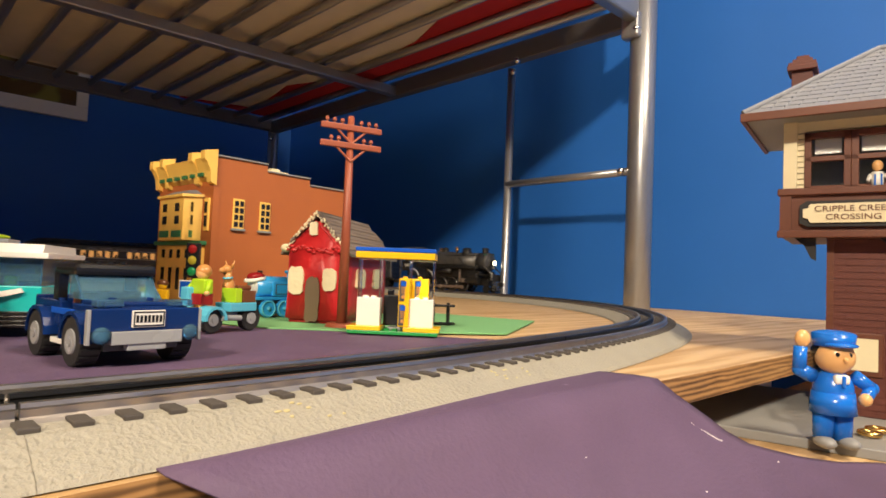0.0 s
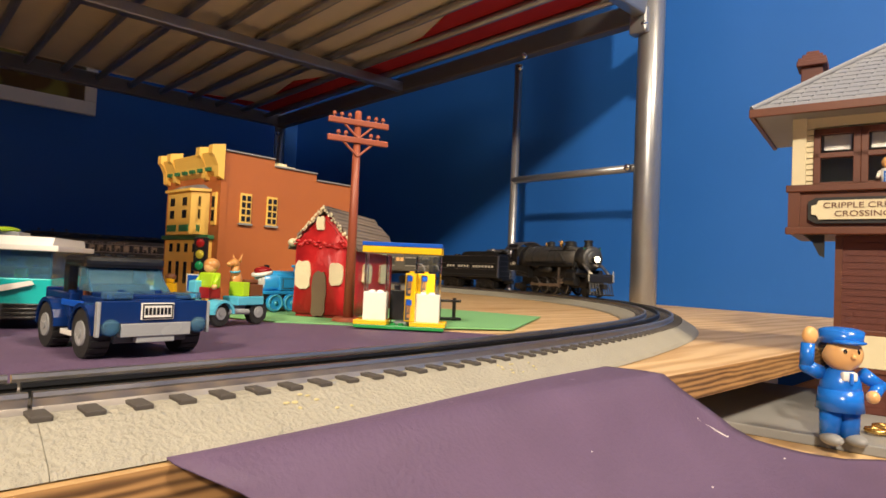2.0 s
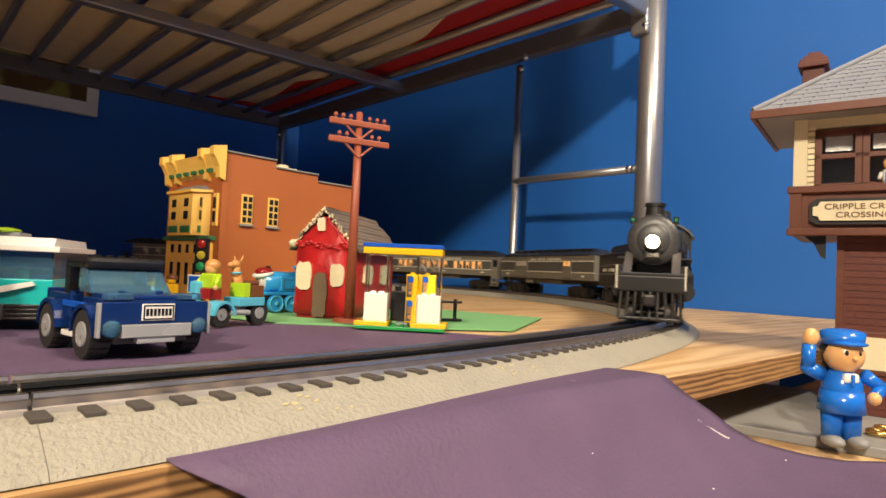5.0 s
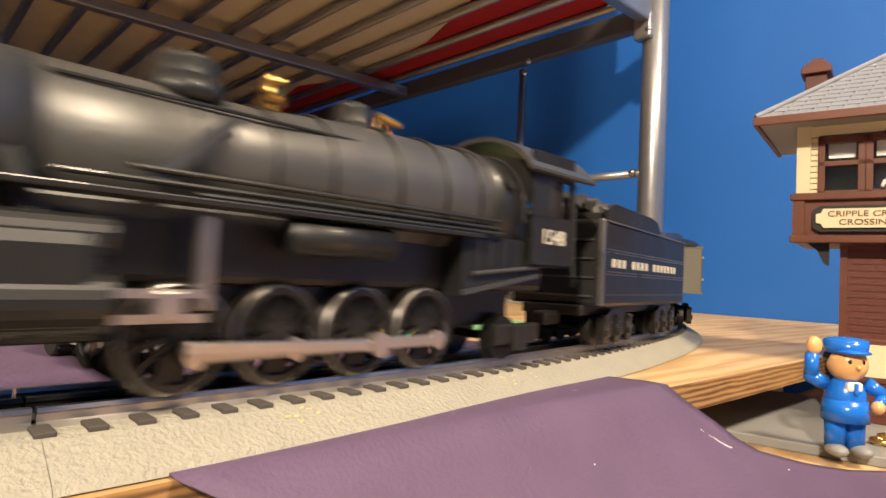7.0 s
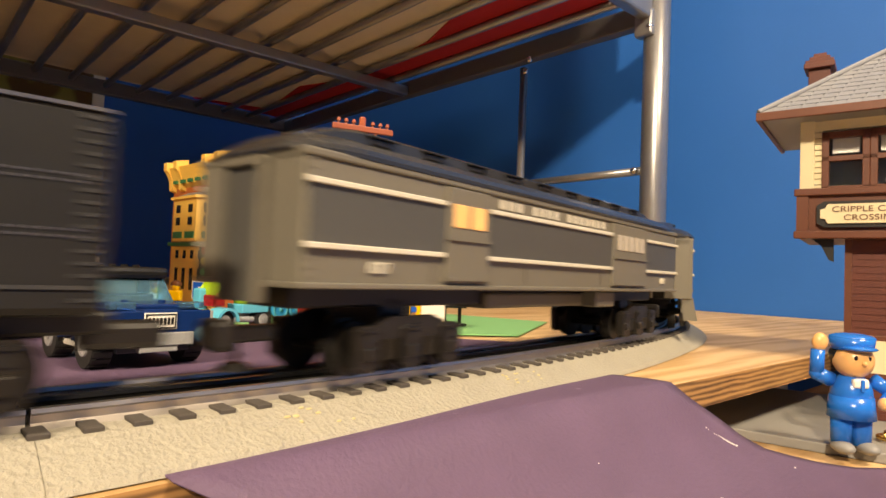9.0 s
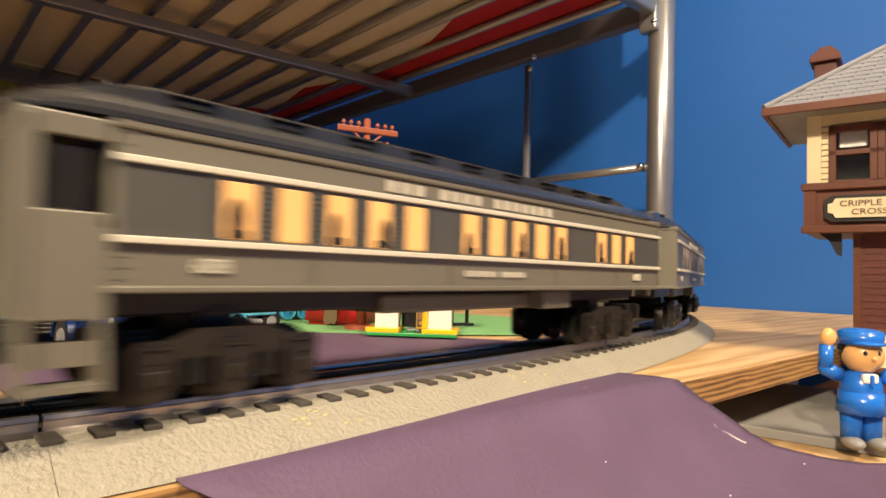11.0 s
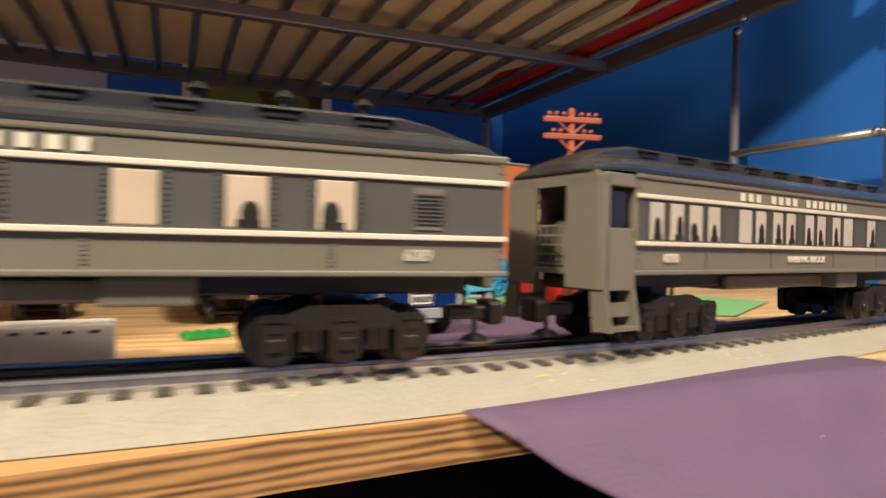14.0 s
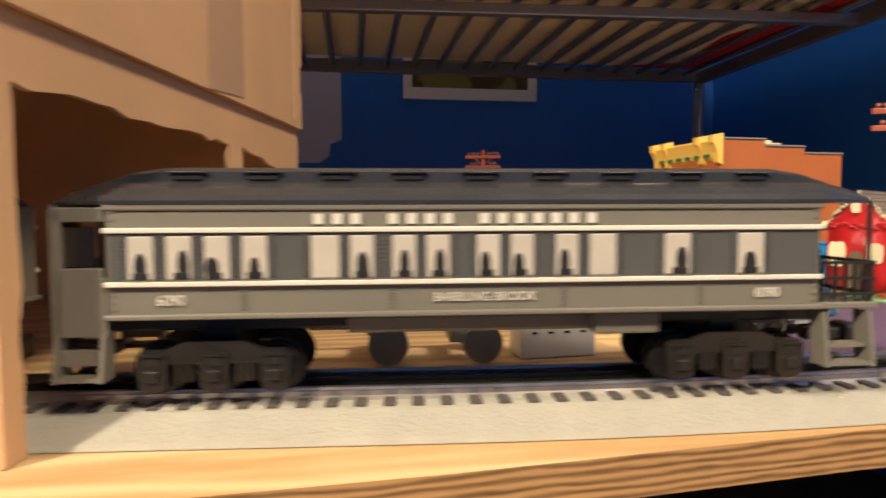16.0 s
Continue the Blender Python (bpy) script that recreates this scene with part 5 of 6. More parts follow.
        ball(bm, (rnd.uniform(-0.003, 0.002), y, z + rnd.uniform(-0.003, 0.002)), (r, r, r * 1.3), 8)
    part("glue_edge", bm, CREAM_BLOB, e, "rough cream glue along the gable", True)
    bm = B()
    for k in range(26):
        y = -Wd / 2 + Wd * k / 25
        r = rnd.uniform(0.0014, 0.0026)
        ball(bm, (-0.001, y, he - 0.002 + rnd.uniform(-0.004, 0.004)), (r * 0.8, r * 1.8, r), 8)
    part("paint_ridge", bm, RED_PAINT, e, "", True)
    bm = B()
    ball(bm, (0.002, Wd / 2 + 0.003, he - 0.001), (0.006, 0.006, 0.005), 10)
    part("glue_lump", bm, CREAM_BLOB, e, "", True)


red_house()


# ---- telegraph poles ----
def telegraph_pole(m, h):
    e = thing("telegraph_pole", m, "red-brown plastic telegraph pole with two crossarms", "telegraph pole", "telegraph poles")
    part("base", cyl(B(), (0, 0, 0), (0, 0, 0.004), 0.018, 0.015, seg=28), POLE, e)
    bm = B()
    cyl(bm, (0, 0, 0.004), (0, 0, h - 0.002), 0.0056, 0.0036, seg=18)
    ball(bm, (0, 0, h - 0.002), (0.0036, 0.0036, 0.002), 12)
    part("shaft", bm, POLE, e, "", True)
    for k, (z, xs) in enumerate(((h - 0.014, (-0.027, -0.019, -0.0105, 0.0105, 0.019, 0.027)), (h - 0.033, (-0.022, -0.014, 0.014, 0.022)))):
        arm = part("crossarm", box(B(), (0, -0.0035, z), (0.067, 0.004, 0.0062), 0.0008), POLE, e)
        for x in xs:
            bm = B()
            cyl(bm, (x, -0.0035, z + 0.003), (x, -0.0035, z + 0.0065), 0.0012, seg=8)
            cyl(bm, (x, -0.0035, z + 0.0055), (x, -0.0035, z + 0.0088), 0.0026, 0.0016, seg=12)
            part("insulator", bm, POLE, arm)
        for s in (-1, 1):
            part("brace", cyl(B(), (s * 0.0165, -0.003, z - 0.002), (0, -0.004, z - 0.017), 0.0013, seg=8), POLE, arm)
    return e


telegraph_pole(pose(0.476, 0.642, 0.0031, 0, 0, -16), 0.224)
telegraph_pole(pose(0.115, 1.183, 0.0005, 0, 0, -16), 0.219)


# ---- brick petrol station ----
def studs(bm, x0, y0, z, nx, ny, p=0.008, r=0.0024):
    for i in range(nx):
        for j in range(ny):
            cyl(bm, (x0 + p * i, y0 + p * j, z - 0.0002), (x0 + p * i, y0 + p * j, z + 0.0017), r, seg=12)
    return bm


def petrol_station():
    e = thing("toy_petrol_station", pose(0.451, 0.590, 0.0030, 0, 0, -47), "small toy-brick petrol station with blue roof", "toy building")
    bm = B()
    box(bm, (0.041, 0.014, 0.0016), (0.086, 0.046, 0.0032), 0.0004)
    studs(bm, 0.034, 0.0, 0.0032, 2, 4)
    part("baseplate", bm, BK_GREEN, e, "green studded baseplate")
    for x, w in ((0.013, 0.032), (0.068, 0.034)):
        part("yellow_plate", box(B(), (x, 0.010, 0.0052), (w, 0.034, 0.0040), 0.0004), BK_YELLOW, e)
    part("grey_plate", box(B(), (0.042, 0.016, 0.0046), (0.016, 0.018, 0.0026), 0.0004), BK_GREY, e)
    for x, w in ((0.0155, 0.0225), (0.066, 0.0245)):
        bm = B()
        box(bm, (x, 0.010, 0.0205), (w, 0.016, 0.027), 0.0005)
        studs(bm, x - 0.004, 0.006, 0.034, 2, 2)
        part("white_pillar", bm, BK_WHITE, e, "white brick pillar")
        bm = B()
        for dx, dy in ((-1, 0), (1, 0), (0, -1), (0, 1)):
            box(bm, (x + dx * (w / 2 - 0.001), 0.010 + dy * 0.007, 0.0525), (0.0014 if dx else w, 0.0014 if dy else 0.0145, 0.0365), 0.0003)
        part("clear_pillar", bm, CLEAR, e, "clear plastic pillar").visible_shadow = False
    part("roof_band", box(B(), (0.041, 0.010, 0.0752), (0.076, 0.032, 0.0062), 0.0005), BK_YELLOW, e)
    part("roof", box(B(), (0.041, 0.010, 0.0804), (0.077, 0.033, 0.0038), 0.0005), BK_BLUE, e, "blue flat roof plate")
    for x, y, wd in ((0.0505, 0.003, 0.010), (0.063, 0.021, 0.018)):
        bm = B()
        box(bm, (x, y, 0.0305), (wd, 0.016, 0.046), 0.0006)
        cyl(bm, (x, y, 0.0535), (x, y, 0.0555), 0.0024, seg=12)
        p = part("pump", bm, BK_YELLOW, e, "yellow petrol pump with blue display")
        for z in (0.019, 0.042):
            part("display", box(B(), (x - 0.0018, y - 0.0083, z), (0.0048, 0.0008, 0.020), 0.0003), BK_DARKGREY, p)
            part("screen", box(B(), (x - 0.0005, y - 0.0088, z + 0.0065), (0.0048, 0.0006, 0.0048)), BK_BLUE, p)
            part("dial", cyl(B(), (x - 0.0005, y - 0.0094, z - 0.006), (x - 0.0005, y - 0.0086, z - 0.006), 0.0018, seg=12), BK_TAN, p)
            bm = B()
            for k in range(4):
                box(bm, (x - 0.0005, y - 0.0088, z - 0.002 + 0.0017 * k), (0.0044, 0.0006, 0.0007))
            part("bars", bm, BK_TAN, p)
        bm = B()
        torus(bm, (x + 0.006, y, 0.057), (0, 1, 0), 0.006, 0.0007, 14, 6, math.pi * 0.55, math.pi)
        part("hose", bm, BK_GREY, p, "", True)
    bm = B()
    box(bm, (0.036, 0.030, 0.021), (0.018, 0.012, 0.030), 0.0006)
    box(bm, (0.033, 0.032, 0.0375), (0.006, 0.008, 0.008), 0.001)
    part("black_counter", bm, BK_BLACK, e, "black brick counter")


petrol_station()

rack = thing("bike_rack", pose(0.600, 0.622, 0.0030, 0, 0, -30), "small black plastic bicycle rack", "toy bike rack")
for x in (-0.009, 0.009):
    bm = B()
    cyl(bm, (x, 0, 0.002), (x, 0, 0.026), 0.0022, seg=12)
    cyl(bm, (x, 0, 0.0), (x, 0, 0.003), 0.004, seg=14)
    part("upright", bm, BK_BLACK, rack)
bm = B()
box(bm, (0, 0, 0.0225), (0.034, 0.004, 0.003), 0.0008)
part("bar", bm, BK_BLACK, rack)
part("foot_plate", box(B(), (0, 0, 0.0018), (0.034, 0.008, 0.0028), 0.0005), BK_BLACK, rack)


# ---- toy vehicles ----
def tyre_wheel(parent, x, y, r, w, s):
    bm = B()
    cyl(bm, (x, y - w / 2, r), (x, y + w / 2, r), r * 0.97, seg=28)
    for k in range(18):
        a = 6.2832 * k / 18
        box(bm, (x + r * 0.97 * math.cos(a), y, r + r * 0.97 * math.sin(a)), (0.0032, w * 0.9, 0.0016), 0, Matrix.Rotation(-a + math.pi / 2, 4, "Y"))
    t = part("tyre", bm, RUBBER, parent)
    bm = B()
    cyl(bm, (x, y + s * (w / 2 - 0.001), r), (x, y + s * (w / 2 + 0.0008), r), r * 0.56, r * 0.50, seg=22)
    cyl(bm, (x, y + s * w / 2, r), (x, y + s * (w / 2 + 0.0014), r), r * 0.2, seg=14)
    part("rim", bm, BK_GREY, t, "pale grey wheel rim")


def pickup():
    e = thing("toy_pickup", pose(0.224, 0.530, 0.0016, 0, 0, -83) @ Matrix.Scale(0.92, 4), "dark blue toy-brick pickup with black roof", "toy car")
    hw = 0.033
    part("chassis", box(B(), (0.0, 0, 0.014), (0.098, 0.046, 0.008), 0.0006), BK_DARKGREY, e)
    bm = B()
    box(bm, (0.030, 0, 0.0325), (0.040, 0.056, 0.010), 0.0008)
    box(bm, (0.033, 0, 0.0385), (0.034, 0.050, 0.0035), 0.0012)
    box(bm, (-0.030, 0.026, 0.030), (0.046, 0.006, 0.016), 0.0008)
    box(bm, (-0.030, -0.026, 0.030), (0.046, 0.006, 0.016), 0.0008)
    box(bm, (-0.0515, 0, 0.031), (0.005, 0.058, 0.018), 0.0008)
    box(bm, (0.0, 0, 0.0235), (0.092, 0.056, 0.008), 0.0006)
    studs(bm, 0.030, -0.012, 0.0402, 1, 2, 0.024)
    studs(bm, -0.012, 0.026, 0.038, 1, 1)
    studs(bm, -0.012, -0.026, 0.038, 1, 1)
    part("body", bm, BK_NAVY, e, "navy blue brick body")
    part("side_stripe", box(B(), (-0.003, -0.0285, 0.0315), (0.034, 0.003, 0.004), 0.0004), BK_BLUE, e)
    part("side_stripe", box(B(), (-0.003, 0.0285, 0.0315), (0.034, 0.003, 0.004), 0.0004), BK_BLUE, e)
    for x in (0.031, -0.031):
        for s in (-1, 1):
            bm = B()
            arc = [(x + 0.0185 * math.cos(a), 0.0155 + 0.0185 * math.sin(a)) for a in [math.pi * k / 10 for k in range(11)]]
            inner = [(x + 0.0160 * math.cos(a), 0.0155 + 0.0160 * math.sin(a)) for a in [math.pi * k / 10 for k in range(11)]]
            prism(bm, arc + inner[::-1], "y", s * 0.0255, s * 0.036)
            part("mudguard", bm, BK_NAVY, e)
            tyre_wheel(e, x, s * 0.029, 0.0152, 0.012, s)
    f = part("front", box(B(), (0.0525, 0, 0.0295), (0.006, 0.067, 0.014), 0.0006), BK_NAVY, e)
    pl = part("plate", box(B(), (0.0560, 0, 0.0300), (0.0014, 0.0205, 0.0105), 0.0003), BK_WHITE, f, "white plate with dark bars")
    bm = B()
    for z in (0.0258, 0.0342):
        box(bm, (0.0568, 0, z), (0.0004, 0.0185, 0.0008))
    for y in (-0.0092, 0.0092):
        box(bm, (0.0568, y, 0.0300), (0.0004, 0.0008, 0.0092))
    for k in range(7):
        box(bm, (0.0568, -0.0072 + 0.0024 * k, 0.0300), (0.0004, 0.0016, 0.0044))
    part("bars", bm, BK_BLACK, pl)
    bm = B()
    box(bm, (0.0540, 0, 0.0185), (0.006, 0.044, 0.0082), 0.0006)
    box(bm, (0.0530, 0, 0.0135), (0.006, 0.024, 0.006), 0.0006)
    part("bumper", bm, BK_GREY, e, "grey front bumper")
    for s in (-1, 1):
        bm = B()
        cyl(bm, (0.050, s * 0.0275, 0.0205), (0.0565, s * 0.0275, 0.0205), 0.0052, seg=18)
        ball(bm, (0.0565, s * 0.0275, 0.0205), (0.0025, 0.005, 0.005), 14)
        part("headlight", bm, CLEAR_BLUE, e, "clear light-blue headlight", True)
        part("lamp_block", box(B(), (0.049, s * 0.022, 0.0395), (0.008, 0.016, 0.0042), 0.0006), CLEAR_BLUE, e)
        part("side_step", box(B(), (0.0, s * 0.027, 0.0125), (0.026, 0.010, 0.0035), 0.0005), BK_WHITE, e)
        part("corner_tile", box(B(), (0.0538, s * 0.0345, 0.0255), (0.004, 0.0020, 0.021), 0.0004), BK_GREY, e)
    bm = B()
    loft(bm, [[(0.018, -0.026, 0.040), (0.018, 0.026, 0.040), (0.016, 0.026, 0.040), (0.016, -0.026, 0.040)], [(0.004, -0.023, 0.0555), (0.004, 0.023, 0.0555), (0.002, 0.023, 0.0555), (0.002, -0.023, 0.0555)]])
    bmesh.ops.recalc_face_normals(bm, faces=bm.faces[:])
    for s in (-1, 1):
        prism(bm, [(0.017, 0.040), (0.003, 0.0555), (-0.004, 0.0555), (-0.004, 0.040)], "y", s * 0.0245 - 0.0006, s * 0.0245 + 0.0006)
    part("windscreen", bm, CLEAR_BLUE, e, "clear light-blue windscreen")
    bm = B()
    box(bm, (-0.011, 0, 0.0590), (0.038, 0.053, 0.0085), 0.0032)
    for s in (-1, 1):
        box(bm, (-0.0255, s * 0.023, 0.0475), (0.009, 0.006, 0.021), 0.0005)
    studs(bm, -0.014, -0.012, 0.0630, 1, 4)
    part("roof", bm, BK_BLACK, e, "black cab roof with studs")
    bm = B()
    box(bm, (-0.006, 0.0, 0.038), (0.012, 0.040, 0.012), 0.001)
    part("seat", bm, BK_BROWN, e)


pickup()


def camper():
    e = thing("toy_camper_van", pose(0.199, 0.722, 0.0012, 0, 0, -114), "teal and white toy-brick camper van", "toy van")
    hw = 0.037
    bm = B()
    box(bm, (0.0, 0, 0.0285), (0.12, 2 * hw, 0.021), 0.001)
    part("body", bm, BK_TEAL, e, "teal lower body")
    bm = B()
    box(bm, (0.0585, 0, 0.014), (0.006, 2 * hw, 0.012), 0.0008)
    gr = part("grille", bm, BK_DARKGREY, e)
    for k in range(4):
        part("bar", box(B(), (0.0625, 0.018, 0.0095 + 0.0032 * k), (0.002, 0.022, 0.0016), 0.0004), BK_BLACK, gr)
        part("bar", box(B(), (0.0625, -0.018, 0.0095 + 0.0032 * k), (0.002, 0.022, 0.0016), 0.0004), BK_BLACK, gr)
    bm = B()
    prism(bm, [(-0.026, 0.0345), (-0.024, 0.0375), (0.0, 0.0325), (0.024, 0.0375), (0.026, 0.0345), (0.004, 0.0285), (-0.004, 0.0285)], "x", 0.0595, 0.0640)
    part("front_emblem", bm, BK_WHITE, e, "white angled front bar")
    bm = B()
    for dx, dy, sx, sy in ((0.056, 0, 0.002, 2 * hw - 0.002), (-0.001, hw - 0.002, 0.113, 0.002), (-0.001, -hw + 0.002, 0.113, 0.002)):
        box(bm, (dx, dy, 0.0495), (sx, sy, 0.022), 0.0004)
    part("glazing", bm, CLEAR_BLUE, e, "clear light-blue glazing")
    for y in (-0.015, 0.010):
        part("seat", box(B(), (0.035, y, 0.042), (0.006, 0.008, 0.008), 0.0006), BK_LIME, e)
    bm = B()
    box(bm, (0.0, 0, 0.0625), (0.128, 2 * hw + 0.008, 0.0045), 0.0006)
    part("roof", bm, BK_WHITE, e)
    bm = B()
    prism(bm, [(0.056, 0.0648), (0.050, 0.0712), (-0.050, 0.0712), (-0.056, 0.0648)], "y", -hw + 0.002, hw - 0.002)
    part("roof_cap", bm, BK_WHITE, e)
    bm = B()
    box(bm, (0.03, -0.004, 0.0728), (0.03, 0.026, 0.0034), 0.0008)
    part("roof_box", bm, BK_GREY, e)
    bm = B()
    ball(bm, (0.034, -0.002, 0.0760), (0.018, 0.008, 0.0024), 16)
    part("surfboard", bm, BK_LIME, e, "lime green board on the roof", True)
    for x in (0.036, -0.036):
        for s in (-1, 1):
            tyre_wheel(e, x, s * 0.030, 0.0120, 0.010, s)


camper()


def mesh_figure(name, m, shapes, label, category):
    """A doll as one plain mesh: shapes are (kind, numbers, material)."""
    bm = B()
    mats = []
    for kind, args, mt in shapes:
        if mt not in mats:
            mats.append(mt)
        before = set(bm.faces)
        {"ball": ball, "box": box, "cyl": cyl}[kind](bm, *args)
        for f in bm.faces:
            if f not in before:
                f.material_index = mats.index(mt)
                f.smooth = kind != "box"
    ob = part(name, bm, mats)
    ob.matrix_world = m
    return tagged(ob, label, category)


def motor_trike():
    e = thing("toy_sidecar_bike", pose(0.345, 0.652, 0.0030, 0, 0, 199), "light blue toy-brick motorbike with sidecar", "toy motorbike")
    part("frame", box(B(), (0.0, 0.006, 0.0145), (0.050, 0.008, 0.008), 0.001), BK_GREY, e)
    bm = B()
    arc = [(0.019 + 0.0125 * math.cos(a), 0.0105 + 0.0125 * math.sin(a)) for a in [math.pi * k / 8 for k in range(9)]]
    prism(bm, arc + [(0.019 + 0.010 * math.cos(a), 0.0105 + 0.010 * math.sin(a)) for a in [math.pi * k / 8 for k in range(8, -1, -1)]], "y", 0.006, 0.022)
    part("mudguard", bm, BK_AZURE, e)
    tyre_wheel(e, 0.019, 0.014, 0.0108, 0.007, 1)
    tyre_wheel(e, 0.022, -0.012, 0.0108, 0.007, -1)
    tyre_wheel(e, -0.026, 0.014, 0.0108, 0.007, 1)
    bm = B()
    box(bm, (-0.014, 0.010, 0.0215), (0.032, 0.020, 0.008), 0.0008)
    box(bm, (0.026, -0.008, 0.027), (0.008, 0.010, 0.024), 0.0015)
    part("sidecar", bm, BK_AZURE, e, "light blue sidecar tub")
    part("seat", box(B(), (-0.008, 0.010, 0.0320), (0.008, 0.018, 0.013), 0.0006), BK_LIME, e)
    bm = B()
    box(bm, (-0.021, 0.010, 0.0310), (0.016, 0.018, 0.011), 0.0006)
    cyl(bm, (-0.029, 0.010, 0.0385), (-0.013, 0.010, 0.0385), 0.0026, seg=12)
    part("chest", bm, BK_BROWN, e, "brown studded chest")
    part("exhaust", cyl(B(), (-0.012, 0.018, 0.0115), (0.010, 0.018, 0.0125), 0.0026, seg=12), BK_GREY, e)
    part("lamp", ball(B(), (-0.031, 0.014, 0.026), (0.003, 0.003, 0.003), 10), CLEAR_BLUE, e, "", True)


motor_trike()
mesh_figure("rider_figure", pose(0.3275, 0.6440, 0.0255, 0, 0, 199), [
    ("box", ((0.0, 0.0, 0.0060), (0.014, 0.014, 0.010), 0.001), BK_RED),
    ("box", ((0.0, 0.0, 0.0172), (0.010, 0.017, 0.0135), 0.0015), BK_LIME),
    ("cyl", ((0.0, 0.0095, 0.0215), (0.006, 0.0125, 0.0125), 0.0024, 0.002, 10), BK_LIME),
    ("cyl", ((0.0, -0.0095, 0.0215), (0.006, -0.0125, 0.0125), 0.0024, 0.002, 10), BK_LIME),
    ("ball", ((0.006, 0.0128, 0.0118), (0.0024, 0.0024, 0.0024), 8), BK_SKIN),
    ("ball", ((0.0, 0.0, 0.0290), (0.0058, 0.0058, 0.0062), 14), BK_SKIN),
    ("ball", ((-0.0012, 0.0, 0.0308), (0.0068, 0.0070, 0.0062), 14), BK_TAN)], "small seated plastic figure in lime green top", "toy figure")
mesh_figure("dog_figure", pose(0.359, 0.660, 0.0300, 0, 0, 199), [
    ("ball", ((0.0, 0.0, 0.0100), (0.0062, 0.0056, 0.0120), 14), BK_TAN),
    ("cyl", ((0.001, 0.0, 0.016), (0.002, 0.0, 0.026), 0.0042, 0.0036, 14), BK_TAN),
    ("cyl", ((0.0015, 0.0, 0.0198), (0.0017, 0.0, 0.0214), 0.0048, 0.0047, 14), BK_AZURE),
    ("ball", ((0.003, 0.0, 0.0285), (0.0052, 0.0042, 0.0042), 12), BK_TAN),
    ("ball", ((0.0085, 0.0, 0.0275), (0.0036, 0.0030, 0.0028), 10), BK_TAN),
    ("cyl", ((0.000, 0.003, 0.030), (-0.002, 0.0042, 0.0375), 0.0018, 0.0004, 8), BK_TAN),
    ("cyl", ((0.000, -0.003, 0.030), (0.001, -0.0046, 0.0365), 0.0018, 0.0004, 8), BK_TAN),
    ("cyl", ((0.005, 0.003, 0.012), (0.009, 0.003, 0.001), 0.0018, 0.0018, 8), BK_TAN)], "small brown seated toy dog figure with blue collar", "toy dog")


def toy_engine():
    e = thing("toy_tank_engine", pose(0.464, 0.783, 0.0030, 0, 0, 184), "bright blue wooden toy tank engine with red cap", "toy engine")
    bm = B()
    box(bm, (-0.010, 0, 0.0175), (0.080, 0.026, 0.006), 0.0012)
    part("frame", bm, BLACK, e)
    part("running_board", box(B(), (-0.010, 0, 0.0225), (0.084, 0.030, 0.004), 0.001), ENGINE_BLUE, e)
    bm = B()
    cyl(bm, (-0.030, 0, 0.035), (0.020, 0, 0.035), 0.0135, seg=26)
    part("boiler", bm, ENGINE_BLUE, e, "", True)
    for s in (-1, 1):
        tank = part("side_tank", box(B(), (-0.018, s * 0.0125, 0.0335), (0.040, 0.006, 0.017), 0.0012), ENGINE_BLUE, e)
        part("panel_line", box(B(), (-0.018, s * 0.0158, 0.0335), (0.034, 0.0006, 0.012)), BK_DARKGREY, tank)
        part("panel", box(B(), (-0.018, s * 0.0161, 0.0335), (0.032, 0.0006, 0.0105)), ENGINE_BLUE, tank)
    bm = B()
    box(bm, (-0.042, 0, 0.039), (0.016, 0.028, 0.028), 0.001)
    box(bm, (-0.042, 0, 0.0545), (0.022, 0.030, 0.0035), 0.0014)
    part("cab", bm, ENGINE_BLUE, e)
    bm = B()
    ball(bm, (0.0195, 0, 0.035), (0.0045, 0.0112, 0.0115), 20)
    ball(bm, (0.0245, 0, 0.0335), (0.002, 0.002, 0.002), 8)
    part("front_disc", bm, FACE_GREY, e, "round grey front disc", True)
    bm = B()
    for s in (-1, 1):
        ball(bm, (0.0228, s * 0.0042, 0.0375), (0.0016, 0.0026, 0.0026), 10)
    part("front_lamp", bm, BK_WHITE, e, "", True)
    bm = B()
    ball(bm, (0.017, 0, 0.0475), (0.0105, 0.0105, 0.0058), 18)
    cp = part("cap", bm, BK_RED, e, "red cap with white trim", True)
    bm = B()
    torus(bm, (0.018, 0, 0.0445), (0.2, 0, 1), 0.0105, 0.0024, 22, 8)
    part("cap_trim", bm, BK_WHITE, cp, "", True)
    for x in (0.008, -0.014, -0.036):
        for s in (-1, 1):
            bm = B()
            cyl(bm, (x, s * 0.0125, 0.0105), (x, s * 0.0165, 0.0105), 0.0105, seg=24)
            w = part("wheel", bm, ENGINE_BLUE, e, "blue wheel")
            bm = B()
            torus(bm, (x, s * 0.0168, 0.0105), (0, 1, 0), 0.0088, 0.0011, 24, 6)
            ball(bm, (x, s * 0.0172, 0.0105), (0.0026, 0.0016, 0.0026), 10)
            part("wheel_ring", bm, BK_AZURE, w, "", True)
    bm = B()
    for s in (-1, 1):
        cyl(bm, (0.024, s * 0.0, 0.015), (0.034, s * 0.0, 0.015), 0.0055, seg=16)
    part("coupling_magnet", bm, CHROME, e, "round metal coupling magnet")
    bm = B()
    cyl(bm, (0.012, 0, 0.046), (0.012, 0, 0.055), 0.003, seg=14)
    part("chimney", bm, BLACK, e)


toy_engine()


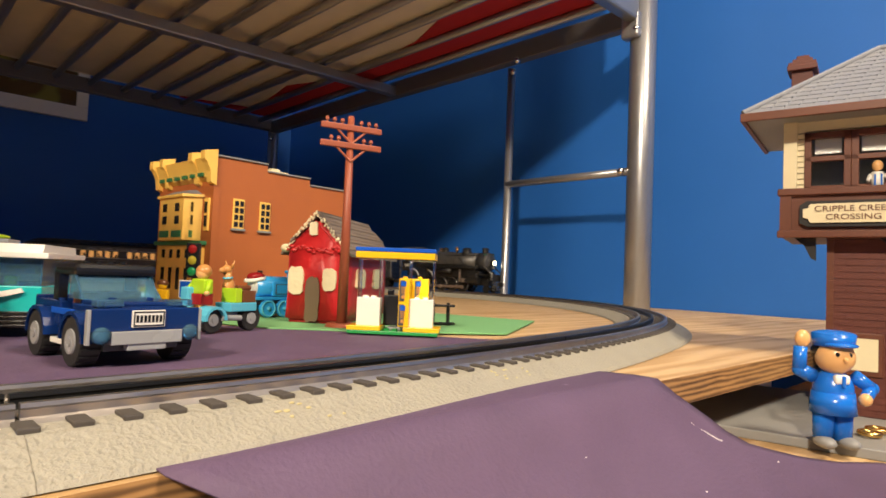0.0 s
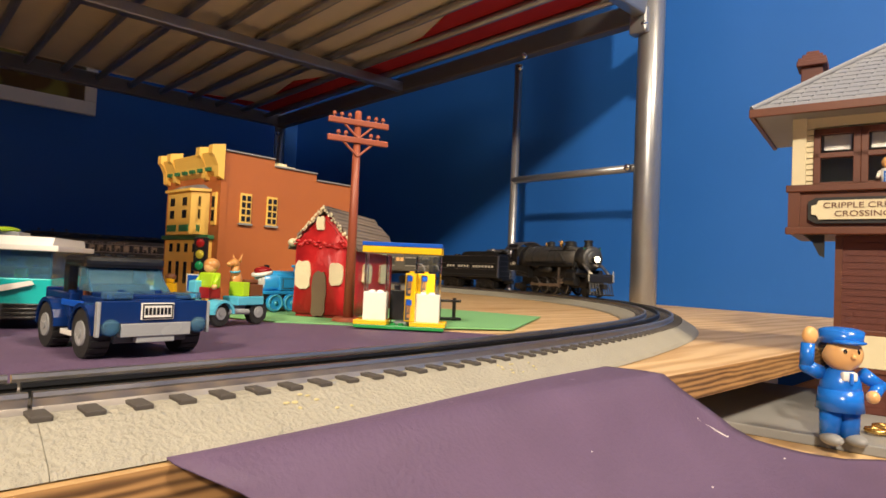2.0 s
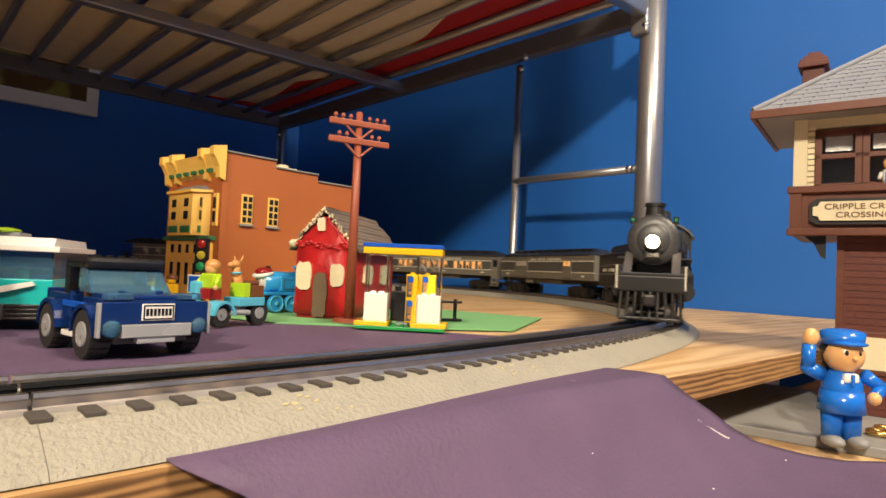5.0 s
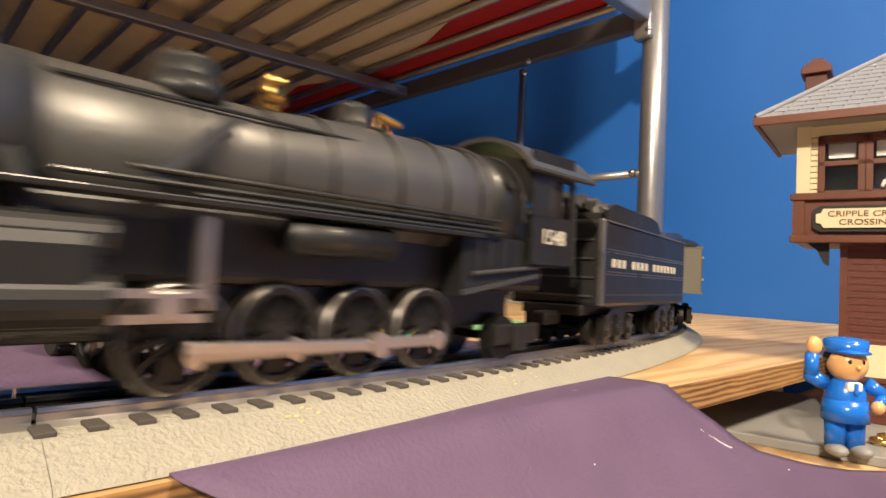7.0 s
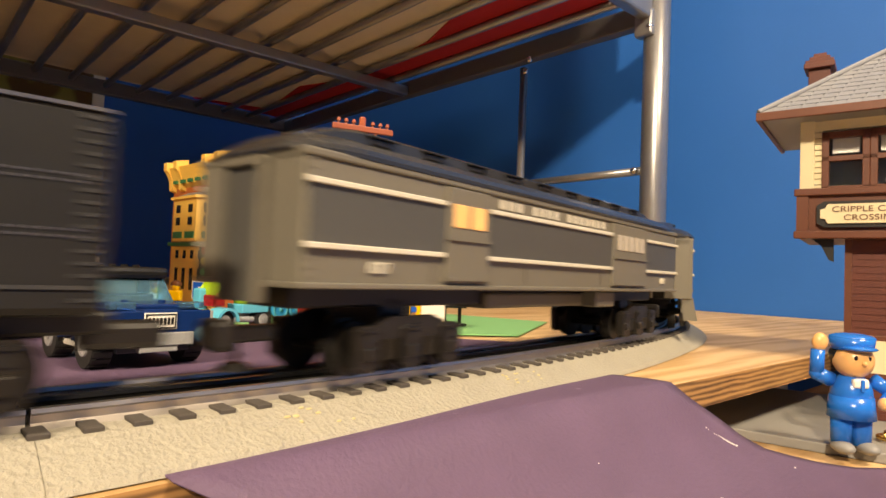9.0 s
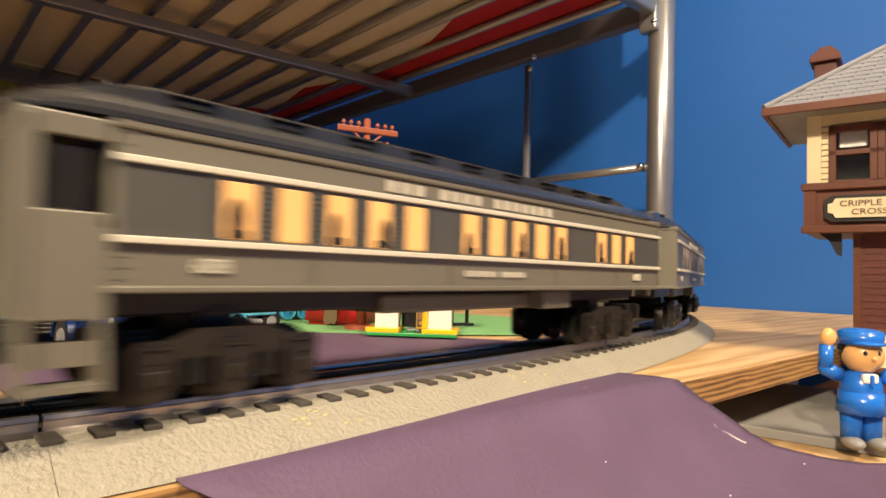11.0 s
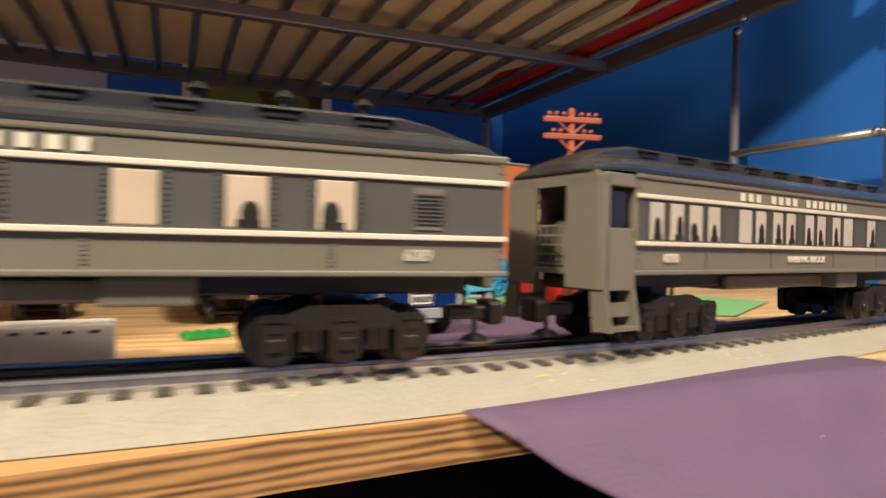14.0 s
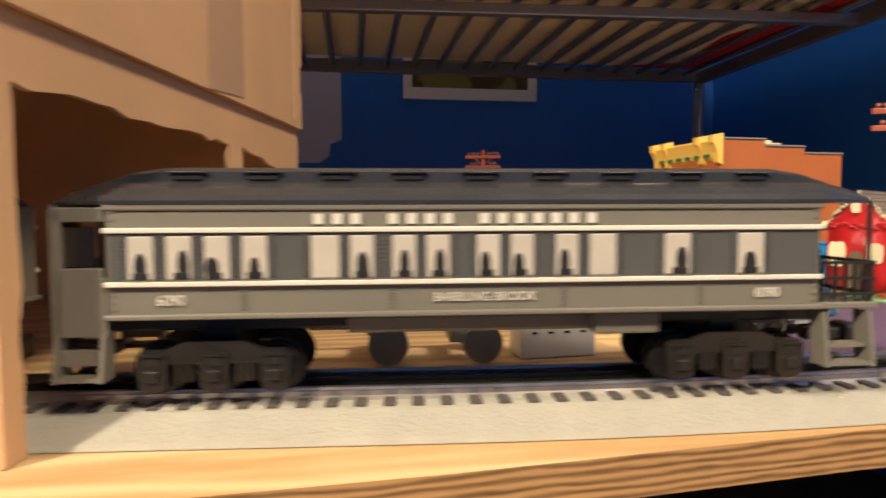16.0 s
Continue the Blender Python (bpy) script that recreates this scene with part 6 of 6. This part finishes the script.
def traffic_light():
    e = thing("toy_traffic_light", pose(0.398, 0.848, 0.0030, 0, 0, -44), "black toy traffic light on a thin pole", "traffic light")
    part("pole", cyl(B(), (0, 0.004, 0), (0, 0.004, 0.084), 0.0022, seg=12), BK_BLACK, e)
    part("foot", cyl(B(), (0, 0.004, 0), (0, 0.004, 0.003), 0.008, seg=18), BK_BLACK, e)
    part("housing", box(B(), (0, 0, 0.0640), (0.0155, 0.008, 0.042), 0.001), BK_BLACK, e)
    for z, c, nm in ((0.0775, (0.30, 0.01, 0.01), "red_lens"), (0.0640, (0.42, 0.34, 0.03), "amber_lens"), (0.0505, (0.01, 0.22, 0.07), "green_lens")):
        mt = mat(nm + "_plastic", c, 0.15, vary=0.02)
        part(nm, ball(B(), (0.0, -0.0040, z), (0.0054, 0.0022, 0.0054), 16), mt, e, "", True)
    sg = part("sign", box(B(), (-0.004, -0.006, 0.0290), (0.018, 0.0012, 0.022), 0.0004), BK_WHITE, e, "white edged blue sign")
    part("sign_face", box(B(), (-0.004, -0.0068, 0.0290), (0.0150, 0.0006, 0.019)), BK_BLUE, sg)
    bm = B()
    prism(bm, [(-0.0095, 0.0225), (0.0015, 0.0225), (-0.004, 0.0335)], "y", -0.0076, -0.0072)
    part("sign_triangle", bm, BK_WHITE, sg)


traffic_light()
for (x, y, hair, top) in ((0.322, 0.782, BK_BROWN, BK_WHITE), (0.372, 0.872, BK_BROWN, BK_YELLOW)):
    mesh_figure("street_figure", pose(x, y, 0.0016, 0, 0, -130), [
        ("box", ((0, 0, 0.008), (0.008, 0.0155, 0.016), 0.001), BK_BLUE),
        ("box", ((0, 0, 0.0225), (0.009, 0.0155, 0.0130), 0.0015), top),
        ("ball", ((0, 0, 0.0335), (0.0052, 0.0052, 0.0056), 14), BK_YELLOW),
        ("ball", ((-0.001, 0, 0.0362), (0.0064, 0.0066, 0.0050), 14), hair)], "small standing plastic figure with brown hair", "toy figure")


# ---- signal tower and waving figure ----
def signal_tower():
    T = pose(0.739, 0.299, -0.0588, 0, 0, -79) @ Matrix.Scale(0.963, 4)
    e = thing("signal_tower", T, "brown brick model signal tower with slate roof", "model building")
    W2, D2 = 0.205, 0.10
    part("base", box(B(), (0.085, 0.01, 0.004), (0.33, 0.26, 0.008), 0.001), STONE_GREY, e, "grey plastic base slab")
    bm = B()
    box(bm, (W2 / 2 + 0.022, D2 / 2 + 0.012, 0.095), (W2 - 0.03, D2 - 0.01, 0.174))
    low = part("lower_storey", bm, TOWER_BRICK, e, "dark red brick lower storey")
    bm = B()
    rnd = random.Random(2)
    for r in range(26):
        z = 0.0115 + r * 0.0064
        for c in range(13):
            x = 0.0395 + (c + 0.5 * (r % 2)) * 0.0125
            if x > 0.037 + W2 - 0.045:
                continue
            box(bm, (x + 0.004, 0.0168, z), (0.0113, 0.0014, 0.0052))
    tagged(part("bricks", bm, TOWER_BRICK, low), kind="stuff")
    for x in (0.0375, 0.2):
        part("corner_board", box(B(), (x, 0.0165, 0.095), (0.006, 0.003, 0.174)), TOWER_BROWN, low)
    fw = part("window", box(B(), (0.062, 0.0148, 0.066), (0.036, 0.003, 0.040), 0.0008), TOWER_BROWN, low)
    part("pane", box(B(), (0.062, 0.0130, 0.066), (0.028, 0.001, 0.030)), CREAM, fw)
    zt = 0.175
    bm = B()
    box(bm, (W2 / 2, D2 / 2, zt + 0.023), (W2 + 0.006, D2 + 0.006, 0.046), 0.001)
    bal = part("skirt_wall", bm, TOWER_BROWN, e, "brown panelled skirting")
    bm = B()
    for x0, x1, z0, z1 in ((-0.004, 0.006, 0, 0.046), (W2 - 0.006, W2 + 0.004, 0, 0.046)):
        box(bm, ((x0 + x1) / 2, -0.0045, zt + (z0 + z1) / 2), (x1 - x0, 0.003, z1 - z0))
    box(bm, (W2 / 2, -0.005, zt + 0.044), (W2 + 0.012, 0.006, 0.007), 0.001)
    box(bm, (W2 / 2, -0.005, zt + 0.003), (W2 + 0.012, 0.006, 0.007), 0.001)
    part("skirt_frame", bm, TOWER_BROWN, bal)
    for x in (0.012, 0.08, 0.15):
        bm = B()
        prism(bm, [(-0.004, zt), (0.014, zt), (0.014, zt - 0.022), (0.010, zt - 0.020), (0.004, zt - 0.007)], "y", 0.0, 0.006)
        part("bracket", bm, BLACK, bal, at=pose(x, 0.006, 0))
    # name board
    bm = B()
    wz, ww = 0.0245, 0.074
    prism(bm, [(-ww / 2 - 0.006, 0.004), (-ww / 2, 0.0), (ww / 2, 0.0), (ww / 2 + 0.006, 0.004), (ww / 2 + 0.006, wz - 0.004), (ww / 2, wz), (-ww / 2, wz), (-ww / 2 - 0.006, wz - 0.004)], "y", -0.0035, 0.0)
    nb = part("board_back", bm, BLACK, e, "", at=pose(0.056, -0.0042, zt + 0.010))
    bm = B()
    w3, z3 = 0.068, 0.0180
    prism(bm, [(-w3 / 2 - 0.006, 0.005), (-w3 / 2 - 0.002, 0.004), (-w3 / 2, 0.0), (w3 / 2, 0.0), (w3 / 2 + 0.002, 0.004), (w3 / 2 + 0.006, 0.005), (w3 / 2 + 0.006, z3 - 0.005), (w3 / 2 + 0.002, z3 - 0.004), (w3 / 2, z3), (-w3 / 2, z3), (-w3 / 2 - 0.002, z3 - 0.004), (-w3 / 2 - 0.006, z3 - 0.005)], "y", -0.0058, -0.0034)
    sb = part("name_board", bm, CREAM, nb, "cream name board with brown lettering", at=pose(0, 0, 0.0035))
    lettering("CRIPPLE CREEK", 0.0074, TOWER_BROWN, nb, pose(0, -0.0062, 0.0163, 90, 0, 0), "board_lettering", stretch=1.22)
    lettering("CROSSING", 0.0074, TOWER_BROWN, nb, pose(0, -0.0062, 0.0085, 90, 0, 0), "board_lettering", stretch=1.22)
    # upper storey: cream walls, brown windows
    z0, z1 = zt + 0.046, zt + 0.114
    bm = B()
    box(bm, (0.004, 0.004, (z0 + z1) / 2), (0.012, 0.012, z1 - z0), 0.0008)
    box(bm, (W2 - 0.004, 0.004, (z0 + z1) / 2), (0.012, 0.012, z1 - z0), 0.0008)
    box(bm, (W2 / 2, 0.006, z1 - 0.005), (W2, 0.008, 0.010))
    box(bm, (0.004, D2 / 2, (z0 + z1) / 2), (0.006, D2, z1 - z0))
    for k in range(11):
        box(bm, (0.0125, 0.004, z0 + 0.003 + 0.0056 * k), (0.008, 0.007, 0.0046))
    up = part("upper_wall", bm, CREAM, e, "cream clapboard upper storey")
    part("back_wall", box(B(), (W2 / 2, D2 - 0.002, (z0 + z1) / 2), (W2, 0.004, z1 - z0)), CREAM, e)
    for x in (0.0350, 0.0730, 0.1110, 0.1490, 0.1830):
        bm = B()
        ww, hh = 0.038, z1 - z0 - 0.012
        zc = z0 + hh / 2
        for dx, dz, sx, sz in ((-ww / 2 + 0.003, 0, 0.006, hh), (ww / 2 - 0.003, 0, 0.006, hh), (0, -hh / 2 + 0.002, ww, 0.004), (0, hh / 2 - 0.003, ww, 0.006), (0, 0.002, ww, 0.005)):
            box(bm, (x + dx, 0.002, zc + dz), (sx, 0.007, sz), 0.0005)
        w = part("window", bm, TOWER_BROWN, e, "brown framed sash window")
        for dz in (-0.013, 0.016):
            part("pane", box(B(), (x, 0.005, zc + dz), (ww - 0.012, 0.0008, 0.024)), CLEAR, w).visible_shadow = False
        part("blind", box(B(), (x, 0.012, zc + 0.019), (ww - 0.016, 0.001, 0.020)), BK_WHITE, w)
    part("upper_floor", box(B(), (W2 / 2, D2 / 2, z0 - 0.001), (W2 - 0.01, D2 - 0.01, 0.002)), TOWER_BROWN, e)
    part("interior", box(B(), (W2 / 2, 0.06, (z0 + z1) / 2), (W2 - 0.02, 0.002, z1 - z0 - 0.002)), STONE_GREY, e)
    # hipped roof
    o = 0.034
    a, b, zr = z1, z1 + 0.077, 0.0
    bm = B()
    P0 = [(-o, -o, a + 0.004), (W2 + o, -o, a + 0.004), (W2 + o, D2 + o, a + 0.004), (-o, D2 + o, a + 0.004)]
    R0 = [(0.075, D2 / 2, b), (W2 - 0.075, D2 / 2, b)]
    v = [bm.verts.new(p) for p in P0 + R0]
    for f in ((0, 1, 5, 4), (1, 2, 5), (2, 3, 4, 5), (3, 0, 4), (3, 2, 1, 0)):
        bm.faces.new([v[i] for i in f])
    roof = part("roof", bm, SLATE, e, "grey hipped slate roof")
    # slates of the front slope
    n = 13
    for r in range(n):
        u0 = r / n
        xl, xr = -o + (0.075 + o) * u0, W2 + o - (0.075 + o) * u0
        y0, z0s = -o + (D2 / 2 + o) * u0, a + 0.004 + (b - a - 0.004) * u0
        c = xl + (0.006 if r % 2 else 0.0)
        bm = B()
        slope = math.atan2(b - a - 0.004, D2 / 2 + o)
        while c + 0.011 < xr:
            box(bm, (c + 0.0058, y0 + 0.0036, z0s + 0.0036), (0.0104, 0.0098, 0.0011), 0, Matrix.Rotation(slope - 0.06, 4, "X"))
            c += 0.0118
        tagged(part("slate_course", bm, SLATE, roof), kind="stuff")
    bm = B()
    for p, q in ((P0[0], R0[0]), (P0[1], R0[1]), (R0[0], R0[1])):
        cyl(bm, (p[0], p[1], p[2] + 0.002), (q[0], q[1], q[2] + 0.002), 0.0026, seg=10)
    part("ridge", bm, SLATE, roof)
    bm = B()
    for c, s in (((W2 / 2, -o, a + 0.001), (W2 + 2 * o + 0.004, 0.004, 0.008)), ((-o, D2 / 2, a + 0.001), (0.004, D2 + 2 * o, 0.008))):
        box(bm, c, s, 0.0006)
    part("fascia", bm, TOWER_BROWN, roof, "brown eaves board")
    part("soffit", box(B(), (W2 / 2, D2 / 2, a + 0.0005), (W2 + 2 * o - 0.004, D2 + 2 * o - 0.004, 0.002)), STONE_GREY, roof)
    bm = B()
    cx, cy = 0.008, 0.070
    b += 0.008
    box(bm, (cx, cy, b - 0.050), (0.020, 0.020, 0.080), 0.0008)
    box(bm, (cx, cy, b - 0.012), (0.028, 0.030, 0.006), 0.001)
    for k, w in enumerate((0.026, 0.019, 0.012)):
        box(bm, (cx, cy, b - 0.0075 + 0.0042 * k), (w, w, 0.0044), 0.0008)
    part("chimney", bm, TOWER_BRICK, e, "red-brown brick chimney")


signal_tower()
_t = pose(0.739, 0.299, -0.0588, 0, 0, -79) @ Matrix.Scale(0.963, 4)
mesh_figure("tower_figure", _t @ pose(0.074, -0.002, 0.2205) @ Matrix.Scale(0.60, 4), [
    ("cyl", ((0, 0, 0.0), (0, 0, 0.024), 0.0085, 0.0080, 14), BK_WHITE),
    ("box", ((-0.003, -0.0080, 0.010), (0.0022, 0.001, 0.020)), FIG_BLUE),
    ("box", ((0.005, -0.0080, 0.010), (0.0022, 0.001, 0.020)), FIG_BLUE),
    ("ball", ((0, 0, 0.034), (0.0076, 0.0076, 0.0088), 14), BK_SKIN),
    ("cyl", ((-0.009, 0, 0.020), (-0.012, -0.006, 0.010), 0.003, 0.0026, 10), BK_WHITE),
    ("cyl", ((0.009, 0, 0.020), (0.019, -0.006, 0.006), 0.003, 0.0026, 10), BK_WHITE)], "small plain figure with blue braces at the tower window", "toy figure")

mesh_figure("conductor_figure", pose(0.626, 0.231, -0.0511, 0, 0, -136) @ Matrix.Scale(0.845, 4), [
    ("ball", ((0.006, 0.010, 0.004), (0.0125, 0.0080, 0.0052), 16), STONE_GREY),
    ("ball", ((0.006, -0.010, 0.004), (0.0125, 0.0080, 0.0052), 16), STONE_GREY),
    ("cyl", ((0.0, 0.008, 0.005), (0.0, 0.0075, 0.036), 0.0078, 0.0090, 18), FIG_BLUE),
    ("cyl", ((0.0, -0.008, 0.005), (0.0, -0.0075, 0.036), 0.0078, 0.0090, 18), FIG_BLUE),
    ("cyl", ((0.0, 0, 0.028), (0.0, 0, 0.046), 0.0185, 0.0165, 26), FIG_BLUE),
    ("ball", ((0.0, 0, 0.047), (0.0150, 0.0162, 0.0190), 24), FIG_BLUE),
    ("box", ((0.0118, 0.0, 0.0580), (0.006, 0.0125, 0.0080), 0.002), BK_WHITE),
    ("box", ((0.0152, 0.0, 0.0565), (0.0030, 0.0028, 0.0100), 0.0008), FIG_BLUE),
    ("ball", ((0.002, 0, 0.0760), (0.0150, 0.0155, 0.0150), 24), BK_SKIN),
    ("ball", ((0.0175, 0.0, 0.0750), (0.0026, 0.0022, 0.0022), 10), BK_SKIN),
    ("ball", ((0.0148, 0.0052, 0.0790), (0.0016, 0.0018, 0.0022), 10), BK_BLACK),
    ("ball", ((0.0148, -0.0052, 0.0790), (0.0016, 0.0018, 0.0022), 10), BK_BLACK),
    ("ball", ((-0.004, 0, 0.0795), (0.0146, 0.0160, 0.0120), 20), BK_BLACK),
    ("cyl", ((0.000, 0, 0.0850), (0.000, 0, 0.0950), 0.0158, 0.0172, 26), FIG_BLUE),
    ("ball", ((0.000, 0, 0.0950), (0.0172, 0.0172, 0.0040), 24), FIG_BLUE),
    ("ball", ((0.010, 0, 0.0868), (0.0130, 0.0135, 0.0026), 20), FIG_BLUE),
    ("cyl", ((0.0, -0.0175, 0.0590), (0.002, -0.030, 0.0640), 0.0064, 0.0058, 16), FIG_BLUE),
    ("ball", ((0.002, -0.030, 0.0640), (0.0058, 0.0058, 0.0058), 14), FIG_BLUE),
    ("cyl", ((0.002, -0.030, 0.0640), (0.002, -0.0290, 0.0840), 0.0056, 0.0054, 16), FIG_BLUE),
    ("ball", ((0.003, -0.0280, 0.0905), (0.0050, 0.0064, 0.0080), 14), BK_SKIN),
    ("cyl", ((0.0, 0.0175, 0.0600), (0.002, 0.0315, 0.0500), 0.0060, 0.0054, 16), FIG_BLUE),
    ("ball", ((0.002, 0.0315, 0.0500), (0.0056, 0.0056, 0.0056), 14), FIG_BLUE),
    ("cyl", ((0.002, 0.0315, 0.0500), (0.010, 0.0215, 0.0430), 0.0052, 0.0048, 16), FIG_BLUE),
    ("ball", ((0.0125, 0.0195, 0.0420), (0.0055, 0.0052, 0.0055), 14), BK_SKIN)], "glossy blue plastic conductor figure with raised arm", "toy figure")

# small brass bits on the tower base
for k, (u, w) in enumerate(((0.055, -0.055), (0.050, -0.075))):
    bm = B()
    torus(bm, (0, 0, 0.003), (0, 0, 1), 0.007, 0.0022, 18, 8)
    ob = thing("brass_ring", _t @ pose(u + 0.02, w, 0.0082), "small brass ring lying on the grey base", "brass ring", "brass rings")
    part("ring", bm, BRASS, ob, "", True)


# ---- loose rolling stock inside the loop ----
def chassis():
    e = thing("bare_wagon_chassis", pose(-0.098, 0.462, 0.0005, 0, 0, -3), "bare silver toy wagon chassis with open wheels", "toy wagon")
    for y in (-0.014, 0.014):
        part("side_bar", box(B(), (0.0, y, 0.026), (0.130, 0.003, 0.005), 0.0008), CHROME, e)
    part("end_plate", box(B(), (-0.02, 0, 0.026), (0.012, 0.030, 0.014), 0.001), BK_DARKGREY, e)
    part("end_plate", box(B(), (0.035, 0, 0.022), (0.010, 0.030, 0.018), 0.001), STONE_GREY, e)
    for x in (-0.012, 0.052):
        for y in (-0.019, 0.019):
            bm = B()
            cyl(bm, (x, y - 0.003, 0.0135), (x, y + 0.003, 0.0135), 0.0135, seg=26)
            cyl(bm, (x, y - 0.004, 0.0135), (x, y + 0.004, 0.0135), 0.006, seg=18)
            part("wheel", bm, STONE_GREY, e, "grey plastic wheel")
    return e


chassis()
wb = thing("white_box", pose(0.008, 0.458, 0.0004, 0, 0, 4), "small white plastic box on the plywood", "box")
part("shell", box(B(), (0, 0, 0.011), (0.056, 0.026, 0.022), 0.0012), BK_WHITE, wb)
for k in range(4):
    part("slot", box(B(), (-0.018 + 0.012 * k, -0.0132, 0.018), (0.004, 0.0006, 0.0016)), BK_BLACK, wb)
gp = thing("green_brick_plate", pose(0.087, 0.529, 0.0004, 0, 0, 20), "small green toy-brick plate", "toy brick")
bm = B()
box(bm, (0, 0, 0.0016), (0.032, 0.016, 0.0032), 0.0003)
studs(bm, -0.012, -0.004, 0.0032, 4, 2)
part("plate", bm, BK_GREEN, gp)


def parked_engine(m, label):
    e = thing("parked_engine", m, label, "toy locomotive", "parked engines")
    bm = B()
    cyl(bm, (0.08, 0, 0.068), (-0.09, 0, 0.068), 0.023, seg=26)
    part("boiler", bm, LOCO_BLACK, e, "", True)
    bm = B()
    cyl(bm, (0.078, 0, 0.068), (0.086, 0, 0.068), 0.0235, 0.019, seg=26)
    ball(bm, (0.086, 0, 0.068), (0.004, 0.012, 0.012), 18)
    part("smokebox_front", bm, LOCO_GREY, e, "", True)
    part("headlamp", cyl(B(), (0.085, 0, 0.070), (0.097, 0, 0.070), 0.006, seg=18), BRASS, e)
    bm = B()
    cyl(bm, (0.062, 0, 0.085), (0.062, 0, 0.112), 0.007, 0.0085, seg=20)
    part("chimney", bm, LOCO_BLACK, e)
    for x in (0.02, -0.03):
        bm = B()
        cyl(bm, (x, 0, 0.085), (x, 0, 0.100), 0.010, seg=20)
        ball(bm, (x, 0, 0.100), (0.010, 0.010, 0.005), 16)
        part("dome", bm, LOCO_BLACK, e, "", True)
    bm = B()
    box(bm, (-0.115, 0, 0.075), (0.05, 0.060, 0.055), 0.002)
    box(bm, (-0.115, 0, 0.105), (0.062, 0.068, 0.005), 0.002)
    part("cab", bm, LOCO_BLACK, e)
    part("frame", box(B(), (-0.02, 0, 0.030), (0.25, 0.028, 0.018), 0.002), BLACK, e)
    part("beam", box(B(), (0.102, 0, 0.034), (0.008, 0.058, 0.014), 0.002), BLACK, e)
    for s in (-1, 1):
        part("running_board", box(B(), (-0.02, s * 0.026, 0.050), (0.22, 0.012, 0.003)), LOCO_BLACK, e)
        part("cylinder", cyl(B(), (0.055, s * 0.027, 0.030), (0.090, s * 0.027, 0.030), 0.010, seg=18), LOCO_BLACK, e)
    for x in (0.03, -0.01, -0.05, -0.10, 0.085):
        r = 0.017 if -0.06 < x < 0.04 else 0.009
        wheelset(e, x, r, name="wheelset")
    return e


parked_engine(pose(0.106, 0.690, 0.0005, 0, 0, -88), "black toy steam engine parked beside the camper van")
parked_engine(pose(-0.038, 0.745, 0.0005, 0, 0, -86), "black toy steam engine parked on bare plywood")


# ---- what moves ----
def lamp_place(t):
    """Place of the headlamp along the line."""
    return float(np.interp(t, HEAD_T, HEAD_S))


HEAD_T = [0.0, 2.0, 3.5, 4.0, 6.5, 7.5, 8.0, 8.5, 9.5, 10.0, 12.5, 13.0, 13.5, 14.0, 14.5, 15.0, 15.5, 16.0]
HEAD_S = [2.982, 2.578, 2.280, 2.165, 1.418, 1.160, 1.023, 0.885, 0.630, 0.492, -0.156, -0.290, -0.432, -0.567, -0.700, -0.826, -0.951, -1.076]


def ride(s, half):
    xa, ya, _ = on_line(s - half)
    xb, yb, _ = on_line(s + half)
    return Matrix.Translation(((xa + xb) / 2, (ya + yb) / 2, RAIL_Z)) @ Matrix.Rotation(math.atan2(ya - yb, xa - xb), 4, "Z")


def motions():
    times = [0.1 * k for k in range(161)]
    fleet = [(ENGINE, 0.171, 0.055), (TENDER, 0.487, 0.066)] + [(c, 0.856 + 0.450 * k + (0.006, 0.0, 0.0, 0.0)[k], 0.142 if k < 3 else 0.125) for k, c in enumerate(CARS)]
    for ob, back, half in fleet:
        walk(ob, [(t, ride(lamp_place(t) + back, half)) for t in times])
    fine = [k / 30 for k in range(0, 481, 1)]
    for w, x in DRIVERS:
        walk(w, [(t, Matrix.Translation((x, 0, 0.017 * TALL_ENGINE)) @ Matrix.Rotation((3.13 - lamp_place(t)) / (0.017 * TALL_ENGINE), 4, "Y")) for t in fine])
    for r, s, ph in RODS:
        rows = []
        for t in fine:
            a = (3.13 - lamp_place(t)) / (0.017 * TALL_ENGINE) + ph
            rows.append((t, Matrix.Translation((0.0075 * math.cos(a), 0, 0.017 * TALL_ENGINE - 0.0075 * math.sin(a)))))
        walk(r, rows)


motions()
